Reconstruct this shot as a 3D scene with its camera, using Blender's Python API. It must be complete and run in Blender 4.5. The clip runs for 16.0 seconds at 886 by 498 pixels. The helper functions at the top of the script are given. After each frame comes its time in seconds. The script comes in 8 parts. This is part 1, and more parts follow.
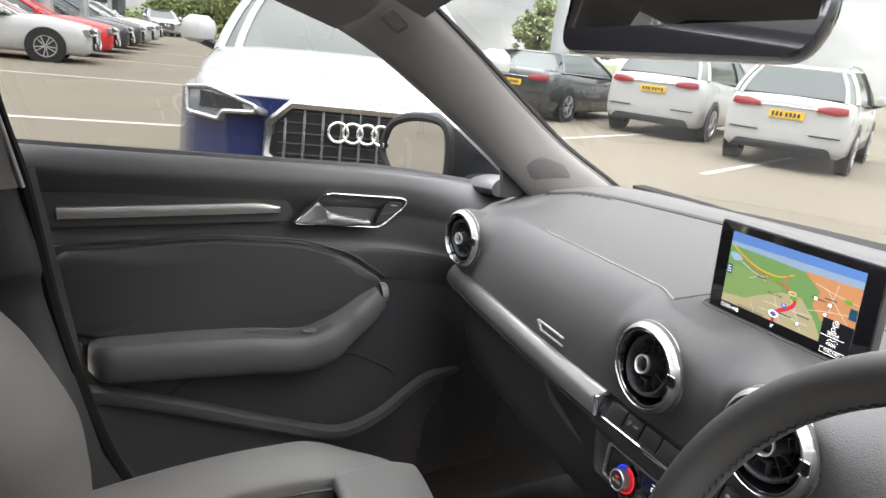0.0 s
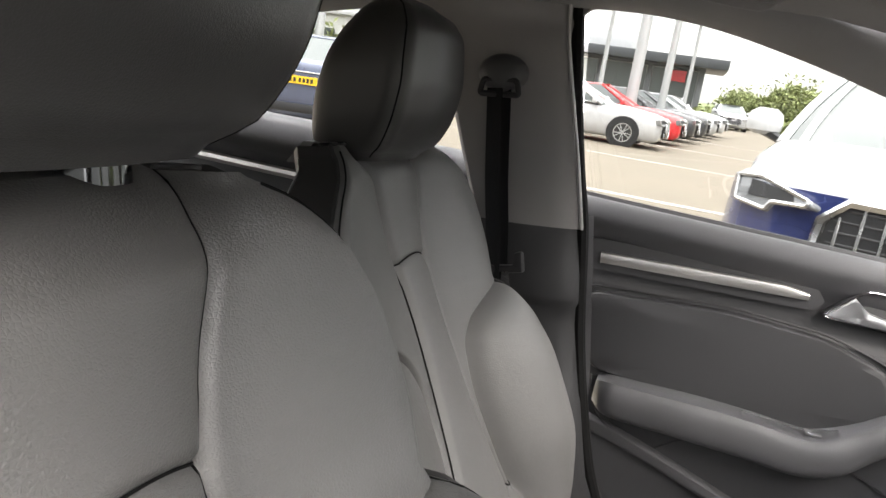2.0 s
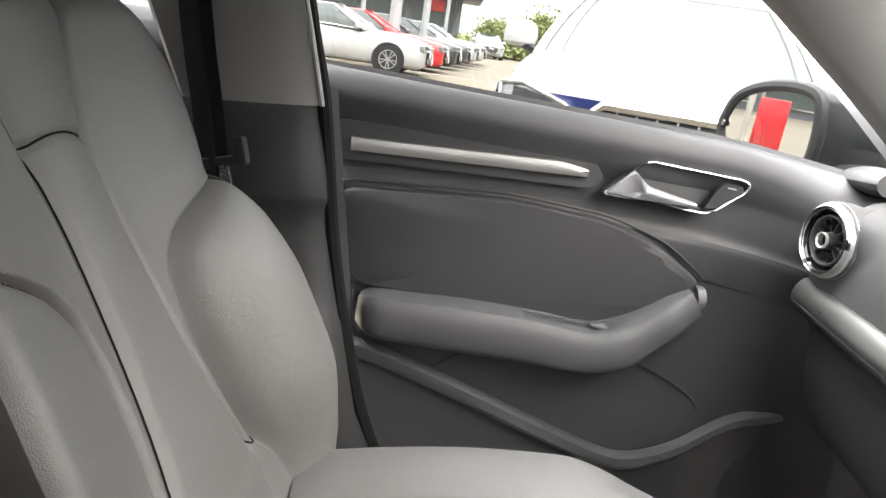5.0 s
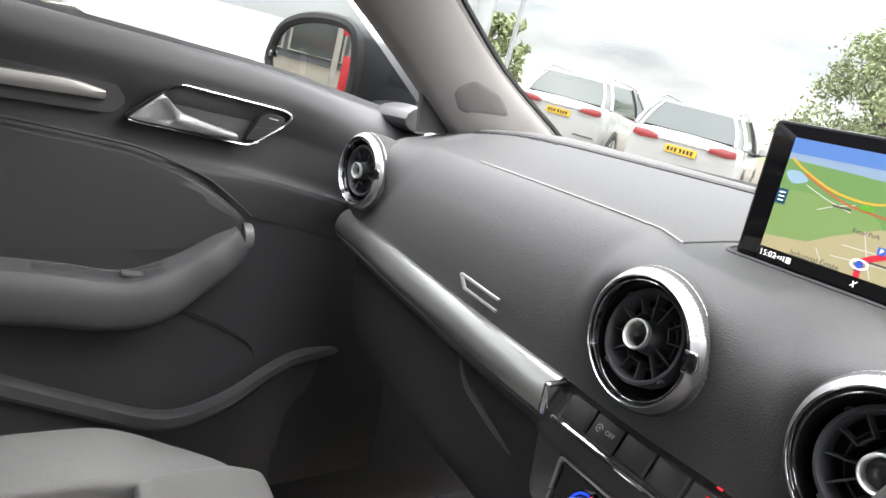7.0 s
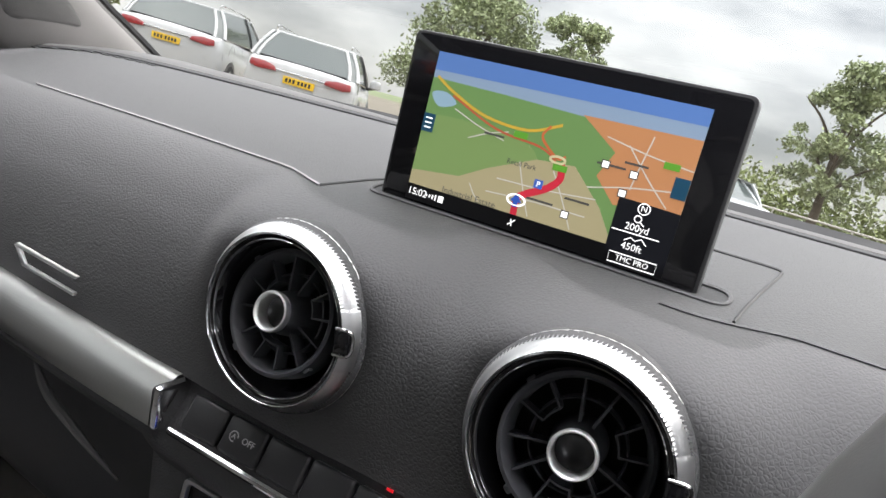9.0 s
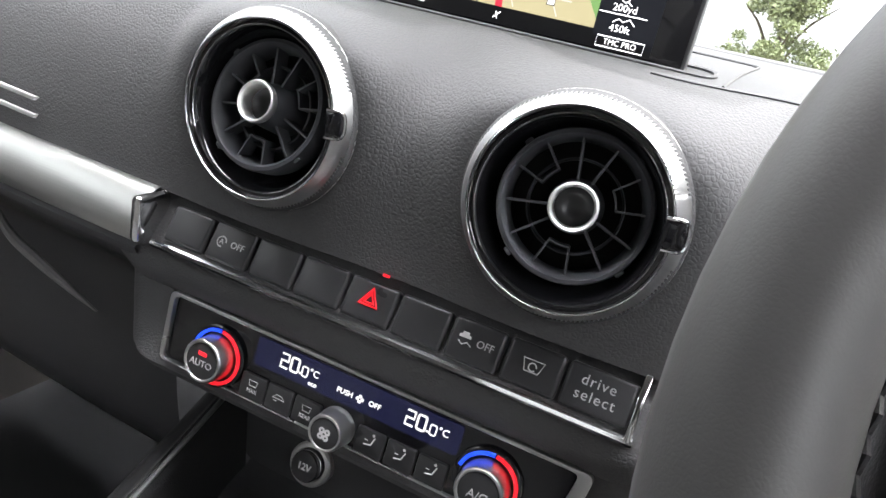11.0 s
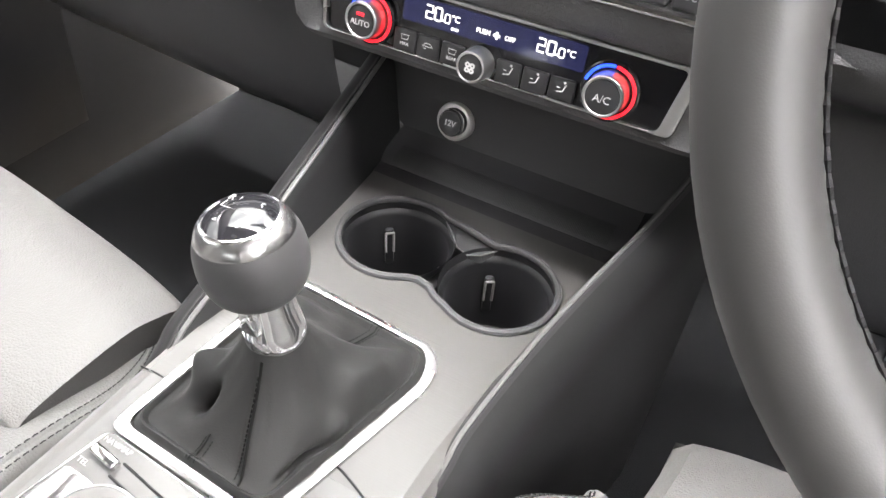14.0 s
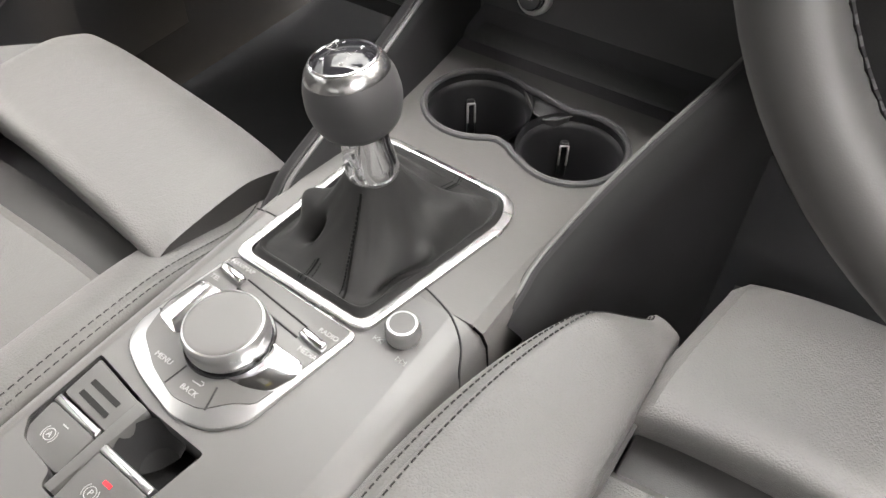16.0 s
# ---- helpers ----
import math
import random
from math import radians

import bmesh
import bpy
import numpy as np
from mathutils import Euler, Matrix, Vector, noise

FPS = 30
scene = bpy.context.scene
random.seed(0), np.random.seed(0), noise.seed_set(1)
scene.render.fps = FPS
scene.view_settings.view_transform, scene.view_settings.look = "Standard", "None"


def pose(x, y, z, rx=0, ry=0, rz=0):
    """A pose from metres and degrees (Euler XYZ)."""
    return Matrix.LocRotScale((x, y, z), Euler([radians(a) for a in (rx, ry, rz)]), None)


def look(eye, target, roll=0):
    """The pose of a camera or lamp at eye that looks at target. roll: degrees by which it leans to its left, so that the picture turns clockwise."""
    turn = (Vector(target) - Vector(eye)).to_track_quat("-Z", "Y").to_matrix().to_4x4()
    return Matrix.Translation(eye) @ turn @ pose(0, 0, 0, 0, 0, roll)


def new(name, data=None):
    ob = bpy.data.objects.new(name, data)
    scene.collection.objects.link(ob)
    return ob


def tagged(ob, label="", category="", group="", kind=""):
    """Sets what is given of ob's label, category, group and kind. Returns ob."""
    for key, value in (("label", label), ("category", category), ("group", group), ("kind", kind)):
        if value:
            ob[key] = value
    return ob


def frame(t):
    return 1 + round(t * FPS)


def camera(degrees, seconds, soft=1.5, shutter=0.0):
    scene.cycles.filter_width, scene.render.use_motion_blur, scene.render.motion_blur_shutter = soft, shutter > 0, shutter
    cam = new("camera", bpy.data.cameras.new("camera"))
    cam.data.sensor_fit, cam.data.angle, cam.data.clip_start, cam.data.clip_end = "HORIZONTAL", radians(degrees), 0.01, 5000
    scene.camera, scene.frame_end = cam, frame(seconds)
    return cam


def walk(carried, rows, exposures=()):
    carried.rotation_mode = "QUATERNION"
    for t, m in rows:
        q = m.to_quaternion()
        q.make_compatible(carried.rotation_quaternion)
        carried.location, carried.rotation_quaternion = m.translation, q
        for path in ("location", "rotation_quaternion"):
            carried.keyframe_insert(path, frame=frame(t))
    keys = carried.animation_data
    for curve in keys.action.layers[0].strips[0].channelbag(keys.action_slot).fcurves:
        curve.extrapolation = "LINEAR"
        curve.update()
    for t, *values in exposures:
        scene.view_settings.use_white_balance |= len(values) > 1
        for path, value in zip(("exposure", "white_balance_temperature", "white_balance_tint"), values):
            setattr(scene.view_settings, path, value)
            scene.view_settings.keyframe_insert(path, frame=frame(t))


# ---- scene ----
cam = camera(64.7, 16.0)

# the car stands nose up on a slight slope: its own axes against the level ground
CARM = Matrix.Rotation(radians(4.5), 4, 'X') @ Matrix.Rotation(radians(-1.9), 4, 'Y')

EXPOSURE = [(0, 2.97, 6600, 11), (0.9, 3.32, 6500, 11), (1.4, 3.45, 6500, 11), (2, 3.74, 6800, 12), (2.6, 4.08, 7200, 14), (3.2, 4.18, 7200, 14), (5.3, 3.85, 6700, 10), (6.5, 3.50, 6500, 10), (7.2, 3.07, 6600, 11), (8.2, 2.52, 6600, 12), (10.3, 2.77, 6500, 11), (11.2, 3.87, 6500, 11), (12.2, 4.90, 6400, 11), (13.2, 5.12, 6500, 11), (14, 4.68, 6800, 12), (15, 4.22, 6900, 12), (16, 3.97, 7000, 12)]
PATH = [
    (0, (0.4957, 0.098, 1.2315), (-1.262, 0.87, 0.6707), 1.47),
    (0.5, (0.4892, 0.098, 1.2162), (-1.437, 0.4839, 0.8414), 2.22),
    (1, (0.4963, 0.106, 1.2135), (-1.4847, 0.098, 0.9387), 2.79),
    (1.5, (0.5216, 0.096, 1.2064), (-1.4275, -0.252, 0.9238), 3.73),
    (2, (0.5547, 0.098, 1.2036), (-1.3033, -0.5301, 0.8123), 4.62),
    (2.5, (0.5697, 0.104, 1.2042), (-1.1808, -0.7069, 0.6768), 4.89),
    (3, (0.5589, 0.095, 1.1988), (-1.162, -0.7528, 0.6335), 3.14),
    (5.5, (0.2585, 0.134, 1.0687), (-1.6511, 0.4181, 0.5463), 5.62),
    (6, (0.2547, 0.163, 1.0625), (-1.5984, 0.6899, 0.5254), 7.49),
    (6.5, (0.2468, 0.194, 1.0593), (-1.5173, 0.9702, 0.5251), 8.67),
    (7, (0.2372, 0.223, 1.0489), (-1.3872, 1.273, 0.54), 9.97),
    (7.5, (0.2205, 0.275, 1.0413), (-1.2046, 1.5928, 0.5588), 10.96),
    (8, (0.1775, 0.325, 1.0407), (-1.0264, 1.8611, 0.6033), 12.19),
    (10.5, (0.1377, 0.319, 0.9782), (-0.505, 2.1164, 0.3811), 12.56),
    (11, (0.1474, 0.302, 0.9595), (-0.4963, 2.0727, 0.2886), 12.89),
    (11.5, (0.1519, 0.29, 0.9467), (-0.4879, 2.0289, 0.1938), 13.02),
    (12, (0.1576, 0.275, 0.9289), (-0.4967, 1.971, 0.0949), 12.74),
    (12.5, (0.1608, 0.259, 0.923), (-0.4796, 1.9056, -0.0144), 12.7),
    (13, (0.1685, 0.243, 0.9303), (-0.4709, 1.7946, -0.1576), 10.19),
    (13.5, (0.1723, 0.23, 0.9354), (-0.4698, 1.6677, -0.2977), 7.41),
    (14, (0.182, 0.211, 0.9438), (-0.4884, 1.5361, -0.3958), 4.49),
    (14.5, (0.1938, 0.189, 0.9492), (-0.5114, 1.4114, -0.4679), 1.93),
    (15, (0.2087, 0.166, 0.9528), (-0.5322, 1.3091, -0.5115), -0.17),
    (15.5, (0.218, 0.156, 0.9441), (-0.5419, 1.2511, -0.5469), -1.17),
    (16, (0.2201, 0.149, 0.9432), (-0.5546, 1.225, -0.5542), -1.49),
]
walk(cam, [(t, CARM @ look(eye, target, roll)) for t, eye, target, roll in PATH], EXPOSURE)
from mathutils.bvhtree import BVHTree


# ---- world and light ----
world = bpy.data.worlds.new("overcast_sky")
scene.world = world
world.use_nodes = True
wn, wl = world.node_tree.nodes, world.node_tree.links
wn.clear()
w_out = wn.new("ShaderNodeOutputWorld")
w_bg = wn.new("ShaderNodeBackground")
w_sky = wn.new("ShaderNodeTexSky")
w_sky.sky_type = "NISHITA"
w_sky.sun_disc = False
w_sky.sun_elevation = radians(48)
w_sky.sun_rotation = radians(60)
w_co = wn.new("ShaderNodeTexCoord")
w_map = wn.new("ShaderNodeMapping")
w_map.inputs["Scale"].default_value = (1.6, 1.6, 5.0)
w_noise = wn.new("ShaderNodeTexNoise")
w_noise.inputs["Scale"].default_value = 1.7
w_noise.inputs["Detail"].default_value = 7
w_noise.inputs["Roughness"].default_value = 0.55
w_ramp = wn.new("ShaderNodeValToRGB")
w_ramp.color_ramp.elements[0].position = 0.36
w_ramp.color_ramp.elements[0].color = (2.5, 2.52, 2.6, 1)
w_ramp.color_ramp.elements[1].position = 0.62
w_ramp.color_ramp.elements[1].color = (5.9, 5.85, 5.8, 1)
w_mix = wn.new("ShaderNodeMix")
w_mix.data_type = "RGBA"
w_mix.inputs[0].default_value = 0.9
wl.new(w_co.outputs["Generated"], w_map.inputs["Vector"])
wl.new(w_map.outputs[0], w_noise.inputs["Vector"])
wl.new(w_noise.outputs["Fac"], w_ramp.inputs[0])
wl.new(w_sky.outputs[0], w_mix.inputs[6])
wl.new(w_ramp.outputs[0], w_mix.inputs[7])
# an overcast sky grows brighter towards the zenith
w_sep = wn.new("ShaderNodeSeparateXYZ")
w_up = wn.new("ShaderNodeMath")
w_up.operation = "MAXIMUM"
w_up.inputs[1].default_value = 0.0
w_sq = wn.new("ShaderNodeMath")
w_sq.operation = "MULTIPLY"
w_gain = wn.new("ShaderNodeMath")
w_gain.operation = "MULTIPLY_ADD"
w_gain.inputs[1].default_value = 4.5
w_gain.inputs[2].default_value = 0.64
w_mul = wn.new("ShaderNodeVectorMath")
w_mul.operation = "SCALE"
wl.new(w_co.outputs["Generated"], w_sep.inputs[0])
wl.new(w_sep.outputs["Z"], w_up.inputs[0])
wl.new(w_up.outputs[0], w_sq.inputs[0])
wl.new(w_up.outputs[0], w_sq.inputs[1])
wl.new(w_sq.outputs[0], w_gain.inputs[0])
wl.new(w_mix.outputs[2], w_mul.inputs[0])
wl.new(w_gain.outputs[0], w_mul.inputs["Scale"])
wl.new(w_mul.outputs[0], w_bg.inputs["Color"])
wl.new(w_bg.outputs[0], w_out.inputs[0])
w_bg.inputs["Strength"].default_value = 0.21

sun = new("sun", bpy.data.lights.new("sun", "SUN"))
sun.data.energy = 0.5
sun.data.angle = radians(40)
sun.data.color = (1.0, 0.96, 0.9)
sun.matrix_world = look((7, 9, 8.5), (0, 0, 0))


# ---- materials ----
def material(name, color, rough=0.5, metal=0.0, grain=0.0, grain_scale=400.0, mottle=0.12, mottle_scale=6.0,
             wear=0.1, spec=0.5, coat=0.0, kind="noise", wrinkle=0.0, emit=None, emit_strength=0.0):
    m = bpy.data.materials.new(name)
    m.use_nodes = True
    n, l = m.node_tree.nodes, m.node_tree.links
    b = n["Principled BSDF"]
    b.inputs["Roughness"].default_value = rough
    b.inputs["Metallic"].default_value = metal
    b.inputs["Specular IOR Level"].default_value = spec
    b.inputs["Coat Weight"].default_value = coat
    b.inputs["Coat Roughness"].default_value = 0.03
    b.inputs["Base Color"].default_value = (*color, 1)
    co = n.new("ShaderNodeTexCoord")
    if mottle:
        t = n.new("ShaderNodeTexNoise")
        t.inputs["Scale"].default_value = mottle_scale
        t.inputs["Detail"].default_value = 6
        l.new(co.outputs["Object"], t.inputs["Vector"])
        mix = n.new("ShaderNodeMix")
        mix.data_type = "RGBA"
        lo, hi = 1 - mottle, 1 + mottle
        mix.inputs[6].default_value = (*[c * lo for c in color], 1)
        mix.inputs[7].default_value = (*[min(1, c * hi) for c in color], 1)
        l.new(t.outputs["Fac"], mix.inputs[0])
        l.new(mix.outputs[2], b.inputs["Base Color"])
        r = n.new("ShaderNodeMapRange")
        r.inputs["To Min"].default_value = max(0.02, rough - wear)
        r.inputs["To Max"].default_value = min(1, rough + wear)
        l.new(t.outputs["Fac"], r.inputs["Value"])
        l.new(r.outputs[0], b.inputs["Roughness"])
    if grain:
        if kind == "leather":
            g = n.new("ShaderNodeTexVoronoi")
            g.feature = "DISTANCE_TO_EDGE"
            g.inputs["Scale"].default_value = grain_scale
            warp = n.new("ShaderNodeTexNoise")
            warp.inputs["Scale"].default_value = grain_scale * 0.7
            add = n.new("ShaderNodeMix")
            add.data_type = "VECTOR"
            add.inputs[0].default_value = 0.0009
            l.new(co.outputs["Object"], warp.inputs["Vector"])
            l.new(co.outputs["Object"], add.inputs[4])
            l.new(warp.outputs["Color"], add.inputs[5])
            l.new(add.outputs[1], g.inputs["Vector"])
            flat = n.new("ShaderNodeMapRange")
            flat.interpolation_type = "SMOOTHSTEP"
            flat.inputs["From Max"].default_value = 0.28
            l.new(g.outputs["Distance"], flat.inputs["Value"])
            src = flat.outputs[0]
        elif kind == "lines":
            g = n.new("ShaderNodeTexWave")
            g.inputs["Scale"].default_value = grain_scale
            g.inputs["Distortion"].default_value = 0.0
            l.new(co.outputs["Object"], g.inputs["Vector"])
            src = g.outputs["Fac"]
        else:
            g = n.new("ShaderNodeTexNoise")
            g.inputs["Scale"].default_value = grain_scale
            g.inputs["Detail"].default_value = 3
            if kind == "brushed":
                mp = n.new("ShaderNodeMapping")
                mp.inputs["Scale"].default_value = (0.02, 1, 1)
                l.new(co.outputs["Object"], mp.inputs["Vector"])
                l.new(mp.outputs[0], g.inputs["Vector"])
            else:
                l.new(co.outputs["Object"], g.inputs["Vector"])
            src = g.outputs["Fac"]
        bump = n.new("ShaderNodeBump")
        bump.inputs["Strength"].default_value = grain
        bump.inputs["Distance"].default_value = 0.0012
        l.new(src, bump.inputs["Height"])
        l.new(bump.outputs[0], b.inputs["Normal"])
        if wrinkle:
            wr = n.new("ShaderNodeTexNoise")
            wr.inputs["Scale"].default_value = 55
            wr.inputs["Detail"].default_value = 5
            wr.inputs["Distortion"].default_value = 1.2
            wb = n.new("ShaderNodeBump")
            wb.inputs["Strength"].default_value = wrinkle
            wb.inputs["Distance"].default_value = 0.004
            l.new(co.outputs["Object"], wr.inputs["Vector"])
            l.new(wr.outputs["Fac"], wb.inputs["Height"])
            l.new(wb.outputs[0], bump.inputs["Normal"])
    if emit:
        b.inputs["Emission Color"].default_value = (*emit, 1)
        b.inputs["Emission Strength"].default_value = emit_strength
    return m


def glass_material(name, tint=(1, 1, 1), rough=0.0):
    m = bpy.data.materials.new(name)
    m.use_nodes = True
    n, l = m.node_tree.nodes, m.node_tree.links
    n.clear()
    out = n.new("ShaderNodeOutputMaterial")
    mix = n.new("ShaderNodeMixShader")
    lw = n.new("ShaderNodeLayerWeight")
    lw.inputs["Blend"].default_value = 0.5
    pw = n.new("ShaderNodeMath")
    pw.operation = "POWER"
    pw.inputs[1].default_value = 4.0
    fr = n.new("ShaderNodeMath")
    fr.operation = "MULTIPLY_ADD"
    fr.inputs[1].default_value = 0.7
    fr.inputs[2].default_value = 0.03
    l.new(lw.outputs["Facing"], pw.inputs[0])
    l.new(pw.outputs[0], fr.inputs[0])
    tr = n.new("ShaderNodeBsdfTransparent")
    tr.inputs["Color"].default_value = (*tint, 1)
    gl = n.new("ShaderNodeBsdfGlossy")
    gl.inputs["Roughness"].default_value = rough
    l.new(fr.outputs[0], mix.inputs[0])
    l.new(tr.outputs[0], mix.inputs[1])
    l.new(gl.outputs[0], mix.inputs[2])
    l.new(mix.outputs[0], out.inputs[0])
    return m


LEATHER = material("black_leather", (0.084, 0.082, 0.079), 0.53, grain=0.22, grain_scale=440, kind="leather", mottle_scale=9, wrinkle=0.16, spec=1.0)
# darker copy of the leather, with the shade of sides and backs in its colour
LEATHER_D = material("black_leather_shaded", (0.024, 0.0235, 0.023), 0.40, grain=0.10, grain_scale=650, kind="leather")
BOOT_L = material("gaiter_leather", (0.019, 0.019, 0.019), 0.52, spec=0.22, grain=0.12, grain_scale=700, kind="leather", wrinkle=0.1)
WHEEL_L = material("steering_wheel_leather", (0.052, 0.051, 0.050), 0.50, spec=0.5, grain=0.03, grain_scale=900, kind="leather")
SEAM = material("sewn_seam", (0.007, 0.007, 0.007), 0.9, spec=0.1)
STITCH = material("stitch_thread", (0.012, 0.012, 0.012), 0.8, grain=0.3, grain_scale=2000)
DASH = material("soft_dash_skin", (0.077, 0.0765, 0.078), 0.66, spec=0.18, grain=0.22, grain_scale=430, kind="leather", mottle_scale=5)
DOORP = material("soft_door_skin", (0.032, 0.032, 0.034), 0.5, spec=0.4, grain=0.12, grain_scale=600, kind="leather")
INSERT = material("door_insert_leather", (0.024, 0.024, 0.0255), 0.5, spec=0.35, grain=0.14, grain_scale=420, kind="leather")
HARD = material("hard_black_plastic", (0.045, 0.045, 0.047), 0.5, grain=0.3, grain_scale=900)
SATIN = material("satin_grey_console", (0.085, 0.083, 0.081), 0.38, spec=0.8, grain=0.08, grain_scale=1500)
RUBBER = material("black_rubber", (0.012, 0.012, 0.013), 0.65, grain=0.2, grain_scale=900)
RIBBED = material("ribbed_rubber_mat", (0.034, 0.034, 0.035), 0.6, grain=0.5, grain_scale=230, kind="lines")
GLOSS = material("gloss_black", (0.006, 0.006, 0.007), 0.08, mottle=0.0, coat=0.3)
PIANO = material("dark_grey_button", (0.020, 0.020, 0.021), 0.30, grain=0.05, grain_scale=1500)
PILLAR_B = material("grey_centre_pillar", (0.17, 0.163, 0.158), 0.75, grain=0.5, grain_scale=900, mottle=0.08)
PILLAR = material("grey_pillar_trim", (0.185, 0.177, 0.171), 0.75, grain=0.5, grain_scale=900, mottle=0.08)
LINER = material("grey_headliner_cloth", (0.19, 0.187, 0.19), 0.9, grain=0.6, grain_scale=1200, mottle=0.08)
PILLAR_L = material("black_pillar_plastic", (0.020, 0.020, 0.021), 0.55, spec=0.25, grain=0.3, grain_scale=900)
PALE_EDGE = material("light_grey_edge", (0.30, 0.29, 0.28), 0.5)
CARPET = material("black_carpet", (0.010, 0.0105, 0.012), 0.95, grain=1.0, grain_scale=800)
BRIGHT = material("satin_bright_metal", (0.80, 0.80, 0.79), 0.42, 1.0, mottle=0.05)
DOOR_ALU = material("brushed_door_strip", (0.48, 0.465, 0.445), 0.36, 1.0, grain=0.15, grain_scale=900, kind="brushed", mottle=0.06)
ALU = material("brushed_aluminium", (0.47, 0.475, 0.457), 0.32, 1.0, grain=0.05, grain_scale=900, kind="brushed", mottle=0.06)
HANDLE = material("satin_handle_metal", (0.34, 0.34, 0.345), 0.36, 1.0, mottle=0.05)
SILVER = material("satin_silver", (0.52, 0.52, 0.52), 0.28, 1.0, mottle=0.05)
CHROME = material("chrome", (0.75, 0.75, 0.76), 0.1, 1.0, mottle=0.05, wear=0.04)
BELT = material("seat_belt_webbing", (0.009, 0.009, 0.010), 0.9, spec=0.1, grain=0.8, grain_scale=300, kind="lines")
# white print with a faint added glow that brightens it
ICON = material("icon_glowing_print", (0.31, 0.31, 0.31), 0.6, mottle=0.05, emit=(1, 1, 1), emit_strength=0.012)
LIT_W = material("display_lit_white", (0.8, 0.8, 0.8), 0.5, mottle=0.0, emit=(1.0, 0.98, 0.92), emit_strength=0.11)
LIT_R = material("lit_red", (0.5, 0.02, 0.03), 0.4, mottle=0.0, emit=(1.0, 0.010, 0.02), emit_strength=0.10)
LIT_B = material("lit_blue", (0.02, 0.08, 0.5), 0.4, mottle=0.0, emit=(0.01, 0.05, 1.0), emit_strength=0.14)
MIRROR = material("mirror_glass", (0.85, 0.87, 0.88), 0.0, 1.0, mottle=0.0)
# tints dim the outdoors to balance the cabin; shadowless panes still admit daylight
GLASS = glass_material("view_dimming_glass", (0.218, 0.226, 0.222))
SIDE_GLASS = glass_material("view_dimming_side_glass", (0.140, 0.145, 0.143))


# ---- mesh tools ----
def V(*a):
    return Vector(a)


def frame_at(origin, u, v):
    """A matrix with local x along u, local y along v, local z out of them."""
    u, v = Vector(u).normalized(), Vector(v)
    w = u.cross(v).normalized()
    v = w.cross(u)
    m = Matrix((u, v, w)).transposed().to_4x4()
    m.translation = Vector(origin)
    return m


def smooth_line(pts, n=8, closed=False):
    """A Catmull-Rom curve through points of any size."""
    p = [Vector(q) for q in pts]
    out, k = [], len(p)
    for i in range(k if closed else k - 1):
        a, b = p[(i - 1) % k] if closed or i else p[0] * 2 - p[1], p[i]
        c = p[(i + 1) % k]
        d = p[(i + 2) % k] if closed or i + 2 < k else p[-1] * 2 - p[-2]
        for j in range(n):
            t = j / n
            out.append(0.5 * ((2 * b) + (c - a) * t + (2 * a - 5 * b + 4 * c - d) * t * t + (3 * b - a - 3 * c + d) * t ** 3))
    if not closed:
        out.append(p[-1])
    return out


def rounded(pts, r, seg=4):
    """A closed 2D outline with its corners rounded by r."""
    out, k = [], len(pts)
    p = [Vector(q) for q in pts]
    for i in range(k):
        a, b, c = p[i - 1], p[i], p[(i + 1) % k]
        ra = min(r, (a - b).length * 0.48, (c - b).length * 0.48)
        s, e = b + (a - b).normalized() * ra, b + (c - b).normalized() * ra
        for j in range(seg + 1):
            t = j / seg
            out.append(s * (1 - t) ** 2 + b * 2 * t * (1 - t) + e * t * t)
    return out


def b_box(c, s, r=0.0, seg=2, m=None):
    bm = bmesh.new()
    bmesh.ops.create_cube(bm, size=1)
    bmesh.ops.scale(bm, vec=s, verts=bm.verts)
    if r:
        bmesh.ops.bevel(bm, geom=list(bm.edges), offset=r, segments=seg, affect="EDGES", profile=0.5)
    bmesh.ops.translate(bm, vec=c, verts=bm.verts)
    if m is not None:
        bmesh.ops.transform(bm, matrix=m, verts=bm.verts)
    return bm


def b_grid(rows, close_u=False, close_v=False, thick=0.0):
    """A skin over rows of points; thick gives it a back side."""
    bm = bmesh.new()
    vs = [[bm.verts.new(p) for p in row] for row in rows]
    nu, nv = len(vs), len(vs[0])
    for i in range(nu if close_u else nu - 1):
        for j in range(nv if close_v else nv - 1):
            q = [vs[i][j], vs[(i + 1) % nu][j], vs[(i + 1) % nu][(j + 1) % nv], vs[i][(j + 1) % nv]]
            if len({v.index if v.index >= 0 else id(v) for v in q}) == 4:
                bm.faces.new(q)
    bmesh.ops.recalc_face_normals(bm, faces=bm.faces)
    if thick:
        bmesh.ops.solidify(bm, geom=list(bm.faces), thickness=thick)
    return bm


def b_loft(rings, caps=True):
    """Closed rings joined in order, with the ends filled."""
    bm = b_grid(rings, close_v=True)
    if caps:
        bm.verts.ensure_lookup_table()
        n = len(rings[0])
        bm.faces.new([bm.verts[i] for i in range(n)])
        bm.faces.new([bm.verts[len(bm.verts) - n + i] for i in range(n)])
    bmesh.ops.recalc_face_normals(bm, faces=bm.faces)
    return bm


def b_lathe(profile, m, seg=40, sweep=360.0, start=0.0):
    """(r, h) pairs turned about the local z of m."""
    full = sweep > 359.9
    k = seg if full else seg + 1
    rows = []
    for i in range(k):
        a = radians(start + sweep * i / seg)
        rows.append([m @ Vector((r * math.cos(a), r * math.sin(a), h)) for r, h in profile])
    bm = b_grid(rows, close_u=full)
    bmesh.ops.remove_doubles(bm, verts=bm.verts, dist=1e-6)
    bmesh.ops.recalc_face_normals(bm, faces=bm.faces)
    return bm


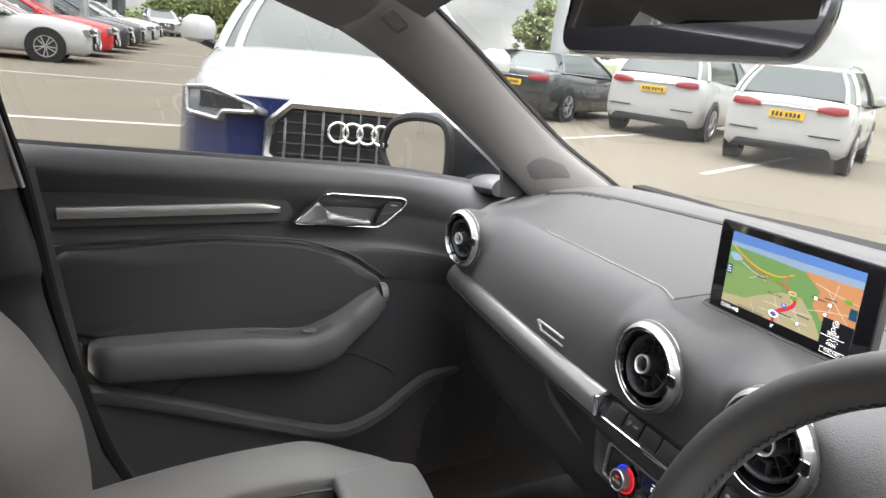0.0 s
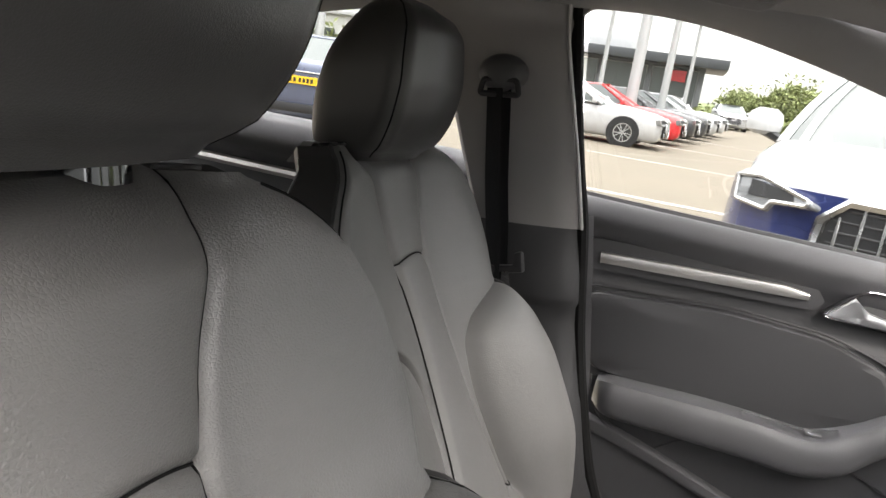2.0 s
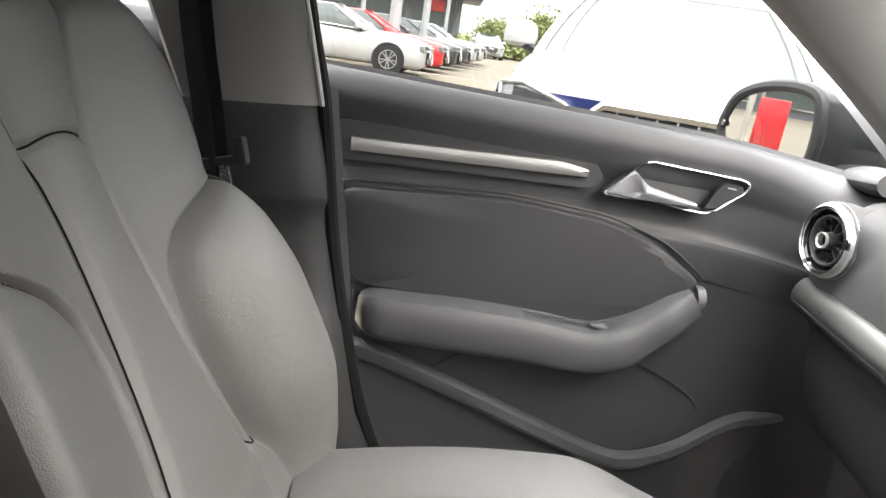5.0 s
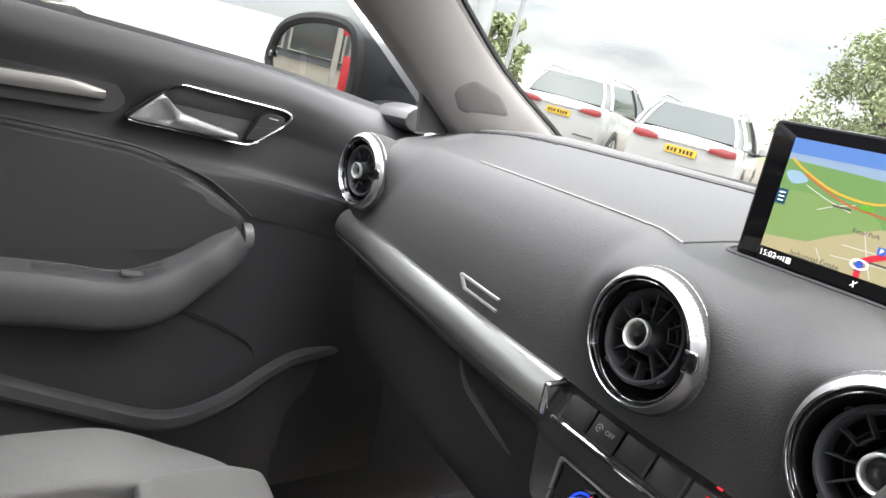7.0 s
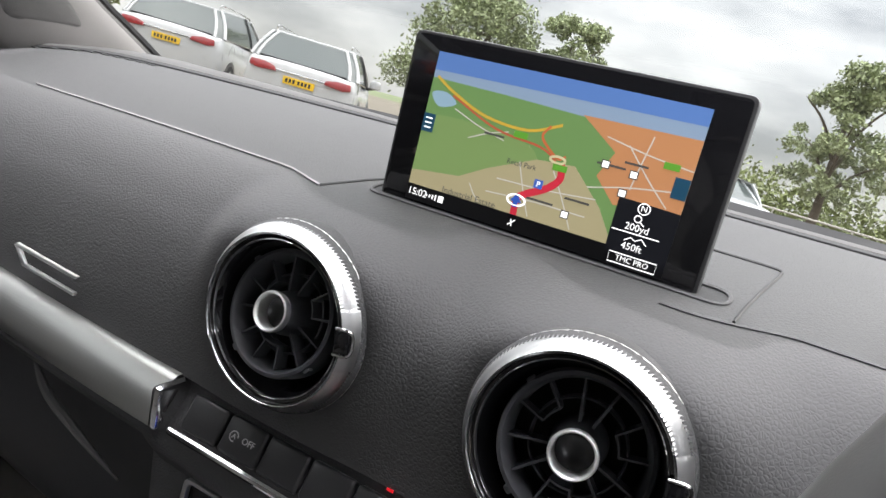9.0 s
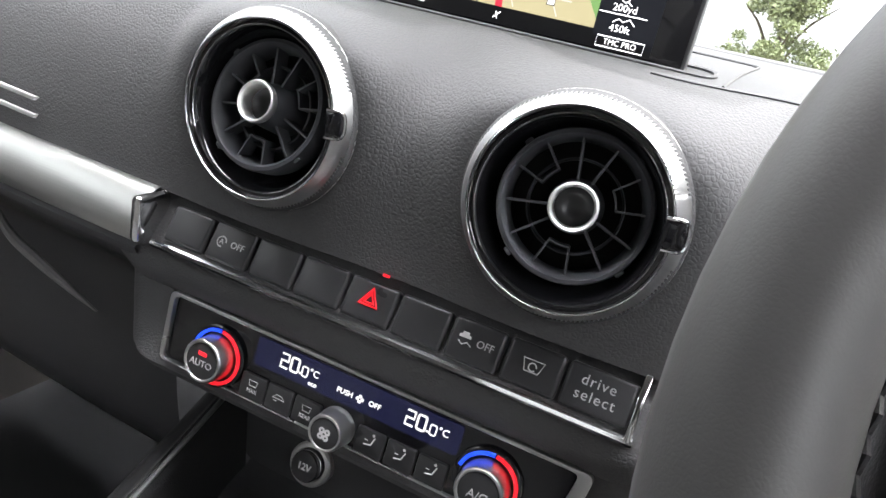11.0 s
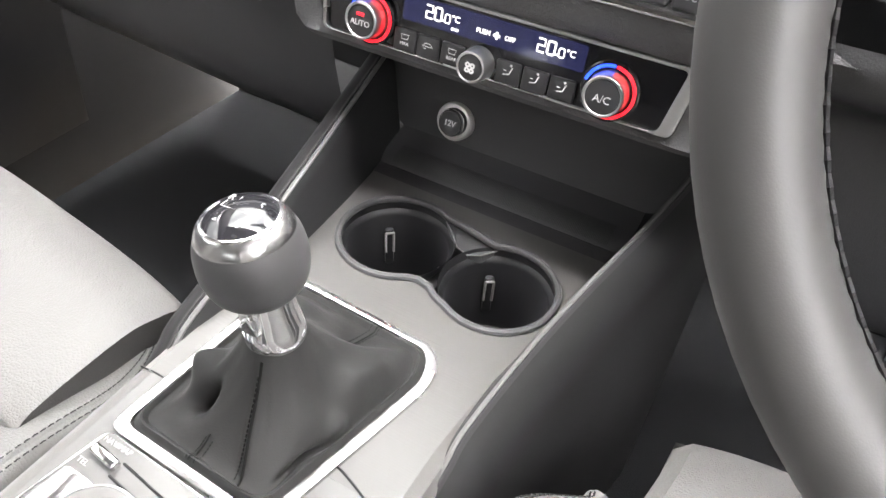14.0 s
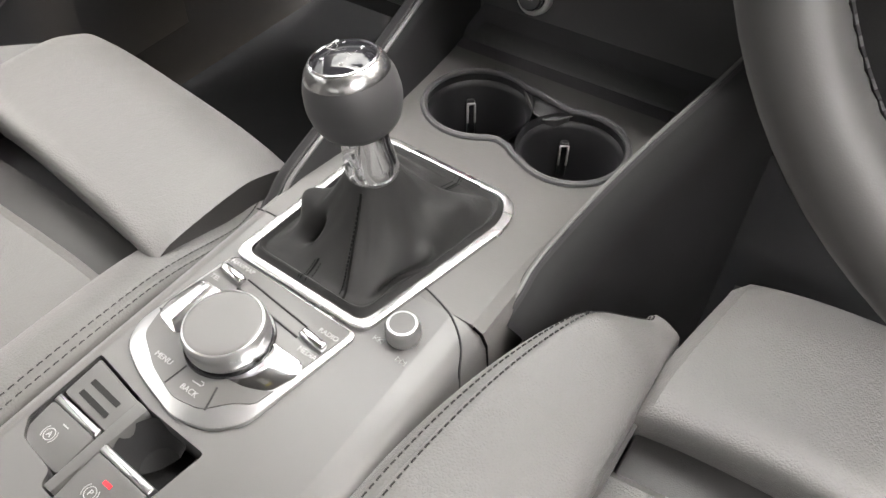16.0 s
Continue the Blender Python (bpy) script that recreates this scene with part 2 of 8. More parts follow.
def b_tube(path, r, seg=8, closed=False, flat=1.0):
    """A round bar along points; r is one radius or one for each point."""
    pts = [Vector(p) for p in path]
    k = len(pts)
    rings, last = [], None
    for i, p in enumerate(pts):
        a = pts[(i - 1) % k] if closed or i else p
        b = pts[(i + 1) % k] if closed or i < k - 1 else p
        t = (b - a).normalized()
        side = last if last is not None else (Vector((0, 0, 1)) if abs(t.z) < 0.9 else Vector((1, 0, 0)))
        u = (side - t * side.dot(t)).normalized()
        last = u
        v = t.cross(u)
        rr = r[i] if isinstance(r, (list, tuple)) else r
        rings.append([p + (u * math.cos(2 * math.pi * j / seg) * flat + v * math.sin(2 * math.pi * j / seg)) * rr for j in range(seg)])
    return b_grid(rings, close_u=True, close_v=True) if closed else b_loft(rings)


def b_plate(outline, depth, m, bevel=0.0, seg=2, holes=()):
    """A 2D outline, given depth along the local -z of m (its face lies in the local xy plane)."""
    bm = bmesh.new()
    top = [bm.verts.new((p[0], p[1], 0)) for p in outline]
    if holes:
        edges = [bm.edges.new((top[i - 1], top[i])) for i in range(len(top))]
        for h in holes:
            hv = [bm.verts.new((p[0], p[1], 0)) for p in h]
            edges += [bm.edges.new((hv[i - 1], hv[i])) for i in range(len(hv))]
        bmesh.ops.triangle_fill(bm, use_beauty=True, use_dissolve=False, edges=edges)
    else:
        bm.faces.new(top)
    bmesh.ops.recalc_face_normals(bm, faces=bm.faces)
    if bm.faces[:][0].normal.z < 0:
        bmesh.ops.reverse_faces(bm, faces=bm.faces)
    rim = [e for e in bm.edges if e.is_boundary]
    res = bmesh.ops.extrude_face_region(bm, geom=list(bm.faces))
    moved = [g for g in res["geom"] if isinstance(g, bmesh.types.BMVert)]
    bmesh.ops.translate(bm, vec=(0, 0, -depth), verts=[v for v in bm.verts if v not in set(moved)])
    bmesh.ops.recalc_face_normals(bm, faces=bm.faces)
    if bevel:
        es = [e for e in bm.edges if all(abs(v.co.z) < 1e-7 for v in e.verts) and len(e.link_faces) == 2
              and any(abs(f.normal.z) < 0.5 for f in e.link_faces)]
        bmesh.ops.bevel(bm, geom=es, offset=bevel, segments=seg, affect="EDGES", profile=0.5)
    bmesh.ops.transform(bm, matrix=m, verts=bm.verts)
    return bm


def joined(*bms):
    out = bmesh.new()
    for b in bms:
        me = bpy.data.meshes.new("tmp")
        b.to_mesh(me)
        b.free()
        out.from_mesh(me)
        bpy.data.meshes.remove(me)
    return out


def finish(bm, name, mat, angle=38):
    for f in bm.faces:
        f.smooth = True
    lim = radians(angle)
    for e in bm.edges:
        if len(e.link_faces) == 2 and e.calc_face_angle(0) > lim:
            e.smooth = False
    me = bpy.data.meshes.new(name)
    bm.to_mesh(me)
    bm.free()
    me.materials.append(mat)
    return me


def thing(name, base, label, category, group="", kind="", m=None):
    """An Empty at the thing's base, to carry its parts; inside the car unless m is given."""
    ob = new(name)
    ob.empty_display_size = 0.05
    ob.matrix_world = (CARM if m is None else m) @ Matrix.Translation(base)
    ob["base"] = list(base)
    return tagged(ob, label, category, group, kind)


def part(name, bm, mat, parent, label="", angle=38, bevel=None):
    """One mesh under a thing or under a part, in the thing's own axes."""
    ob = new(name, finish(bm, name, mat, angle))
    ob.parent = parent
    if parent.type == "EMPTY":
        ob.location = -Vector(parent["base"])
    if label:
        ob["label"] = label
    if bevel:
        md = ob.modifiers.new("bevel", "BEVEL")
        md.width, md.segments, md.limit_method = bevel, 2, "ANGLE"
    return ob


def b_text(body, size, m, depth=0.0002, bold=0.0, spacing=1.0, align="CENTER"):
    """Letters of the built-in font as a mesh on the local xy plane of m."""
    cu = bpy.data.curves.new("letters", "FONT")
    cu.body, cu.size, cu.extrude, cu.align_x, cu.align_y = body, size, depth, align, "CENTER"
    cu.space_character, cu.offset, cu.resolution_u = spacing, bold, 3
    ob = bpy.data.objects.new("letters", cu)
    me = bpy.data.meshes.new_from_object(ob)
    bm = bmesh.new()
    bm.from_mesh(me)
    bpy.data.objects.remove(ob)
    bpy.data.curves.remove(cu)
    bpy.data.meshes.remove(me)
    bmesh.ops.transform(bm, matrix=m, verts=bm.verts)
    return bm


def structure(name, bm, mat, label, category, angle=38, m=None):
    ob = new(name, finish(bm, name, mat, angle))
    ob.matrix_world = CARM if m is None else m
    return tagged(ob, label, category, "", "structure")


def lerp_table(tab, s):
    for (a, va), (b, vb) in zip(tab, tab[1:]):
        if s <= b:
            t = max(0.0, (s - a) / (b - a))
            t = t * t * (3 - 2 * t)
            return va + (vb - va) * t
    return tab[-1][1]


def flow(tab, s):
    """A smooth curve through a table of (place, value) pairs."""
    n = len(tab)
    s = min(tab[-1][0], max(tab[0][0], s))
    i = 0
    while i < n - 2 and s > tab[i + 1][0]:
        i += 1

    def slope(j):
        if j == 0 or j == n - 1:
            return 0.0
        d0 = (tab[j][1] - tab[j - 1][1]) / (tab[j][0] - tab[j - 1][0])
        d1 = (tab[j + 1][1] - tab[j][1]) / (tab[j + 1][0] - tab[j][0])
        return 2 * d0 * d1 / (d0 + d1) if d0 * d1 > 0 else 0.0
    (a, va), (b, vb) = tab[i], tab[i + 1]
    h = b - a
    t = (s - a) / h
    return va * (1 + 2 * t) * (1 - t) ** 2 + slope(i) * h * t * (1 - t) ** 2 + vb * t * t * (3 - 2 * t) + slope(i + 1) * h * t * t * (t - 1)


def ramp(a, b, x):
    t = min(1.0, max(0.0, (x - a) / (b - a)))
    return t * t * (3 - 2 * t)


# ---- cabin shell ----
def recede(x):
    return 0.036 * min(1.0, max(0.0, (abs(x) - 0.165) / 0.53)) ** 1.5


structure("floor", b_box((0, 0.15, 0.21), (1.5, 2.3, 0.03)), CARPET, "black carpeted car floor", "floor")
structure("wall_front", b_box((0, 1.12, 0.52), (1.5, 0.03, 0.84)), CARPET, "dark footwell bulkhead behind the dashboard", "wall")
structure("wall_rear", b_box((0, -1.3, 0.62), (1.5, 0.04, 0.85)), CARPET, "dark parcel shelf and boot wall", "wall")

roof_rows = []
for i in range(25):
    x = -0.53 + 1.06 * i / 24
    arch = 0.026 * (abs(x) / 0.53) ** 3
    roof_rows.append([V(x, y, z - arch) for y, z in ((-1.3, 1.34), (-0.9, 1.395), (-0.4, 1.425), (0.0, 1.42), (0.25, 1.392), (0.44, 1.345), (0.50, 1.318))])
structure("ceiling", b_grid(roof_rows, thick=0.004), LINER, "grey woven headliner of the car roof", "ceiling")


def side_roof(sx):
    rows = []
    top = smooth_line([(-0.64, -1.25, 1.22), (-0.63, -0.8, 1.335), (-0.62, -0.35, 1.385), (-0.62, -0.08, 1.385), (-0.63, 0.08, 1.368),
                       (-0.645, 0.24, 1.322), (-0.665, 0.41, 1.258)], 5)
    inner = smooth_line([(-0.54, -1.25, 1.31), (-0.53, -0.8, 1.37), (-0.52, -0.35, 1.40), (-0.52, -0.08, 1.40), (-0.525, 0.08, 1.385),
                         (-0.545, 0.30, 1.345), (-0.565, 0.47, 1.305)], 5)
    for a, b in zip(top, inner):
        c = a + V(-0.03, 0, 0.0)
        mid = (a + b) / 2 + V(0.0, 0, -0.012)
        rows.append([c + V(0, 0, 0.06), c, a + V(-0.006, 0, -0.006), a + V(0.006, 0, -0.004), mid, b, b + V(0.02, 0, 0.03)])
    return [[V(p.x * sx, p.y, p.z) for p in r] for r in rows]


structure("trim_1", b_grid(side_roof(1)), LINER, "grey roof rail trim above the side windows", "trim")
structure("trim_2", b_grid(side_roof(-1)), LINER, "grey roof rail trim above the door opening", "trim")

# windscreen header and glass
hdr = [[V(x, 0.42, 1.375 - 0.05 * (abs(x) / 0.56) ** 3), V(x, 0.50, 1.335 - 0.05 * (abs(x) / 0.56) ** 3),
        V(x, 0.525, 1.318 - 0.045 * (abs(x) / 0.56) ** 3), V(x, 0.52, 1.345 - 0.04 * (abs(x) / 0.56) ** 3)] for x in
       [-0.57 + 1.14 * i / 24 for i in range(25)]]
structure("trim_3", b_grid(hdr, thick=0.008), LINER, "grey trim along the windscreen's upper edge", "trim")
ws = []
for i in range(21):
    u = i / 20
    row = []
    for j in range(13):
        v = j / 12
        w = 0.60 + (0.73 - 0.60) * v
        x = (-1 + 2 * u) * w
        b = 1 - (x / w) ** 2
        row.append(V(x, 0.50 + (0.94 - 0.50) * v + b * (0.05 + 0.14 * v), 1.345 + (0.957 - 1.345) * v - 0.03 * (1 - b) * (1 - v)))
    ws.append(row)
glass = structure("window_1", b_grid(ws), GLASS, "laminated windscreen, tinted to dim the view outside", "window")
glass.visible_shadow = False
band = [[r[-1] + V(0, 0.004, 0.0), r[-1].lerp(r[-2], 0.35) + V(0, -0.006, -0.004), r[-1] + V(0, -0.03, -0.004), r[-1] + V(0, -0.04, -0.02)] for r in ws[2:-2]]
structure("trim_4", b_grid(band, thick=0.003), RUBBER, "black band at the foot of the windscreen", "trim")


# ---- pillars ----
def a_pillar(sx, name, full):
    t = thing(name, (-0.70 * sx, 0.80, 0.96), "grey moulded windscreen pillar trim with speaker grille", "pillar trim", kind="structure")
    rear = smooth_line([(-0.665, 0.405, 1.262), (-0.67, 0.50, 1.205), (-0.682, 0.60, 1.128), (-0.692, 0.70, 1.047), (-0.70, 0.80, 0.955), (-0.705, 0.84, 0.915)], 5)
    front = smooth_line([(-0.565, 0.50, 1.318), (-0.60, 0.62, 1.232), (-0.635, 0.735, 1.145), (-0.66, 0.86, 1.047), (-0.655, 0.985, 0.962), (-0.655, 1.03, 0.92)], 5)
    rows = []
    for a, b in zip(rear, front):
        d = b - a
        out = V(-0.02, -0.004, 0.012)
        bulge = V(0.022, -0.012, 0.01)
        rows.append([a - V(0.035, 0.0, 0), a, a + d * 0.06 + bulge * 0.35, a + d * 0.25 + bulge * 0.85, a + d * 0.5 + bulge, a + d * 0.75 + bulge * 0.8,
                     a + d * 0.95 + bulge * 0.3, b, b + V(-0.03, 0.02, 0)])
    rows = [[V(p.x * sx, p.y, p.z) for p in r] for r in rows]
    panel_bm = b_grid(rows)
    panel_copy = panel_bm.copy()
    part("trim_panel", panel_copy, PILLAR, t)
    if full:
        skin = BVHTree.FromBMesh(panel_bm)

        def patch(outline, mid, lift, rings=6):
            """A patch of that outline (y, z) laid on the pillar's skin."""
            rows_ = []
            for k in range(rings + 1):
                q = 1 - k / rings * 0.97
                row = []
                for y, z in outline:
                    yy, zz = mid[0] + (y - mid[0]) * q, mid[1] + (z - mid[1]) * q
                    h = skin.ray_cast(V(0, yy, zz), V(-1, 0, 0))[0]
                    row.append((h if h else V(-0.66, yy, zz)) + V(lift if k else -0.002, 0, 0))
                rows_.append(row)
            return b_loft(rows_)
        go_ = [(p.x, p.y) for p in rounded([(0.797, 0.978), (0.772, 1.014), (0.802, 1.036), (0.857, 1.016), (0.884, 0.983)], 0.012, 5)]
        part("speaker_grille", patch(go_, (0.825, 1.003), 0.0008), material("pillar_speaker_cloth", (0.115, 0.112, 0.11), 0.9, grain=1.0, grain_scale=1500), t, "grey perforated speaker grille")
        bo_ = [(p.x, p.y) for p in rounded([(0.462, 1.272), (0.478, 1.284), (0.512, 1.258), (0.498, 1.245)], 0.006, 5)]
        part("airbag_badge", patch(bo_, (0.488, 1.265), 0.0025, 4), PILLAR, t, "grey moulded airbag badge")
        ln_ = [skin.ray_cast(V(0, y, z), V(-1, 0, 0))[0] or V(-0.655, y, z) for y, z in bo_]
        part("badge_line", b_tube([p + V(0.0015, 0, 0) for p in ln_], 0.0011, 5, closed=True), LINER, t)
        edge = [r[7] + V(0.0, 0.0, 0.003) for r in rows]
        part("windscreen_seal", b_tube(edge, 0.005, 6), RUBBER, t, "black rubber windscreen seal")
        seam = [rows[0][k] + V(0.001, 0.002, 0.001) for k in range(1, 8)]
        part("joint", b_tube(seam, 0.0016, 5), RUBBER, t)
    return t


a_pillar(1, "trim_5", True)
a_pillar(-1, "trim_6", False)

# mirror-corner triangle between pillar and door glass
tri = thing("window_corner", (-0.72, 0.74, 0.96), "black quarter corner piece behind the door mirror", "window trim", kind="structure")
part("corner_panel", b_plate([(0.757, 0.94), (0.82, 0.94), (0.80, 0.975), (0.752, 1.045)], 0.012, frame_at((-0.715, 0, 0), (0, 1, 0), (0, 0, 1)), 0.002), HARD, tri)


def b_pillar(sx):
    t = thing("trim_7" if sx > 0 else "trim_8", (-0.68 * sx, -0.2, 0.45), "grey centre pillar trim with black lower cover", "pillar trim", kind="structure")

    def flip(rows):
        return [[V(p.x * sx, p.y, p.z) for p in r] for r in rows]
    upper = []
    for z, yf, yr, x in ((1.40, -0.118, -0.40, -0.60), (1.33, -0.118, -0.36, -0.622), (1.22, -0.10, -0.315, -0.64), (1.12, -0.083, -0.29, -0.655), (1.015, -0.068, -0.262, -0.672)):
        upper.append([V(x - 0.05, yf + 0.004, z), V(x - 0.03, yf + 0.003, z), V(x - 0.006, yf, z), V(x + 0.004, yf - 0.012, z), V(x + 0.012, yf - 0.05, z), V(x + 0.016, (yf + yr) / 2, z),
                      V(x + 0.012, yr + 0.05, z), V(x + 0.002, yr + 0.01, z), V(x - 0.012, yr, z), V(x - 0.06, yr - 0.01, z)])
    part("upper_cover", b_grid(flip(upper)), PILLAR_B, t)
    lower = []
    for z, yf, yr, x in ((1.035, -0.072, -0.26, -0.679), (1.005, -0.069, -0.26, -0.676), (0.93, -0.06, -0.24, -0.668), (0.892, -0.058, -0.235, -0.666), (0.882, -0.057, -0.234, -0.668),
                         (0.87, -0.056, -0.232, -0.679), (0.84, -0.054, -0.23, -0.681), (0.76, -0.045, -0.222, -0.674), (0.708, -0.041, -0.22, -0.662), (0.700, -0.04, -0.22, -0.656), (0.55, -0.012, -0.25, -0.660), (0.40, 0.06, -0.32, -0.665)):
        lower.append([V(x - 0.05, yf + 0.02, z), V(x - 0.012, yf, z), V(x + 0.0, yf - 0.008, z), V(x + 0.012, yf - 0.035, z), V(x + 0.018, (yf + yr) / 2, z),
                      V(x + 0.012, yr + 0.04, z), V(x, yr + 0.01, z), V(x - 0.05, yr - 0.01, z)])
    part("lower_cover", b_grid(flip(lower)), PILLAR_L, t, "black plastic lower pillar cover")
    if sx > 0:
        seal = smooth_line([(-0.655, -0.112, 1.39), (-0.672, -0.102, 1.25), (-0.685, -0.085, 1.12), (-0.70, -0.068, 1.01), (-0.705, -0.05, 0.80), (-0.705, -0.01, 0.58), (-0.70, 0.04, 0.44)], 6)
        part("door_seal", b_tube([p + V(0.010, 0.004, 0) for p in seal], 0.011, 8), SEAM, t, "black rubber door seal")
        edge = [r[2] + V(0.002, 0.004, 0) for r in smooth_rows(upper)]
        part("edge_strip", b_tube(edge, 0.0032, 6), PALE_EDGE, t, "pale grey edge strip")
    return t


def smooth_rows(rows):
    cols = list(zip(*rows))
    cols = [smooth_line(c, 4) for c in cols]
    return [list(r) for r in zip(*cols)]


b_pillar(1)
b_pillar(-1)

belt = thing("seat_belt", (-0.64, -0.19, 0.47), "black seat belt hanging on the centre pillar", "seat belt")
m = frame_at((-0.617, -0.215, 1.265), (0, 1, 0), (0, 0, 1))
part("guide_cap", b_loft([[m @ V(0.043 * k * math.cos(a), 0.031 * k * math.sin(a) + 0.006, h) for a in [i * math.tau / 20 for i in range(20)]] for k, h in ((1, -0.012), (1, 0.008), (0.85, 0.02), (0.5, 0.027))]),
     HARD, belt, "dark grey moulded belt guide cap")
part("guide_ring", b_tube([m @ V(p[0], p[1], 0.022) for p in rounded([(-0.034, -0.030), (0.034, -0.030), (0.028, -0.006), (-0.028, -0.006)], 0.006)], 0.005, 8, closed=True), PILLAR_L, belt)
strap = [V(-0.603, -0.222, 1.245), V(-0.612, -0.215, 1.1), V(-0.62, -0.205, 0.98), V(-0.622, -0.2, 0.85), V(-0.625, -0.2, 0.65), V(-0.63, -0.2, 0.47)]
part("webbing", b_grid([[p + V(0.008 + 0.6 * d, 0.72 * d, 0) for d in (-0.023, -0.022, 0.0, 0.022, 0.023)] for p in smooth_line(strap, 6)], thick=0.0015), BELT, belt)
part("webbing_return", b_grid([[p + V(-0.010 + 0.3 * d, 0.7 * d + 0.008, 0) for d in (-0.024, 0.0, 0.024)] for p in smooth_line(strap, 6)], thick=0.0015), BELT, belt)
m = frame_at((-0.603, -0.185, 0.945), (0.25, 1, 0.25), (0, 0, 1))
part("tongue", b_plate(rounded([(-0.042, -0.012), (0.040, -0.014), (0.042, 0.022), (0.028, 0.022), (0.022, 0.0), (-0.042, 0.004)], 0.005), 0.010, m, 0.003), PILLAR_L, belt, "black plastic belt tongue grip")
part("latch_plate", b_plate(rounded([(-0.012, -0.055), (0.012, -0.055), (0.012, -0.01), (-0.012, -0.01)], 0.003), 0.003, m), CHROME, belt, "chrome latch plate")

# rounded upper corner of the side window, rear screen
structure("trim_9", b_plate([(-0.14, 1.27), (-0.124, 1.27), (-0.119, 1.33), (-0.108, 1.362), (-0.085, 1.381), (-0.05, 1.388), (-0.05, 1.41), (-0.14, 1.41)], 0.012, frame_at((-0.640, 0, 0), (0, 1, 0), (0, 0, 1)), 0.002), PILLAR_B, "grey rounded corner above the centre pillar", "trim")
rs = structure("window_2", b_grid([[V(x, -1.29 + 0.05 * (x / 0.6) ** 2, 1.02), V(x, -1.28 + 0.05 * (x / 0.6) ** 2, 1.18), V(x, -1.25 + 0.05 * (x / 0.6) ** 2, 1.33)] for x in (-0.62, -0.3, 0, 0.3, 0.62)]), GLASS, "rear screen behind the bench, tinted to dim the view outside", "window")
rs.visible_shadow = False

# ---- headlining fittings ----
grab = thing("grab_handle", (-0.43, 0.06, 1.40), "grey fold-down grab handle under the roof", "grab handle")
gp = smooth_line([(-0.43, -0.034, 1.412), (-0.43, -0.022, 1.391), (-0.43, 0.02, 1.384), (-0.43, 0.075, 1.377), (-0.43, 0.135, 1.366), (-0.43, 0.16, 1.366), (-0.43, 0.172, 1.392)], 6)
part("grip", b_tube(gp, 0.011, 10, flat=0.7), LINER, grab)
part("mount", b_box((-0.43, -0.036, 1.402), (0.03, 0.04, 0.03), 0.008), LINER, grab)
part("mount", b_box((-0.43, 0.158, 1.378), (0.03, 0.045, 0.032), 0.008), LINER, grab)

visor = thing("sun_visor", (-0.36, 0.36, 1.35), "grey folded sun visor with a warning sticker", "sun visor")
vm = frame_at((-0.20, 0.275, 1.336), (-1, 0, 0), (0, 0.985, -0.17))
vo = rounded([(-0.22, -0.075), (0.02, -0.078), (0.10, -0.02), (0.205, 0.07), (0.17, 0.085), (-0.22, 0.085)], 0.02)
part("flap", b_plate(vo, 0.018, vm, 0.005), PILLAR, visor)
vs = vm @ Matrix.Translation((0.068, 0.020, 0.0012)) @ Matrix.Rotation(radians(14), 4, "Z")
part("sticker", b_plate(rounded([(-0.058, -0.029), (0.058, -0.029), (0.058, 0.029), (-0.058, 0.029)], 0.004), 0.001, vs), material("white_sticker", (0.75, 0.75, 0.72), 0.5), visor, "white and yellow warning sticker")
part("sticker_band", b_plate([(-0.056, -0.027), (-0.030, -0.027), (-0.030, 0.027), (-0.056, 0.027)], 0.0006, vs @ Matrix.Translation((0, 0, 0.0006))), material("yellow_sticker", (0.75, 0.62, 0.06), 0.5), visor)
bars = [b_box((0.028, 0.014 - 0.007 * k, 0.0006), (0.044, 0.0018, 0.0008), m=vs) for k in range(3)]
part("sticker_print", joined(*bars, b_tube([vs @ V(-0.008 + 0.013 * math.cos(a), -0.004 + 0.013 * math.sin(a), 0.0008) for a in [i * math.tau / 20 for i in range(20)]], 0.0014, 4, closed=True)), RUBBER, visor)

rmir = thing("rear_view_mirror", (-0.10, 0.64, 1.30), "black frameless rear view mirror on the windscreen", "mirror")
mm = frame_at((-0.085, 0.60, 1.266), (0.975, 0.22, 0.02), (-0.02, 0.34, 1.0)) @ Matrix.Scale(1.2, 4)
ro = rounded([(-0.125, -0.03), (0.115, -0.036), (0.128, 0.0), (0.12, 0.034), (-0.118, 0.038), (-0.13, 0.01)], 0.025, 6)
part("housing", b_loft([[mm @ V(p[0] * k, p[1] * k, h) for p in ro] for k, h in ((0.55, -0.042), (0.85, -0.034), (0.98, -0.018), (1.0, -0.004), (0.985, 0.0))]), GLOSS, rmir)
part("mirror_face", b_plate([(p[0] * 0.95, p[1] * 0.92) for p in ro], 0.002, mm @ Matrix.Translation((0, 0, 0.0025)) @ Matrix.Rotation(radians(17), 4, "X")), MIRROR, rmir, "mirror glass")
part("arm", b_tube([mm @ V(0.01, 0.0, -0.03), (-0.09, 0.66, 1.295), (-0.085, 0.69, 1.315)], 0.014, 10), HARD, rmir)
part("sensor_pod", b_loft([[V(-0.085 + 0.05 * k * math.cos(a), 0.68 + 0.03 * k * math.sin(a), z) for a in [i * math.tau / 16 for i in range(16)]] for k, z in ((0.6, 1.27), (0.9, 1.285), (1.0, 1.31), (0.9, 1.335))]), GLOSS, rmir)


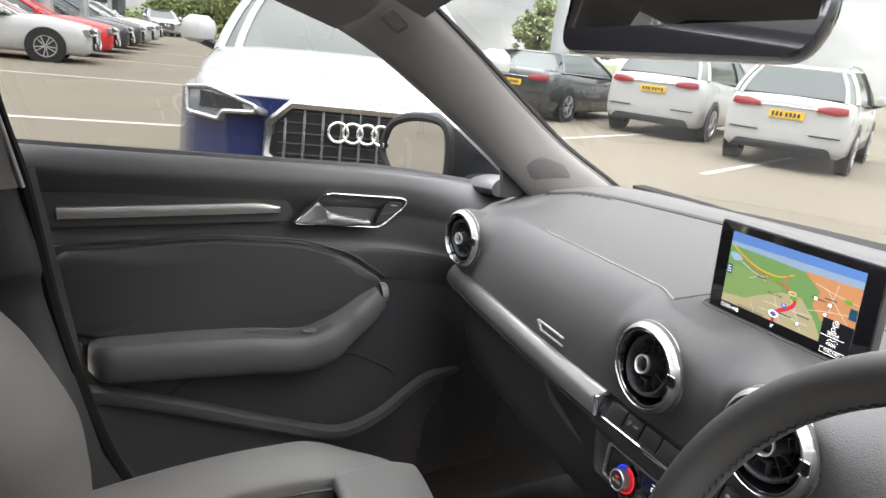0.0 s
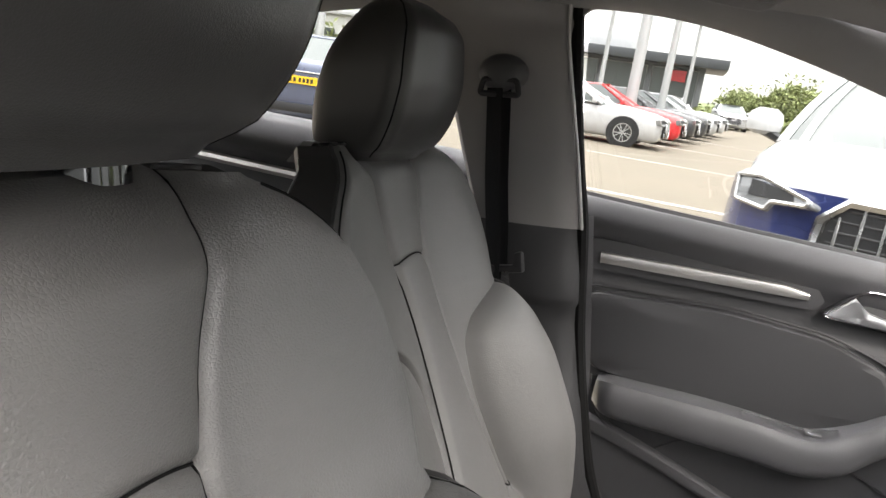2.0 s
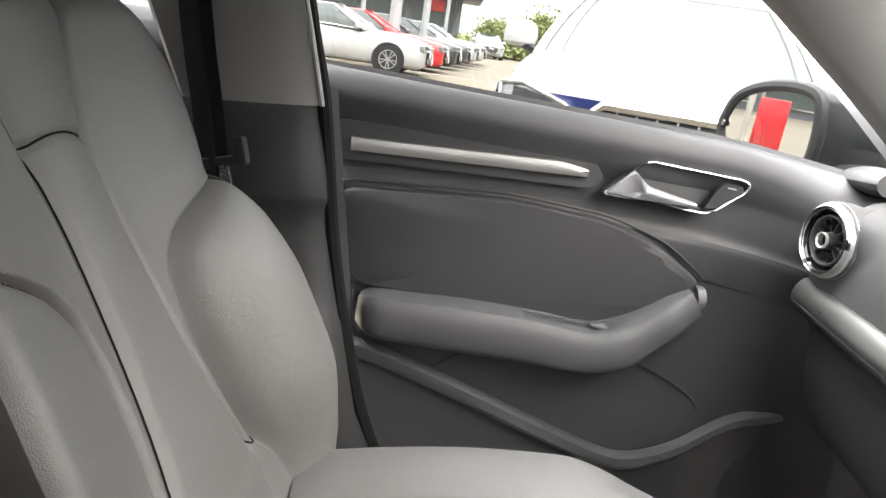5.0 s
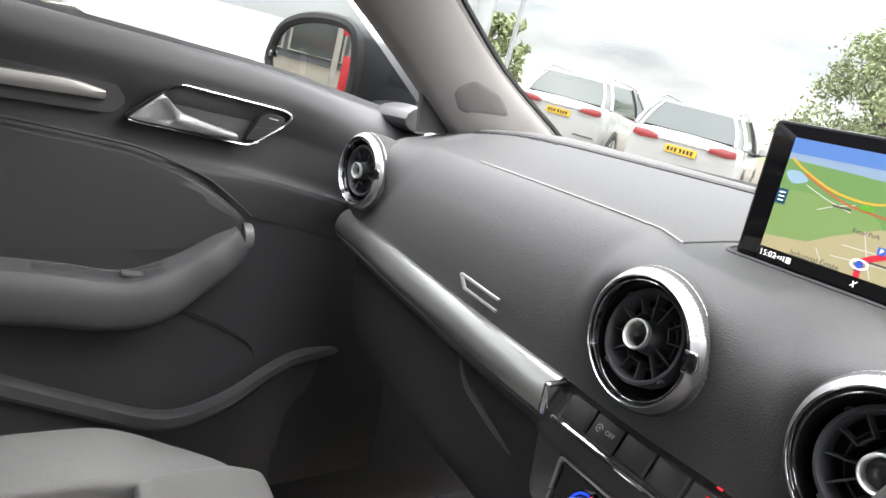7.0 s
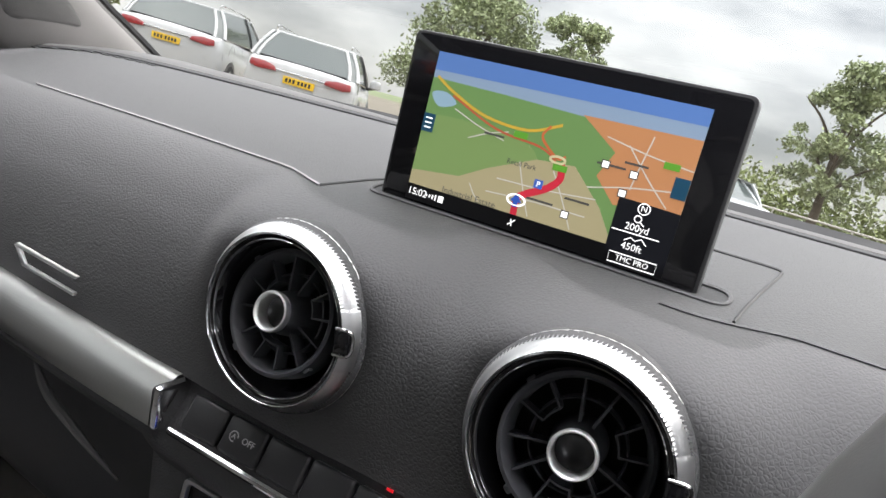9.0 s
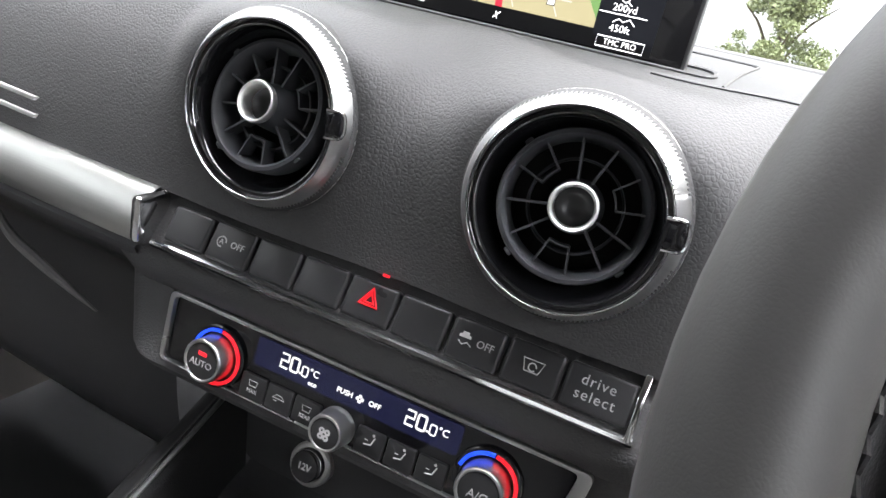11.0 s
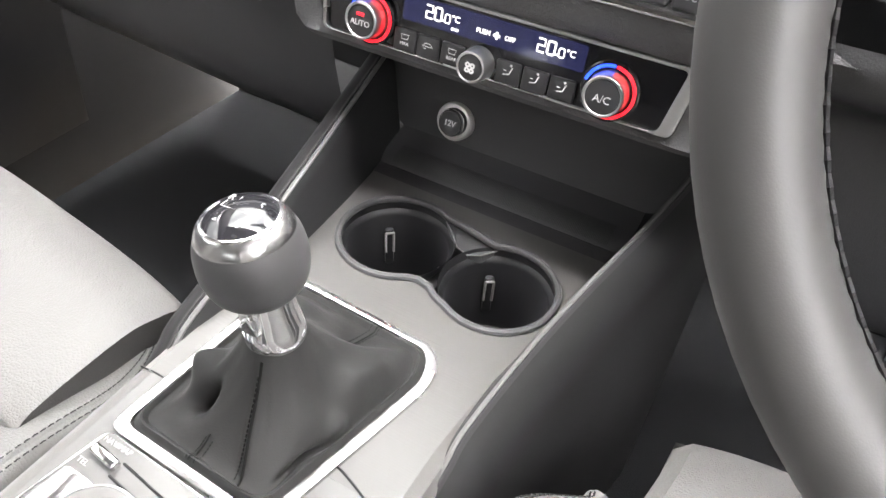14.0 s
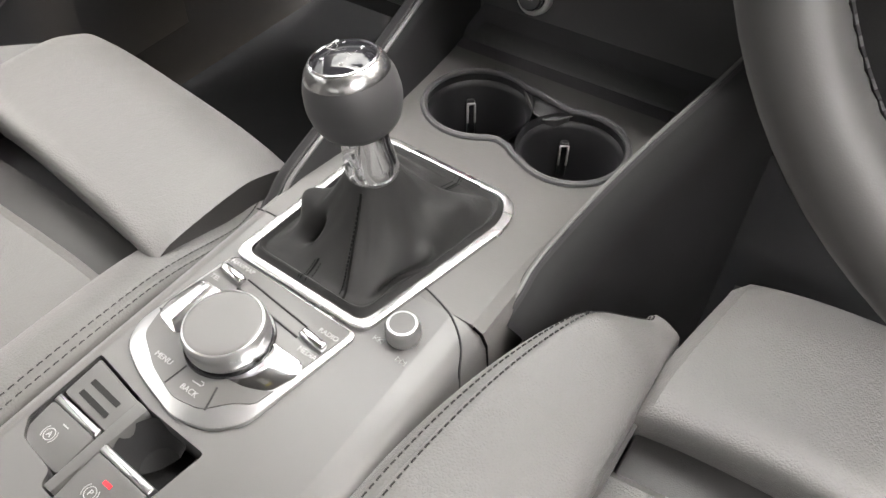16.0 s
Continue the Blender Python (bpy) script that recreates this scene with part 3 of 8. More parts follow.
# ---- dashboard ----
dash = thing("dashboard", (0, 0.8, 0.5), "dark grey soft-skinned dashboard with round air vents", "dashboard")
PROF = [(1.06, 0.952), (0.97, 0.962), (0.86, 0.962), (0.76, 0.956), (0.70, 0.949), (0.674, 0.944), (0.652, 0.928), (0.636, 0.905), (0.626, 0.878), (0.620, 0.848), (0.617, 0.815)]
prof_s = smooth_line(PROF, 8)


def dash_x(i, n=64, w=0.735):
    return -w + 2 * w * i / n


VENTS = [((-0.0795, 0.607, 0.883), (0.0, -1, 0.06)), ((0.0905, 0.607, 0.8815), (0.0, -1, 0.06)), ((-0.643, 0.634, 0.886), (0.14, -1, 0.05)), ((0.655, 0.634, 0.886), (-0.26, -1, 0.05))]


def pad_point(x, p):
    """A point of the padded top, drawn out towards the vents."""
    e = ramp(0.60, 0.735, abs(x))
    y = p.x + recede(x) * ramp(1.0, 0.7, p.x) + 0.03 * e * ramp(0.9, 0.65, p.x)
    z = p.y - 0.012 * e - 0.008 * ramp(0.2, 0.7, abs(x)) * ramp(0.80, 0.70, p.x)
    for (vx, vy, vz), tw in VENTS:
        f = 1 - ramp(0.058, 0.100, math.hypot(x - vx, z - vz))
        f *= ramp(0.71, 0.635, p.x)
        front = vy + 0.007 + tw[0] * (x - vx)
        if y > front:
            push = (y - front) * f
            y -= push
            z -= 0.12 * push
    return V(x, y, z)


rows = []
for i in range(241):
    x = dash_x(i, 240)
    rows.append([pad_point(x, p) for p in prof_s])
pad_bm = b_grid(rows)
holes_ = [f for f in pad_bm.faces for (vx, vy, vz), tw in VENTS
          if math.hypot(f.calc_center_median().x - vx, f.calc_center_median().z - vz) < 0.0485 and f.calc_center_median().y < vy + 0.05]
bmesh.ops.delete(pad_bm, geom=list(set(holes_)), context="FACES")
part("upper_pad", pad_bm, DASH, dash)


def on_pad(x, y, z, up=0.0012):
    return pad_point(x, Vector((y, z))) + V(0, 0, up)


part("seam", b_tube([on_pad(x, 0.684, 0.9462) for x in [-0.45 + 0.335 * i / 30 for i in range(31)]], 0.0011, 5),
     material("pale_seam_edge", (0.20, 0.195, 0.19), 0.6), dash, "pale moulded seam line")


def on_top(x, y, up=0.0004):
    """A point on the padded top, its height taken from the profile."""
    q = min(zip(prof_s, prof_s[1:]), key=lambda ab: abs((ab[0].x + ab[1].x) / 2 - y) + (0 if ab[0].y > 0.9 else 9))
    k = (y - q[0].x) / (q[1].x - q[0].x)
    return pad_point(x, q[0].lerp(q[1], k)) + V(0, 0, up)


corner_ = [on_top(0.134 + 0.012 * k / 20, 0.684 + 0.095 * k / 20) for k in range(20)] + smooth_line([on_top(0.1455, 0.779), on_top(0.146, 0.785), on_top(0.142, 0.789), on_top(0.13, 0.790)], 4) + [on_top(0.12 - 0.07 * k / 8, 0.790) for k in range(9)]
part("hatch_joint", b_tube(corner_, 0.0009, 5), RUBBER, dash, "dark joint of the screen hatch")
part("hatch_joint", b_tube([on_top(-0.115 + 0.017 * k / 10, 0.684 + 0.04 * k / 10) for k in range(11)], 0.0009, 5), RUBBER, dash)
part("seam", b_tube([on_top(0.100 + 0.19 * k / 24, 0.684 - 0.004 * math.sin(math.pi * k / 24)) for k in range(25)], 0.0008, 5), HARD, dash)


# dark gap behind the pad and the smooth strip below the glass
GAP = [(0, 0.988), (0.2, 0.976), (0.37, 0.946), (0.45, 0.928), (0.54, 0.905), (0.62, 0.862), (0.668, 0.80)]
gap_x = [-0.667 + 1.334 * k / 60 for k in range(61)]
part("rear_gap", b_tube([on_top(x, flow(GAP, abs(x)), 0.0002) for x in gap_x], 0.0034, 6), RUBBER, dash, "dark gap behind the dash pad")
cowl = []
for x in gap_x:
    y0 = flow(GAP, abs(x))
    y1 = max(y0 + 0.035, 0.94 + 0.19 * (1 - (x / 0.73) ** 2) - 0.012)
    cowl.append([on_top(x, y0 + 0.004, -0.001), on_top(x, y0 + 0.006, 0.004), on_top(x, y0 + 0.014, 0.0065), on_top(x, (y0 + y1) / 2, 0.0075), on_top(x, y1, 0.007)])
part("windscreen_strip", b_grid(cowl), material("smooth_cowl_grey", (0.088, 0.086, 0.085), 0.6, spec=0.2, grain=0.1, grain_scale=1200), dash, "smooth grey strip below the windscreen")
slots = [b_box(on_top(x, flow(GAP, abs(x)) - 0.016, 0.0004), (0.010, 0.006, 0.0016), 0.0004) for x in [-0.655 + 0.013 * k for k in range(9)]]
part("demist_grille", joined(*slots), RUBBER, dash, "row of black demister slots")

# lower face, glovebox and knee panel
KNEE = material("dark_lower_dash", (0.024, 0.0245, 0.026), 0.5, grain=0.3, grain_scale=900)
LOW = [(0.617, 0.79), (0.614, 0.775), (0.622, 0.757), (0.645, 0.742), (0.655, 0.72), (0.662, 0.64), (0.69, 0.56), (0.78, 0.50), (0.95, 0.46)]
low_s = smooth_line(LOW, 4)
for name, lab, x0, x1 in (("glovebox_lid", "dark grey glovebox lid", -0.735, -0.165), ("knee_panel", "dark grey knee panel below the wheel", 0.165, 0.735)):
    rows = [[V(x, p.x + recede(x), p.y) for p in low_s] for x in [x0 + (x1 - x0) * k / 20 for k in range(21)]]
    part(name, b_grid(rows), KNEE, dash, lab)
catch = smooth_line([(-0.352, 0.651, 0.738), (-0.318, 0.641, 0.724), (-0.280, 0.636, 0.7155), (-0.245, 0.632, 0.709), (-0.212, 0.628, 0.704)], 8)
part("glovebox_catch", b_tube(catch, [0.0008 + 0.0034 * math.sin(math.pi * (k / (len(catch) - 1)) ** 0.7) for k in range(len(catch))], 8), SATIN, dash, "slim grey glovebox catch")

# centre fascia bulging out round the controls
rows = []
FAS = [(0.630, 0.818), (0.6245, 0.815), (0.605, 0.789), (0.6035, 0.782), (0.6015, 0.775), (0.604, 0.766), (0.6085, 0.759), (0.6025, 0.7155), (0.599, 0.711), (0.602, 0.706), (0.618, 0.702), (0.66, 0.692), (0.70, 0.69)]
for i in range(41):
    u = -1 + i / 20
    e = ramp(0.68, 1.0, abs(u)) ** 1.5
    rows.append([V(0.003 + u * lerp_table([(0, 0.187), (2, 0.190), (4, 0.226), (6, 0.222), (8, 0.200), (10, 0.190), (12, 0.186)], k), y + e * (0.075 if k > 4 else 0.030 if k > 3 else 0.008), z - e * (0.03 if k > 6 else 0)) for k, (y, z) in enumerate(FAS)])
part("centre_fascia", b_grid(rows), DASH, dash)


# aluminium trim strip, from the switch row to the door
def trim_strip(x0, x1, name_label):
    rows = []
    for k in range(31):
        x = x0 + (x1 - x0) * k / 30
        y = 0.612 + recede(x)
        rows.append(smooth_line([V(x, y + 0.010, 0.8160), V(x, y + 0.003, 0.8158), V(x, y - 0.003, 0.8130), V(x, y - 0.0100, 0.8055), V(x, y - 0.0145, 0.7955), V(x, y - 0.0150, 0.7885), V(x, y - 0.0120, 0.7845), V(x, y + 0.008, 0.784)], 3))
    ob = part("trim_strip", b_grid(rows), ALU, dash, name_label)
    rows = [[p + V(0, 0.0, -0.0005) for p in (V(x, 0.618 + recede(x), 0.7875), V(x, 0.601 + recede(x), 0.786), V(x, 0.599 + recede(x), 0.781), V(x, 0.602 + recede(x), 0.775), V(x, 0.62 + recede(x), 0.772))]
            for x in [x0 + (x1 - x0) * k / 30 for k in range(31)]]
    part("trim_lip", b_grid(rows), HARD, dash)
    return ob


trim_strip(-0.153, -0.70, "brushed aluminium dash trim strip")
trim_strip(0.42, 0.70, "brushed aluminium dash trim strip")
part("strip_end", b_box((-0.1505, 0.6075, 0.8), (0.008, 0.026, 0.0295), 0.0035), CHROME, dash, "chrome end cap of the trim strip")

# emblem bars on the passenger side
m = frame_at((-0.297, 0.6165, 0.838), (1, 0.0, -0.04), (0, 0.14, 1))
eb = [b_plate([(-0.036, 0.0042), (0.033, 0.0042), (0.036, 0.0072), (-0.033, 0.0072)], 0.0026, m @ Matrix.Translation((0, 0, 0.0012)), 0.0005),
      b_plate([(-0.022, -0.0068), (0.036, -0.0068), (0.0375, -0.0040), (-0.020, -0.0040)], 0.0026, m @ Matrix.Translation((0, 0, 0.0012)), 0.0005),
      b_plate([(-0.036, 0.0050), (-0.030, 0.0050), (-0.016, -0.0068), (-0.022, -0.0068)], 0.0022, m @ Matrix.Translation((0, 0, 0.0010)), 0.0005)]
part("emblem", joined(*eb), BRIGHT, dash, "small chrome emblem bars")


def b_knurled(profile, m, teeth, depth=0.00035, rows_=5, cross=True, plain=None):
    """A turned band whose face is cut into small pyramids, or into straight ridges."""
    prof = []
    for (r0, h0), (r1, h1) in zip(profile, profile[1:]):
        for i in range(rows_):
            prof.append((r0 + (r1 - r0) * i / rows_, h0 + (h1 - h0) * i / rows_))
    prof.append(profile[-1])
    rows = []
    for i in range(teeth * 2):
        a = math.tau * i / (teeth * 2)
        row = []
        for j, (r, h) in enumerate(prof):
            inside = 0 < j < len(prof) - 1 and not (plain and abs(math.remainder(a - plain[0], math.tau)) < plain[1])
            cut = depth if inside and ((i + j) % 2 if cross else i % 2) else 0.0
            row.append(m @ V((r - cut) * math.cos(a), (r - cut) * math.sin(a), h - (cut if cross else 0.0)))
        rows.append(row)
    return b_grid(rows, close_u=True)


# near-black that paints the shade inside vents, cup well and cover slots
VOID = material("painted_shade_black", (0.004, 0.004, 0.004), 0.8, mottle=0.0)
VENTG = material("vent_grey_plastic", (0.050, 0.052, 0.058), 0.42, mottle=0.05)
KNURL = material("knurled_chrome", (0.62, 0.62, 0.62), 0.30, 1.0, mottle=0.05)


def air_vent(c, toward, R=0.0520, tip=(0.0, 0.0)):
    m = frame_at(c, V(0, 0, 1).cross(Vector(toward)), V(0, 0, 1) if abs(Vector(toward).z) < 0.01 else Vector(toward).cross(V(0, 0, 1).cross(Vector(toward))))
    # the nozzle turns in its socket, up and across
    mi = m @ Matrix.Translation((0, 0, -0.016)) @ Matrix.Rotation(radians(-tip[0]), 4, "X") @ Matrix.Rotation(radians(tip[1]), 4, "Y") @ Matrix.Translation((0, 0, 0.016))
    v = part("air_vent", b_lathe([(R - 0.004, -0.05), (R + 0.001, -0.03), (R + 0.0025, -0.012), (R + 0.002, -0.005), (R, -0.002), (R - 0.004, -0.004)], m, 64), DASH, dash, "round jet-style air vent")

    def sub(name, bm, mat, lab=""):
        ob = part(name, bm, mat, v, lab)
        return ob
    sub("ring", b_lathe([(R + 0.0008, -0.009), (R + 0.0022, -0.0075), (R + 0.0020, -0.0062)], m, 96), BRIGHT, "bright outer edge of the vent ring")
    sub("knurled_band", b_knurled([(R + 0.0019, -0.0062), (R - 0.0008, 0.0010), (R - 0.0048, 0.0060)], m, 150, 0.00065, 3, plain=(radians(6), radians(19))), KNURL, "finely knurled chrome vent ring")
    sub("ring_lip", b_lathe([(R - 0.0050, 0.0062), (R - 0.0056, 0.0064), (R - 0.0062, 0.0056), (R - 0.0066, 0.002)], m, 96), CHROME)
    sub("inner_ring", b_lathe([(R - 0.0064, 0.0035), (R - 0.0080, 0.0036), (R - 0.0096, 0.0022), (R - 0.0112, -0.004), (R - 0.0140, -0.010), (R - 0.0185, -0.015)], m, 72), GLOSS, "gloss black inner ring")
    sub("inner_edge", b_lathe([(R - 0.0086, 0.0030), (R - 0.0083, 0.0036), (R - 0.0088, 0.0038), (R - 0.0092, 0.0028)], m, 72), CHROME)
    rr = R - 0.0175
    sub("rotor_ring", b_lathe([(rr + 0.0014, -0.015), (rr + 0.0014, -0.004), (rr + 0.0006, -0.0015), (rr - 0.0012, -0.0010), (rr - 0.0026, -0.0025), (rr - 0.0042, -0.017)], mi, 72), VENTG, "grey rotor ring")
    for k in range(4):
        d = mi @ Matrix.Rotation(math.tau * k / 4 + 0.9, 4, "Z")
        sub("rotor_lug", b_box((rr + 0.0018, 0, -0.004), (0.0022, 0.0042, 0.004), 0.0006, 1, d), VENTG)
    sub("rotor_inner_ring", b_lathe([(0.0228, -0.018), (0.0228, -0.0105), (0.0222, -0.0100), (0.0216, -0.0105), (0.0216, -0.018)], mi, 56), VENTG)
    e = rr - 0.0024
    for k in range(12):
        d = mi @ Matrix.Rotation(math.tau * k / 12 + 0.18, 4, "Z")
        short = k % 4 < 2
        sub("blade", b_plate([(0.0185, 0.0005), (e, 0.0004), (e, -0.0006), (0.0185, -0.0005)] if short else [(0.0100, 0.0008), (e, 0.0004), (e, -0.0006), (0.0100, -0.0006)], 0.010, d @ Matrix.Translation((0, 0, -0.0055))), VENTG)
        if k % 4 == 0:
            arc = [(0.0190 * math.cos(q), 0.0190 * math.sin(q)) for q in [math.tau / 12 * i / 6 for i in range(7)]] + [(0.0181 * math.cos(q), 0.0181 * math.sin(q)) for q in [math.tau / 12 * (1 - i / 6) for i in range(7)]]
            sub("blade_bridge", b_plate(arc, 0.010, d @ Matrix.Translation((0, 0, -0.0055))), VENTG)
    sub("hub", b_lathe([(0.0136, -0.022), (0.0122, -0.006), (0.0108, 0.004)], mi, 40), VENTG)
    sub("hub_ring", b_lathe([(0.0108, 0.002), (0.0114, 0.0058), (0.0111, 0.0072), (0.0104, 0.0076), (0.0097, 0.0071), (0.0092, 0.0055), (0.0090, -0.002)], mi, 56), BRIGHT, "chrome hub ring")
    sub("hub_cap", b_lathe([(0.0092, -0.002), (0.0070, -0.0050), (0.004, -0.0062), (0.0, -0.0066)], mi, 32), PIANO)
    # black disc painting the shade deep in the vent
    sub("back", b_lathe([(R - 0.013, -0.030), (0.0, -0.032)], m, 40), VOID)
    d = m @ Matrix.Rotation(radians(6), 4, "Z")
    sub("tab", b_box((R - 0.0048, 0, 0.0042), (0.0096, 0.0125, 0.0052), 0.0014, 2, d), GLOSS, "small black flow tab")
    sub("tab_edge", b_tube(smooth_line([d @ V(R - 0.0088, 0.0068, 0.0062), d @ V(R - 0.0020, 0.0066, 0.0058), d @ V(R + 0.0004, 0.0040, 0.0040), d @ V(R + 0.0004, -0.0040, 0.0040), d @ V(R - 0.0020, -0.0068, 0.0058), d @ V(R - 0.0090, -0.0070, 0.0062)], 5), 0.0009, 6), CHROME, "chrome edge of the flow tab")
    return v


for (vc, vt), tip in zip(VENTS, ((12, -2), (9, 8), (0, 0), (0, 0))):
    air_vent(vc, vt, tip=tip)

# instrument hood behind the wheel
hood = []
for i in range(21):
    u = -1 + 2 * i / 20
    x = 0.375 + 0.155 * u
    h = 0.085 * (1 - abs(u) ** 3.2)
    hood.append([V(x, 0.80, 0.95), V(x, 0.77, 0.956 + h * 0.8), V(x, 0.70, 0.955 + h), V(x, 0.62, 0.948 + h * 0.92), V(x, 0.615, 0.935 + h * 0.86), V(x, 0.66, 0.90 + h * 0.5)])
part("instrument_hood", b_grid(hood), DASH, dash)
part("instrument_face", b_plate(rounded([(-0.15, -0.06), (0.15, -0.06), (0.14, 0.055), (-0.14, 0.055)], 0.03), 0.01, frame_at((0.36, 0.665, 0.93), (1, 0, 0), (0, 0.25, 1))), GLOSS, dash)

# ---- switch row ----
row = thing("switch_row", (0, 0.61, 0.785), "row of black dash switches over a chrome line", "switches")
sw_m = frame_at((0, 0.6125, 0.8005), (1, 0, 0), (0, 0.55, 1))
part("chrome_line", b_tube([V(x, 0.6015 + 0.004 * abs(x * 4) ** 6, 0.7872) for x in [-0.142 + 0.292 * k / 40 for k in range(41)]], 0.0024, 8), CHROME, row, "thin chrome line")
part("top_line", b_tube([V(x, 0.6225, 0.8175) for x in [-0.138 + 0.285 * k / 20 for k in range(21)]], 0.0012, 6), CHROME, row)
part("side_cap", b_box((0.1475, -0.001, 0.0), (0.004, 0.034, 0.012), 0.0015, 2, sw_m), CHROME, row, "chrome end piece")
centres = [-0.122 + 0.031 * k for k in range(8)] + [0.1285]
for k, cx in enumerate(centres):
    w = 0.0293 if k < 8 else 0.0345
    o = [(-w / 2, -0.0135), (w / 2, -0.0135), (w / 2, 0.0115), (-w / 2, 0.0115)]
    sw = part("switch", b_box((cx, -0.0015, 0.0), (w, 0.0225, 0.008), 0.0024, 4, sw_m), PIANO, row)
    im = sw_m @ Matrix.Translation((cx, -0.001, 0.0042))
    if k == 4:
        tr = [b_tube([im @ V(0.0062 * s * math.sin(a), 0.0006 + 0.0062 * s * math.cos(a), 0) for a in (0, math.tau / 3, 2 * math.tau / 3)], 0.0009, 6, closed=True) for s in (1.0, 0.55)]
        part("warning_triangle", joined(*tr), LIT_R, sw, "lit red warning triangle")
        # glowing red tick painted in for the triangle's reflection in the chrome
        part("triangle_reflection", b_box((0.004, 0.0155, 0.001), (0.004, 0.0015, 0.0006), m=im), LIT_R, sw)
    if k == 1:
        part("lettering", joined(b_text("OFF", 0.0054, im @ Matrix.Translation((0.005, 0, 0))), b_tube([im @ V(-0.0062 + 0.003 * math.cos(a), 0.003 * math.sin(a), 0) for a in [i * 0.42 for i in range(13)]], 0.0004, 4),
                                 b_text("A", 0.0042, im @ Matrix.Translation((-0.0062, 0, 0)))), ICON, sw, "white printed symbol")
    if k == 6:
        part("lettering", joined(b_text("OFF", 0.0054, im @ Matrix.Translation((0.0055, 0, 0))), b_box((-0.006, 0.0016, 0), (0.006, 0.0016, 0.0004), m=im),
                                 b_tube([im @ V(-0.009 + 0.0025 * i, -0.002 + 0.0008 * (-1) ** i, 0) for i in range(4)], 0.0004, 4), b_box((-0.006, 0.003, 0), (0.0035, 0.0016, 0.0004), m=im)), ICON, sw, "white printed symbol")
    if k == 7:
        part("lettering", joined(b_tube([im @ V(*q, 0) for q in ((-0.0055, 0.003), (0.0055, 0.003), (0.0035, -0.003), (-0.0035, -0.003))], 0.00035, 4, closed=True),
                                 b_tube([im @ V(0.002 * math.cos(a), -0.0005 + 0.002 * math.sin(a), 0) for a in [i * 0.5 for i in range(12)]], 0.00035, 4)), ICON, sw, "white printed symbol")
    if k == 8:
        part("lettering", joined(b_text("drive", 0.0074, im @ Matrix.Translation((-0.001, 0.0036, 0)), spacing=1.15), b_text("select", 0.0074, im @ Matrix.Translation((-0.001, -0.0036, 0)), spacing=1.15)), ICON, sw, "white printed lettering")

# ---- climate panel ----
cl = thing("climate_panel", (0.0065, 0.605, 0.712), "gloss black climate control panel in a silver frame", "climate panel")
cm = frame_at((0.0065, 0.6045, 0.7365), (1, 0, 0), (0, 0.17, 1))
W2, H2 = 0.1335, 0.0235
outer = [(-W2, -0.0212), (W2 - 0.006, -0.0212), (W2, H2), (-W2 - 0.001, H2)]
outer = rounded(outer, 0.005)
inner = rounded([(-W2 + 0.0035, -0.0200), (W2 - 0.015, -0.0200), (W2 - 0.0075, H2 - 0.0025), (-W2 + 0.003, H2 - 0.0025)], 0.004)
part("frame", b_plate(outer, 0.008, cm @ Matrix.Translation((0, 0, 0.003)), 0.0008, holes=(inner,)), SILVER, cl, "satin silver frame")
part("face", b_plate([(p[0] * 0.998, p[1]) for p in inner], 0.003, cm), GLOSS, cl)
part("display", b_plate(rounded([(-0.066, 0.0015), (0.066, 0.0015), (0.066, 0.0185), (-0.066, 0.0185)], 0.002), 0.0012, cm @ Matrix.Translation((-0.002, 0, 0.0009))),
     material("display_navy", (0.008, 0.009, 0.025), 0.1, mottle=0.0, emit=(0.03, 0.035, 0.12), emit_strength=0.02), cl, "dark blue display")
dm = cm @ Matrix.Translation((0.0045, 0.0105, 0.0012)) @ Matrix.Diagonal((0.94, 0.94, 1, 1))


def display_digit(body, w, h, m):
    """A squared display digit drawn as one stroke."""
    line = [(-1, 1), (1, 1), (1, 0), (-1, 0), (-1, -1), (1, -1)] if body == "2" else [(-1, 1), (1, 1), (1, -1), (-1, -1)]
    pts = [m @ V(x * w / 2, y * h / 2, 0) for x, y in line]
    if body == "0":
        pts = [m @ V(p.x, p.y, 0) for p in rounded([(x * w / 2, y * h / 2) for x, y in line], w * 0.28, 3)]
    return b_tube(pts, h * 0.072, 5, closed=body == "0", flat=1.0)


for cx in (-0.047, 0.040):
    for body, w_, h_, ox, oy in (("2", 0.0050, 0.0088, -0.0085, 0.0006), ("0", 0.0052, 0.0088, -0.0012, 0.0006), ("0", 0.0038, 0.0060, 0.0064, -0.0006)):
        part("temperature", display_digit(body, w_, h_, dm @ Matrix.Translation((cx + ox, oy, 0.0002))), LIT_W, cl, "lit white temperature reading")
    part("temperature", joined(b_text(".", 0.0110, dm @ Matrix.Translation((cx + 0.0030, 0.0000, 0))), b_text("°C", 0.0062, dm @ Matrix.Translation((cx + 0.0128, 0.0004, 0)))), LIT_W, cl, "lit white temperature reading")
part("display_text", joined(b_text("eco", 0.0042, dm @ Matrix.Translation((-0.034, -0.0062, 0))), b_text("PUSH", 0.0046, dm @ Matrix.Translation((-0.012, -0.002, 0))),
                            b_text("OFF", 0.0046, dm @ Matrix.Translation((0.0085, -0.002, 0)))), LIT_W, cl)
part("fan_symbol", joined(*[b_lathe([(0.0, 0.0), (0.0011, 0.0)], dm @ Matrix.Translation((-0.0015 + 0.0016 * math.cos(a), -0.002 + 0.0016 * math.sin(a), 0.0002)), 10) for a in (0, 1.57, 3.14, 4.71)]), LIT_W, cl)


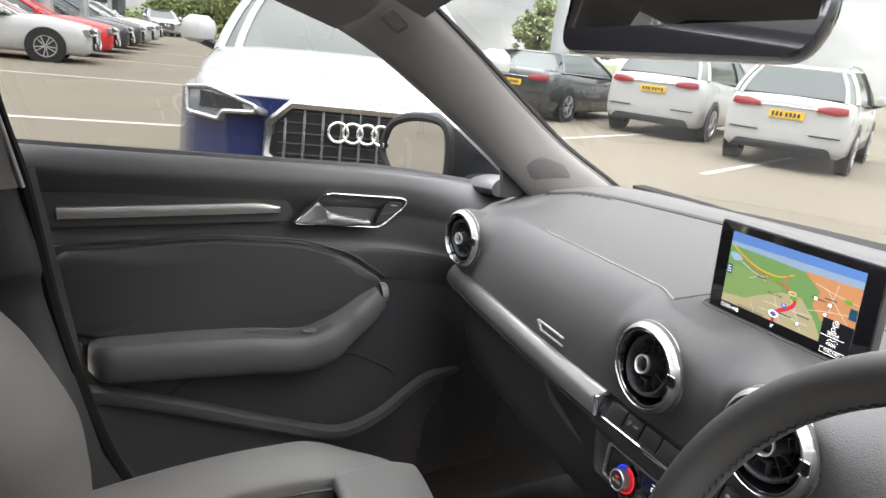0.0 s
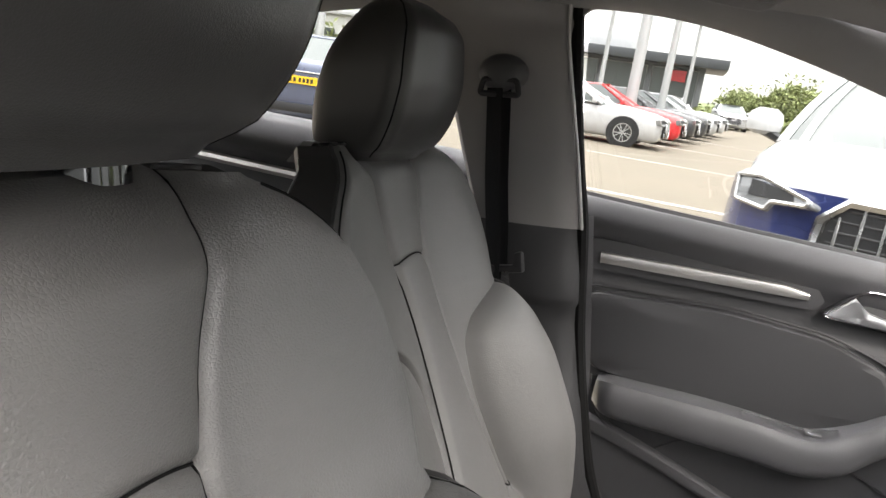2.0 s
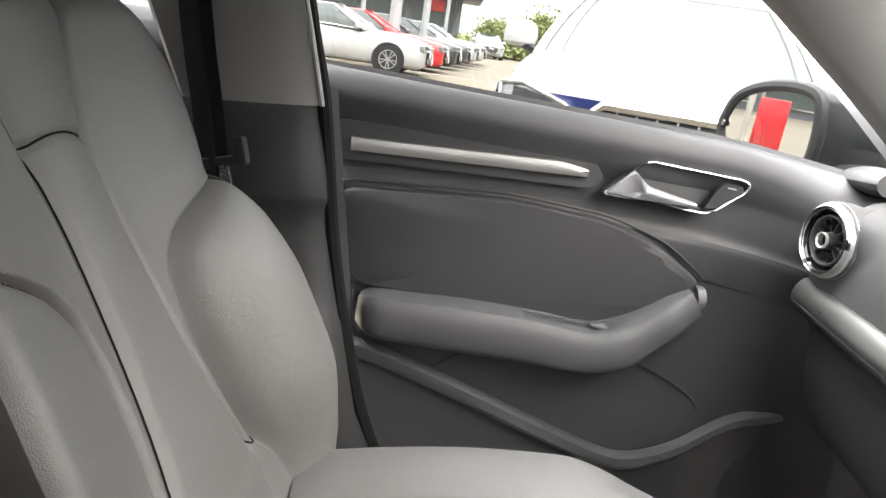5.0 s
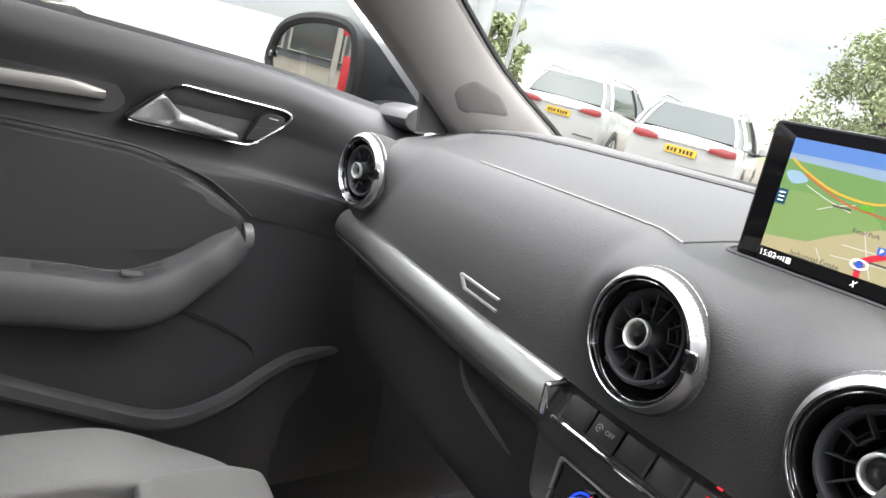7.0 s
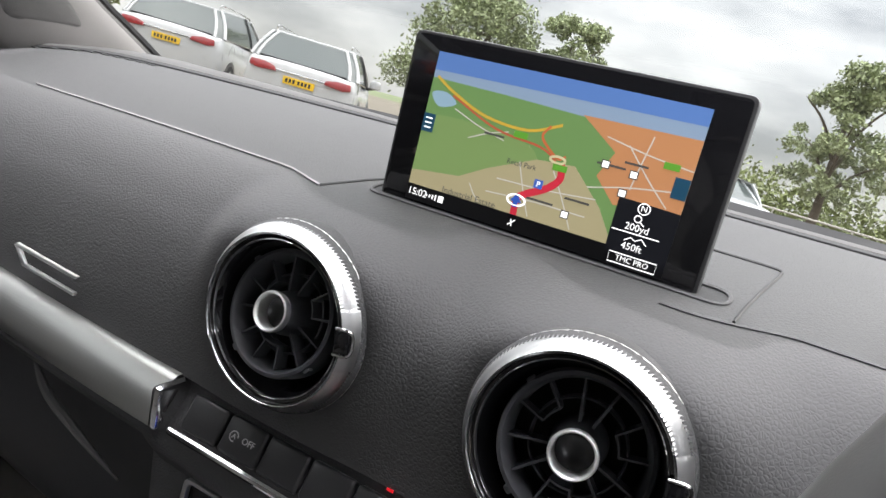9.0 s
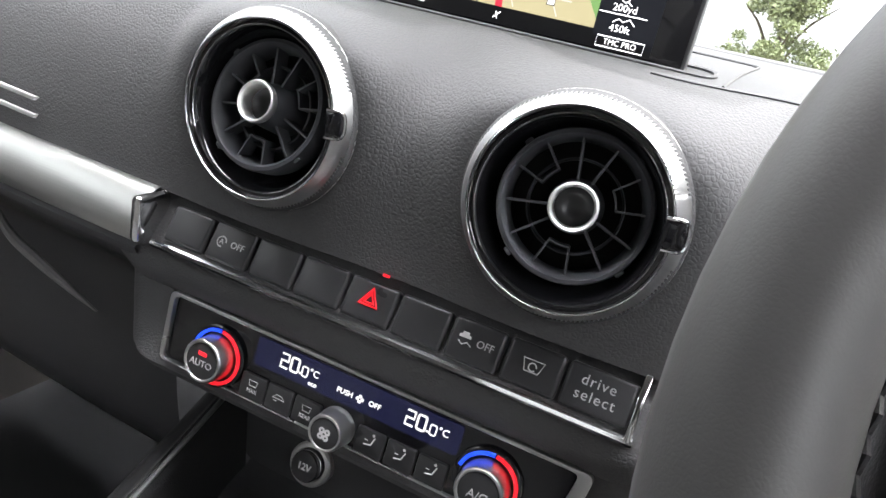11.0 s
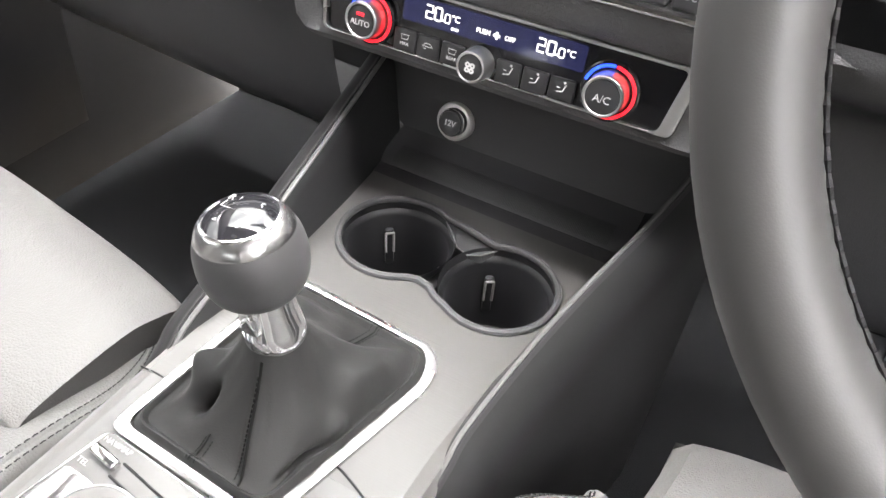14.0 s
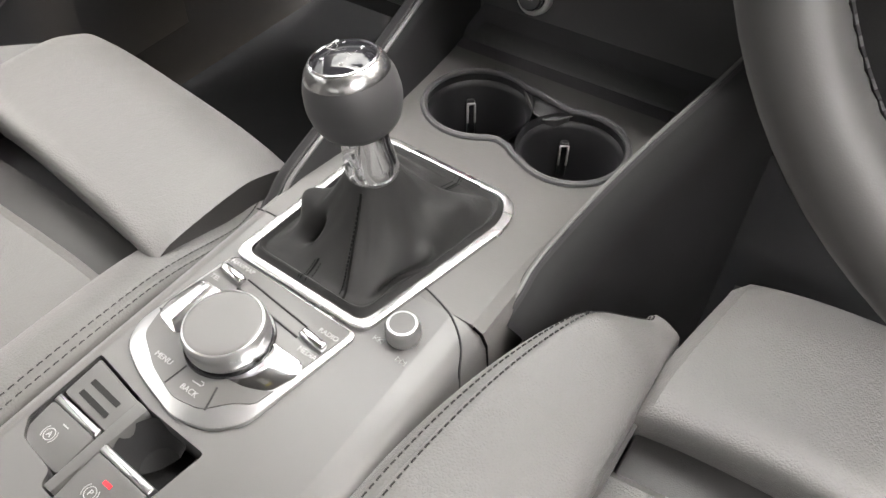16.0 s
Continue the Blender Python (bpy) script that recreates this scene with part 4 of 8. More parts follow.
def knob(c, r, depth, led, letters):
    m = cm @ Matrix.Translation((c[0], c[1], 0))
    k = part("knob", b_lathe([(r * 1.06, 0.0), (r * 1.06, 0.002), (r, 0.003), (r * 0.97, depth - 0.001), (r * 0.92, depth), (r * 0.84, depth), (r * 0.80, depth - 0.0008)], m, 64), KNURL, cl, "knurled silver rotary knob")
    part("grip", b_knurled([(r * 1.01, 0.0032), (r * 0.98, depth - 0.0012)], m, 60, 0.0006, 1, False), KNURL, k)
    part("cap", b_lathe([(r * 0.83, depth - 0.0006), (r * 0.6, depth - 0.0001), (0, depth)], m, 40), PIANO, k)
    tm = m @ Matrix.Translation((0, -0.001, depth + 0.0002))
    if letters:
        part("lettering", b_text(letters, r * (0.42 if len(letters) > 3 else 0.5), tm @ Matrix.Translation((0, -0.0005, 0))), ICON, k)
    else:
        part("lettering", joined(*[b_lathe([(0.0006, 0.0), (0.0019, 0.0)], tm @ Matrix.Translation((0.0024 * math.cos(a), 0.0024 * math.sin(a) + 0.001, 0.0002)), 12) for a in (0.7, 2.3, 3.9, 5.4)]), ICON, k)
    if letters == "AUTO":
        part("lamp", b_box((0, r * 0.42, 0), (r * 0.42, r * 0.16, 0.0005), m=tm), LIT_R, k, "small lit red lamp")
    if led:
        part("collar", b_lathe([(r * 1.42, 0.0), (r * 1.42, 0.0022), (r * 1.34, 0.003), (r * 1.1, 0.003), (r * 1.05, 0.0)], m, 64), GLOSS, k, "gloss black collar")
        part("hot_scale", b_lathe([(r * 1.13, 0.0031), (r * 1.14, 0.0042), (r * 1.27, 0.0042), (r * 1.28, 0.0031)], m, 40, 190, -105), LIT_R, k, "lit red warm scale")
        part("cold_scale", b_lathe([(r * 1.13, 0.0031), (r * 1.14, 0.0042), (r * 1.27, 0.0042), (r * 1.28, 0.0031)], m, 20, 78, 88), LIT_B, k, "lit blue cold scale")


knob((-0.0925, -0.004), 0.0135, 0.016, True, "AUTO")
knob((0.0835, -0.004), 0.0135, 0.016, True, "A/C")
knob((-0.0065, -0.0125), 0.0108, 0.014, False, "")
for k, cx in enumerate((-0.064, -0.0455, -0.0265, 0.0155, 0.0345, 0.0535)):
    b = part("button", b_plate(rounded([(-0.0088, -0.0075), (0.0088, -0.0075), (0.0088, 0.0075), (-0.0088, 0.0075)], 0.0015), 0.003, cm @ Matrix.Translation((cx, -0.0125, 0.002)), 0.0008), PIANO, cl)
    im = cm @ Matrix.Translation((cx, -0.012, 0.0022))
    bits = [b_tube([im @ V(*q, 0) for q in ((-0.003, 0.0035), (0.003, 0.0035), (0.0022, 0.0002), (-0.0022, 0.0002))], 0.0003, 4, closed=True)] if k in (0, 2) else \
           [b_tube([im @ V(*q, 0) for q in ((-0.004, 0.0), (-0.0015, 0.0022), (0.002, 0.002), (0.004, 0.0))], 0.00035, 4, closed=True)] if k == 1 else \
           [b_tube([im @ V(*q, 0) for q in ((0.003, 0.0035), (0.0012, -0.001), (-0.003, -0.002))], 0.00045, 4), b_lathe([(0, 0), (0.0009, 0)], im @ Matrix.Translation((0.0018, 0.0048, 0)), 10)]
    if k in (0, 2):
        bits.append(b_text("MAX" if k == 0 else "REAR", 0.0033, im @ Matrix.Translation((0, -0.003, 0))))
    else:
        bits.append(b_tube([im @ V(-0.003 + 0.002 * i, 0.001 if k > 2 else -0.0016, 0) for i in range(2)], 0.0003, 4))
    part("symbol", joined(*bits), ICON, b)


# ---- infotainment screen ----
scr = thing("infotainment_screen", (0.0125, 0.70, 0.945), "black pop-up navigation screen on the dashboard", "screen")
sm = frame_at((0.0125, 0.699, 0.9975), (1, 0, 0), (0, 0.05, 1))
part("housing", b_plate(rounded([(-0.0995, -0.054), (0.0995, -0.054), (0.1, 0.053), (-0.1, 0.053)], 0.005), 0.011, sm, 0.0012), PIANO, scr)
part("screen_glass", b_plate(rounded([(-0.0975, -0.0525), (0.0975, -0.0525), (0.098, 0.0512), (-0.098, 0.0512)], 0.004), 0.001, sm @ Matrix.Translation((0, 0, 0.0006)), 0.0003), GLOSS, scr, "gloss black screen glass")
sl_m = frame_at(on_top(0.016, 0.701, 0.0002), (1, 0, 0), (0, 1, 0.15))
pill = rounded([(-0.110, -0.0115), (0.112, -0.0115), (0.112, 0.0115), (-0.110, 0.0115)], 0.0112, 8)
part("slot", b_plate(pill, 0.0012, sl_m), RUBBER, scr, "dark slot round the screen's foot")
part("slot_lip", b_tube([sl_m @ V(p.x, p.y, 0.0004) for p in pill], 0.0013, 6, closed=True), DASH, scr, "moulded lip round the screen's slot")


def lit(name, color, k=1.0):
    return material(name, [c * 0.18 for c in color], 0.3, mottle=0.0, emit=color, emit_strength=k)


DX0, DX1, DY0, DY1 = -0.0805, 0.0805, -0.0475, 0.0425
MAPK = 0.09


def map_area(name, pts, color, lift, lab="", n=0):
    pts = [((DX0 + (DX1 - DX0) * u), (DY1 - (DY1 - DY0) * v)) for u, v in pts]
    if n:
        pts = [(p.x, p.y) for p in smooth_line(pts, n, closed=True)]
        pts = [(min(DX1, max(DX0, a)), min(DY1, max(DY0, b))) for a, b in pts]
    return part(name, b_plate(pts, 0.00008, sm @ Matrix.Translation((0, 0, 0.0008 + lift * 0.0001))), lit(name + "_colour_%d" % int(lift * 10), color, MAPK), display if lift > 1 else scr, lab)


def map_road(name, pts, w, color, lift):
    q = smooth_line([((DX0 + (DX1 - DX0) * u), (DY1 - (DY1 - DY0) * v)) for u, v in pts], 6)
    bm = bmesh.new()
    prev = None
    mm_ = sm @ Matrix.Translation((0, 0, 0.0008 + lift * 0.0001))
    for i, p in enumerate(q):
        d = (q[min(i + 1, len(q) - 1)] - q[max(i - 1, 0)]).normalized()
        k = Vector((-d.y, d.x)) * w / 2
        e = [bm.verts.new(mm_ @ V(p.x + k.x, p.y + k.y, 0)), bm.verts.new(mm_ @ V(p.x - k.x, p.y - k.y, 0))]
        if prev:
            bm.faces.new((prev[0], e[0], e[1], prev[1]))
        prev = e
    return part(name, bm, lit(name + "_colour_%d" % int(lift * 10), color, MAPK), display)


def map_text(body, u, v, size, mat, lift=7, bold=0.0, align="CENTER"):
    return part("map_text", b_text(body, size, sm @ Matrix.Translation((DX0 + (DX1 - DX0) * u, DY1 - (DY1 - DY0) * v, 0.0008 + lift * 0.0001)), 0.00002, bold, align=align), mat, display)


display = None
display = map_area("display", [(0, 0), (1, 0), (1, 1), (0, 1)], (0.16, 0.33, 0.80), 1, "lit navigation map display")
map_area("map_haze", [(0, 0.12), (1, 0.10), (1, 0.35), (0, 0.35)], (0.40, 0.55, 0.76), 1.5)
map_area("map_green", [(0, 0.17), (0.3, 0.18), (0.62, 0.2), (1, 0.19), (1, 0.91), (0, 0.91)], (0.24, 0.44, 0.15), 2)
map_area("map_meadow", [(0.0, 0.45), (0.2, 0.40), (0.44, 0.45), (0.48, 0.62), (0.36, 0.80), (0.1, 0.82), (0.0, 0.8)], (0.31, 0.48, 0.17), 2.5, n=5)
map_area("map_town", [(0.60, 0.19), (1, 0.18), (1, 0.62), (0.78, 0.66), (0.70, 0.52), (0.74, 0.36)], (0.82, 0.38, 0.17), 3)
map_area("map_suburb", [(0.30, 0.66), (0.48, 0.52), (0.62, 0.50), (0.74, 0.70), (0.82, 0.91), (0.08, 0.91), (0.0, 0.91), (0.0, 0.80), (0.2, 0.76)], (0.62, 0.55, 0.32), 3.5)
map_area("map_lake", [(0.01, 0.27), (0.07, 0.25), (0.12, 0.31), (0.05, 0.35)], (0.45, 0.68, 0.85), 3.2, n=4)
for k, (a, b, c, d) in enumerate(((0.35, 0.70, 0.72, 0.66), (0.32, 0.80, 0.70, 0.78), (0.42, 0.56, 0.50, 0.88), (0.55, 0.56, 0.66, 0.88), (0.25, 0.78, 0.30, 0.88), (0.68, 0.60, 0.95, 0.50),
                                  (0.78, 0.30, 0.95, 0.60), (0.85, 0.22, 0.82, 0.55), (0.70, 0.28, 1.0, 0.36), (0.2, 0.5, 0.35, 0.40), (0.12, 0.34, 0.34, 0.46))):
    map_road("map_street", [(a, b), ((a + c) / 2, (b + d) / 2 + 0.01 * (-1) ** k), (c, d)], 0.0007, (0.9, 0.88, 0.8), 4)
map_road("map_motorway", [(0.02, 0.16), (0.10, 0.24), (0.25, 0.34), (0.42, 0.36), (0.54, 0.28)], 0.0016, (0.95, 0.62, 0.08), 4.5)
map_road("map_motorway", [(0.10, 0.26), (0.30, 0.40), (0.48, 0.44), (0.55, 0.50)], 0.0012, (0.75, 0.16, 0.08), 4.4)
map_road("map_motorway", [(0.50, 0.30), (0.48, 0.38), (0.55, 0.48), (0.58, 0.46)], 0.0014, (0.88, 0.22, 0.08), 4.6)
map_road("map_route", [(0.57, 0.50), (0.58, 0.60), (0.54, 0.68), (0.47, 0.75), (0.445, 0.80), (0.45, 0.95)], 0.0042, (0.93, 0.05, 0.09), 5)
map_road("map_roundabout", [(0.555 + 0.028 * math.cos(a), 0.49 + 0.02 * math.sin(a)) for a in [i * 0.7 for i in range(10)]], 0.0014, (0.95, 0.90, 0.55), 5.5)
bar = [(-0.001, 0.895), (0.80, 0.895), (0.83, 0.92), (1.001, 0.92), (1.001, 1.001), (-0.001, 1.001)]
map_area("map_footer", bar, (0.003, 0.003, 0.004), 6)
map_area("map_sidebar", [(0.795, 0.60), (1.001, 0.61), (1.001, 0.96), (0.795, 0.93)], (0.012, 0.013, 0.018), 6)
WHT = lit("map_white", (0.9, 0.92, 0.92), 0.28)
map_text("15:02", 0.005, 0.945, 0.0062, WHT, align="LEFT")
map_text("200yd", 0.88, 0.755, 0.0054, WHT)
map_text("450ft", 0.88, 0.872, 0.0054, WHT)
map_text("TMC PRO", 0.895, 0.955, 0.0042, WHT)
map_text("N", 0.885, 0.635, 0.0046, WHT)
for q, c in (
    (((0.80, 0.79), (0.96, 0.79)), False), (((0.815, 0.925), (0.975, 0.925), (0.975, 0.985), (0.815, 0.985)), True),
    (((0.85, 0.84), (0.87, 0.815), (0.885, 0.83), (0.905, 0.81), (0.925, 0.84)), False),
    ([(0.885 + 0.02 * math.cos(a), 0.635 + 0.033 * math.sin(a)) for a in [i * 0.52 for i in range(12)]], True),
    ([(0.875 + 0.012 * math.cos(a), 0.70 + 0.02 * math.sin(a)) for a in [i * 0.52 for i in range(12)]], True), (((0.885, 0.715), (0.90, 0.735)), False),
    (((0.445, 0.925), (0.452, 0.97)), False), (((0.462, 0.925), (0.437, 0.965)), False)):
    part("map_line", b_tube([sm @ V(DX0 + (DX1 - DX0) * u, DY1 - (DY1 - DY0) * v, 0.0016) for u, v in q], 0.0003, 4, closed=c), WHT, display)

part("map_bars", joined(*[b_box((DX0 + (DX1 - DX0) * (0.09 + 0.013 * i), DY1 - (DY1 - DY0) * 0.945, 0.0016), (0.0009, 0.001 + 0.0009 * i, 0.0001), m=sm) for i in range(4)],
                         b_box((DX0 + (DX1 - DX0) * 0.152, DY1 - (DY1 - DY0) * 0.945, 0.0016), (0.0035, 0.004, 0.0001), m=sm)), WHT, display)
DRK = lit("map_label_dark", (0.03, 0.03, 0.03), 0.4)
# map captions, too small to read
for u, v, w in ((0.30, 0.44, 0.08), (0.53, 0.765, 0.10), (0.66, 0.70, 0.09), (0.74, 0.44, 0.10), (0.82, 0.40, 0.08)):
    part("map_caption", b_box((DX0 + (DX1 - DX0) * u, DY1 - (DY1 - DY0) * v, 0.0015), ((DX1 - DX0) * w, 0.0012, 0.0001), m=sm), DRK, display)
map_text("Industrial Estate", 0.26, 0.875, 0.0056, DRK, 8)
map_text("Retail Park", 0.43, 0.575, 0.0042, DRK, 8)
GRN = lit("map_green_sign", (0.18, 0.55, 0.06), MAPK)
for u, v in ((0.40, 0.40), (0.57, 0.535), (0.93, 0.36)):
    part("map_sign", b_box((DX0 + (DX1 - DX0) * u, DY1 - (DY1 - DY0) * v, 0.0016), (0.0085, 0.0036, 0.0001), 0.00004, 1, sm), GRN, display)
part("map_parking_sign", b_box((DX0 + (DX1 - DX0) * 0.51, DY1 - (DY1 - DY0) * 0.665, 0.0016), (0.0052, 0.005, 0.0001), m=sm), lit("map_blue_sign", (0.06, 0.20, 0.80), MAPK), display)
map_text("P", 0.51, 0.667, 0.0046, WHT, 8.5)
for u, v in ((0.72, 0.44), (0.82, 0.46), (0.63, 0.80), (0.80, 0.58)):
    part("map_icon", b_box((DX0 + (DX1 - DX0) * u, DY1 - (DY1 - DY0) * v, 0.0015), (0.0048, 0.0045, 0.0001), m=sm), DRK, display)
    part("map_icon_face", b_box((DX0 + (DX1 - DX0) * u, DY1 - (DY1 - DY0) * v, 0.00156), (0.0036, 0.0033, 0.0001), m=sm), WHT, display)
part("map_position_ring", b_tube([sm @ V(DX0 + (DX1 - DX0) * (0.445 + 0.034 * math.cos(a)), DY1 - (DY1 - DY0) * (0.80 + 0.034 * math.sin(a)), 0.0017) for a in [i * math.tau / 24 for i in range(24)]], 0.0006, 4, closed=True), WHT, display)
part("map_position_arrow", b_plate([(0, 0.004), (0.0036, -0.001), (0.0014, -0.001), (0.0014, -0.004), (-0.0014, -0.004), (-0.0014, -0.001), (-0.0036, -0.001)], 0.0002,
                                   sm @ Matrix.Translation((DX0 + (DX1 - DX0) * 0.445, DY1 - (DY1 - DY0) * 0.80, 0.002))), lit("map_blue_arrow", (0.05, 0.16, 0.75), MAPK), display)
part("menu_tab", b_box((DX0 + 0.004, DY1 - (DY1 - DY0) * 0.47, 0.0016), (0.008, 0.011, 0.0001), 0.00004, 1, sm), lit("map_navy_tab", (0.02, 0.10, 0.18), MAPK), display)
part("menu_tab", b_box((DX1 - 0.004, DY1 - (DY1 - DY0) * 0.47, 0.0016), (0.008, 0.011, 0.0001), 0.00004, 1, sm), lit("map_navy_tab_r", (0.02, 0.10, 0.18), MAPK), display)
part("menu_lines", joined(*[b_box((DX0 + 0.004, DY1 - (DY1 - DY0) * 0.47 + 0.0028 * k, 0.0018), (0.0045, 0.0008, 0.0001), m=sm) for k in (-1, 0, 1)]), WHT, display)

# ---- steering wheel ----
sw_t = thing("steering_wheel", (0.345, 0.38, 0.71), "black leather steering wheel with three spokes", "steering wheel")
wm = frame_at((0.347, 0.424, 0.910), (1, -0.024, 0), (0, 0.473, 0.881))
RIM = 0.1815
rim = []
for i in range(97):
    a = math.tau * i / 96
    c = wm @ V(RIM * math.cos(a), RIM * math.sin(a), 0)
    out = (wm.to_3x3() @ V(math.cos(a), math.sin(a), 0)).normalized()
    nrm = wm.to_3x3() @ V(0, 0, 1)
    grip = 1.0 + 0.12 * max(0, 1 - abs(abs(math.degrees(math.atan2(math.sin(a), math.cos(a)))) - 60) / 25) * 0
    rim.append([c + out * 0.0165 * grip * math.cos(b) + nrm * 0.0185 * grip * math.sin(b) for b in [math.tau * j / 20 for j in range(20)]])
part("rim", b_grid(rim[:-1], close_u=True, close_v=True), WHEEL_L, sw_t)
st = [wm @ V((RIM - 0.0168) * math.cos(a), (RIM - 0.0168) * math.sin(a), 0.002 + 0.0016 * (-1) ** i) for i, a in enumerate([math.tau * k / 300 for k in range(300)])]
part("stitching", b_tube(st, 0.0009, 4, closed=True), RUBBER, sw_t, "black cross stitching inside the rim")
for a0 in (0, 180, 270):
    d = wm @ Matrix.Rotation(radians(a0), 4, "Z")
    part("spoke", b_plate(rounded([(0.05, -0.03), (0.16, -0.018), (0.16, 0.022), (0.05, 0.035)], 0.012), 0.022, d @ Matrix.Translation((0, 0, 0.0)), 0.006, 3), HARD, sw_t)
    part("spoke_trim", b_plate(rounded([(0.075, -0.02), (0.15, -0.006), (0.15, 0.006), (0.075, 0.02)], 0.006), 0.004, d @ Matrix.Translation((0, 0, 0.004)), 0.0015), SILVER if a0 == 270 else GLOSS, sw_t)
for a0 in (0, 180):
    d = wm @ Matrix.Rotation(radians(a0), 4, "Z")
    part("thumb_roller", b_tube([d @ V(0.118, -0.008, 0.006), d @ V(0.118, 0.008, 0.006)], 0.006, 12), CHROME, sw_t)
part("airbag_cover", b_loft([[wm @ V(0.068 * k * math.cos(a), 0.062 * k * math.sin(a) - 0.002, h) for a in [i * math.tau / 32 for i in range(32)]] for k, h in ((0.9, -0.03), (1.0, -0.005), (0.97, 0.012), (0.85, 0.022), (0.5, 0.028), (0.1, 0.029))]), WHEEL_L, sw_t)
stalk = thing("column_stalk", (0.30, 0.47, 0.87), "black and chrome steering column stalk", "stalk")
part("lever", b_tube(smooth_line([(0.33, 0.47, 0.885), (0.27, 0.455, 0.892), (0.21, 0.445, 0.905)], 6), [0.007 + 0.004 * k / 12 for k in range(13)], 10), HARD, stalk)
part("lever_tip", b_tube([(0.226, 0.448, 0.901), (0.208, 0.445, 0.905)], 0.0125, 14), CHROME, stalk, "chrome band at the stalk's tip")
part("shroud", b_loft([[V(0.346 + 0.075 * k * math.cos(a), y, 0.885 + 0.05 * k * math.sin(a) - 0.3 * (y - 0.45)) for a in [i * math.tau / 24 for i in range(24)]] for k, y in ((0.8, 0.445), (1.0, 0.46), (1.1, 0.55), (1.2, 0.68))]), HARD, stalk, "black steering column shroud")

# ---- centre console ----
SIDEP = material("dark_console_side", (0.020, 0.020, 0.0208), 0.55, spec=0.2, grain=0.25, grain_scale=900)
con = thing("centre_console", (0, 0.3, 0.23), "satin grey centre console between the seats", "console")
ZC = 0.574
# top of the rear half
SIDES = ([(-0.122, -0.10), (-0.118, -0.02), (-0.112, -0.006), (-0.104, -0.001), (-0.100, 0.0)], [(0.066, 0.0), (0.078, -0.0015), (0.0875, -0.007), (0.0925, -0.018), (0.096, -0.06), (0.10, -0.2)])
RECESS = [(p.x, p.y) for p in rounded([(-0.0995, 0.2225), (-0.0525, 0.2155), (-0.0440, 0.2140), (0.0050, 0.2125), (0.0010, 0.1860), (-0.0040, 0.146), (-0.0560, 0.149), (-0.0600, 0.1575), (-0.0900, 0.1610), (-0.0990, 0.1700)], 0.003, 3)]
top_bm = b_plate([(-0.100, -0.15), (0.066, -0.15), (0.066, 0.371), (-0.100, 0.371)], 0.003, Matrix.Translation((0, 0, ZC)), 0.0, holes=(RECESS,))
part("rear_cover", joined(top_bm, *[b_grid([[V(x, y, ZC + z) for x, z in side] for y in (-0.15, 0.0, 0.1, 0.2, 0.3, 0.371)]) for side in SIDES]), SATIN, con)
part("recess_wall", b_grid([[V(x, y, ZC + z) for x, y in RECESS] for z in (-0.0001, -0.006, -0.034)], close_v=True), HARD, con, "dark wall of the switch recess")
part("recess_floor", b_plate(RECESS, 0.002, Matrix.Translation((0, 0, ZC - 0.033))), SIDEP, con)
front = []
for k in range(19):
    y = 0.3711 + (0.665 - 0.3711) * k / 18
    e = ramp(0.40, 0.66, y)
    xl, xr = -0.112 - 0.012 * e, 0.094 + 0.032 * e
    front.append([V(xl - 0.004, y, ZC - 0.03), V(xl, y, ZC - 0.006), V(xl + 0.008, y, ZC - 0.001)] + [V(xl + 0.008 + (xr - xl - 0.02) * j / 16, y, ZC) for j in range(1, 17)] + [V(xr - 0.004, y, ZC - 0.004), V(xr, y, ZC - 0.014), V(xr + 0.003, y, ZC - 0.06)])
CUPS = ((-0.041, 0.570, 0.0445), (0.0525, 0.562, 0.0425))
o1 = [(CUPS[0][0] + 0.0475 * math.cos(a), CUPS[0][1] + 0.0475 * math.sin(a)) for a in [radians(60 + 12 * i) for i in range(21)]]
o2 = [(CUPS[1][0] + 0.0455 * math.cos(a), CUPS[1][1] + 0.0455 * math.sin(a)) for a in [radians(-122 + 12 * i) for i in range(21)]]
well = o1 + [(-0.009, 0.5335), (-0.0009, 0.5360), (0.0100, 0.5335), (0.0180, 0.5275)] + o2 + [(0.018, 0.6050), (0.000, 0.6090)]
left_edge = [(r[2].x, r[2].y) for r in front]
right_edge = [(r[18].x, r[18].y) for r in front]
fr_bm = b_plate(left_edge[::-1] + right_edge, 0.004, Matrix.Translation((0, 0, ZC)), 0.0, holes=(well,))
fr_bm = joined(fr_bm, b_grid([r[:3] for r in front]), b_grid([r[18:] for r in front]))
part("front_cover", fr_bm, material("brushed_grey_plate", (0.097, 0.094, 0.091), 0.36, grain=0.12, grain_scale=700, kind="brushed"), con, "satin grey front plate")
part("joint", b_tube([V(-0.112, 0.3722, ZC - 0.003), V(-0.10, 0.3722, ZC + 0.0001), V(-0.088, 0.3722, ZC + 0.0001)], 0.0008, 4), RUBBER, con)
part("joint", b_tube(smooth_line([(0.033, 0.380, ZC + 0.0002), (0.045, 0.3775, ZC + 0.0002), (0.067, 0.369, ZC - 0.0002), (0.083, 0.356, ZC - 0.003), (0.0905, 0.343, ZC - 0.012), (0.094, 0.338, ZC - 0.03)], 6), 0.0008, 4), RUBBER, con)

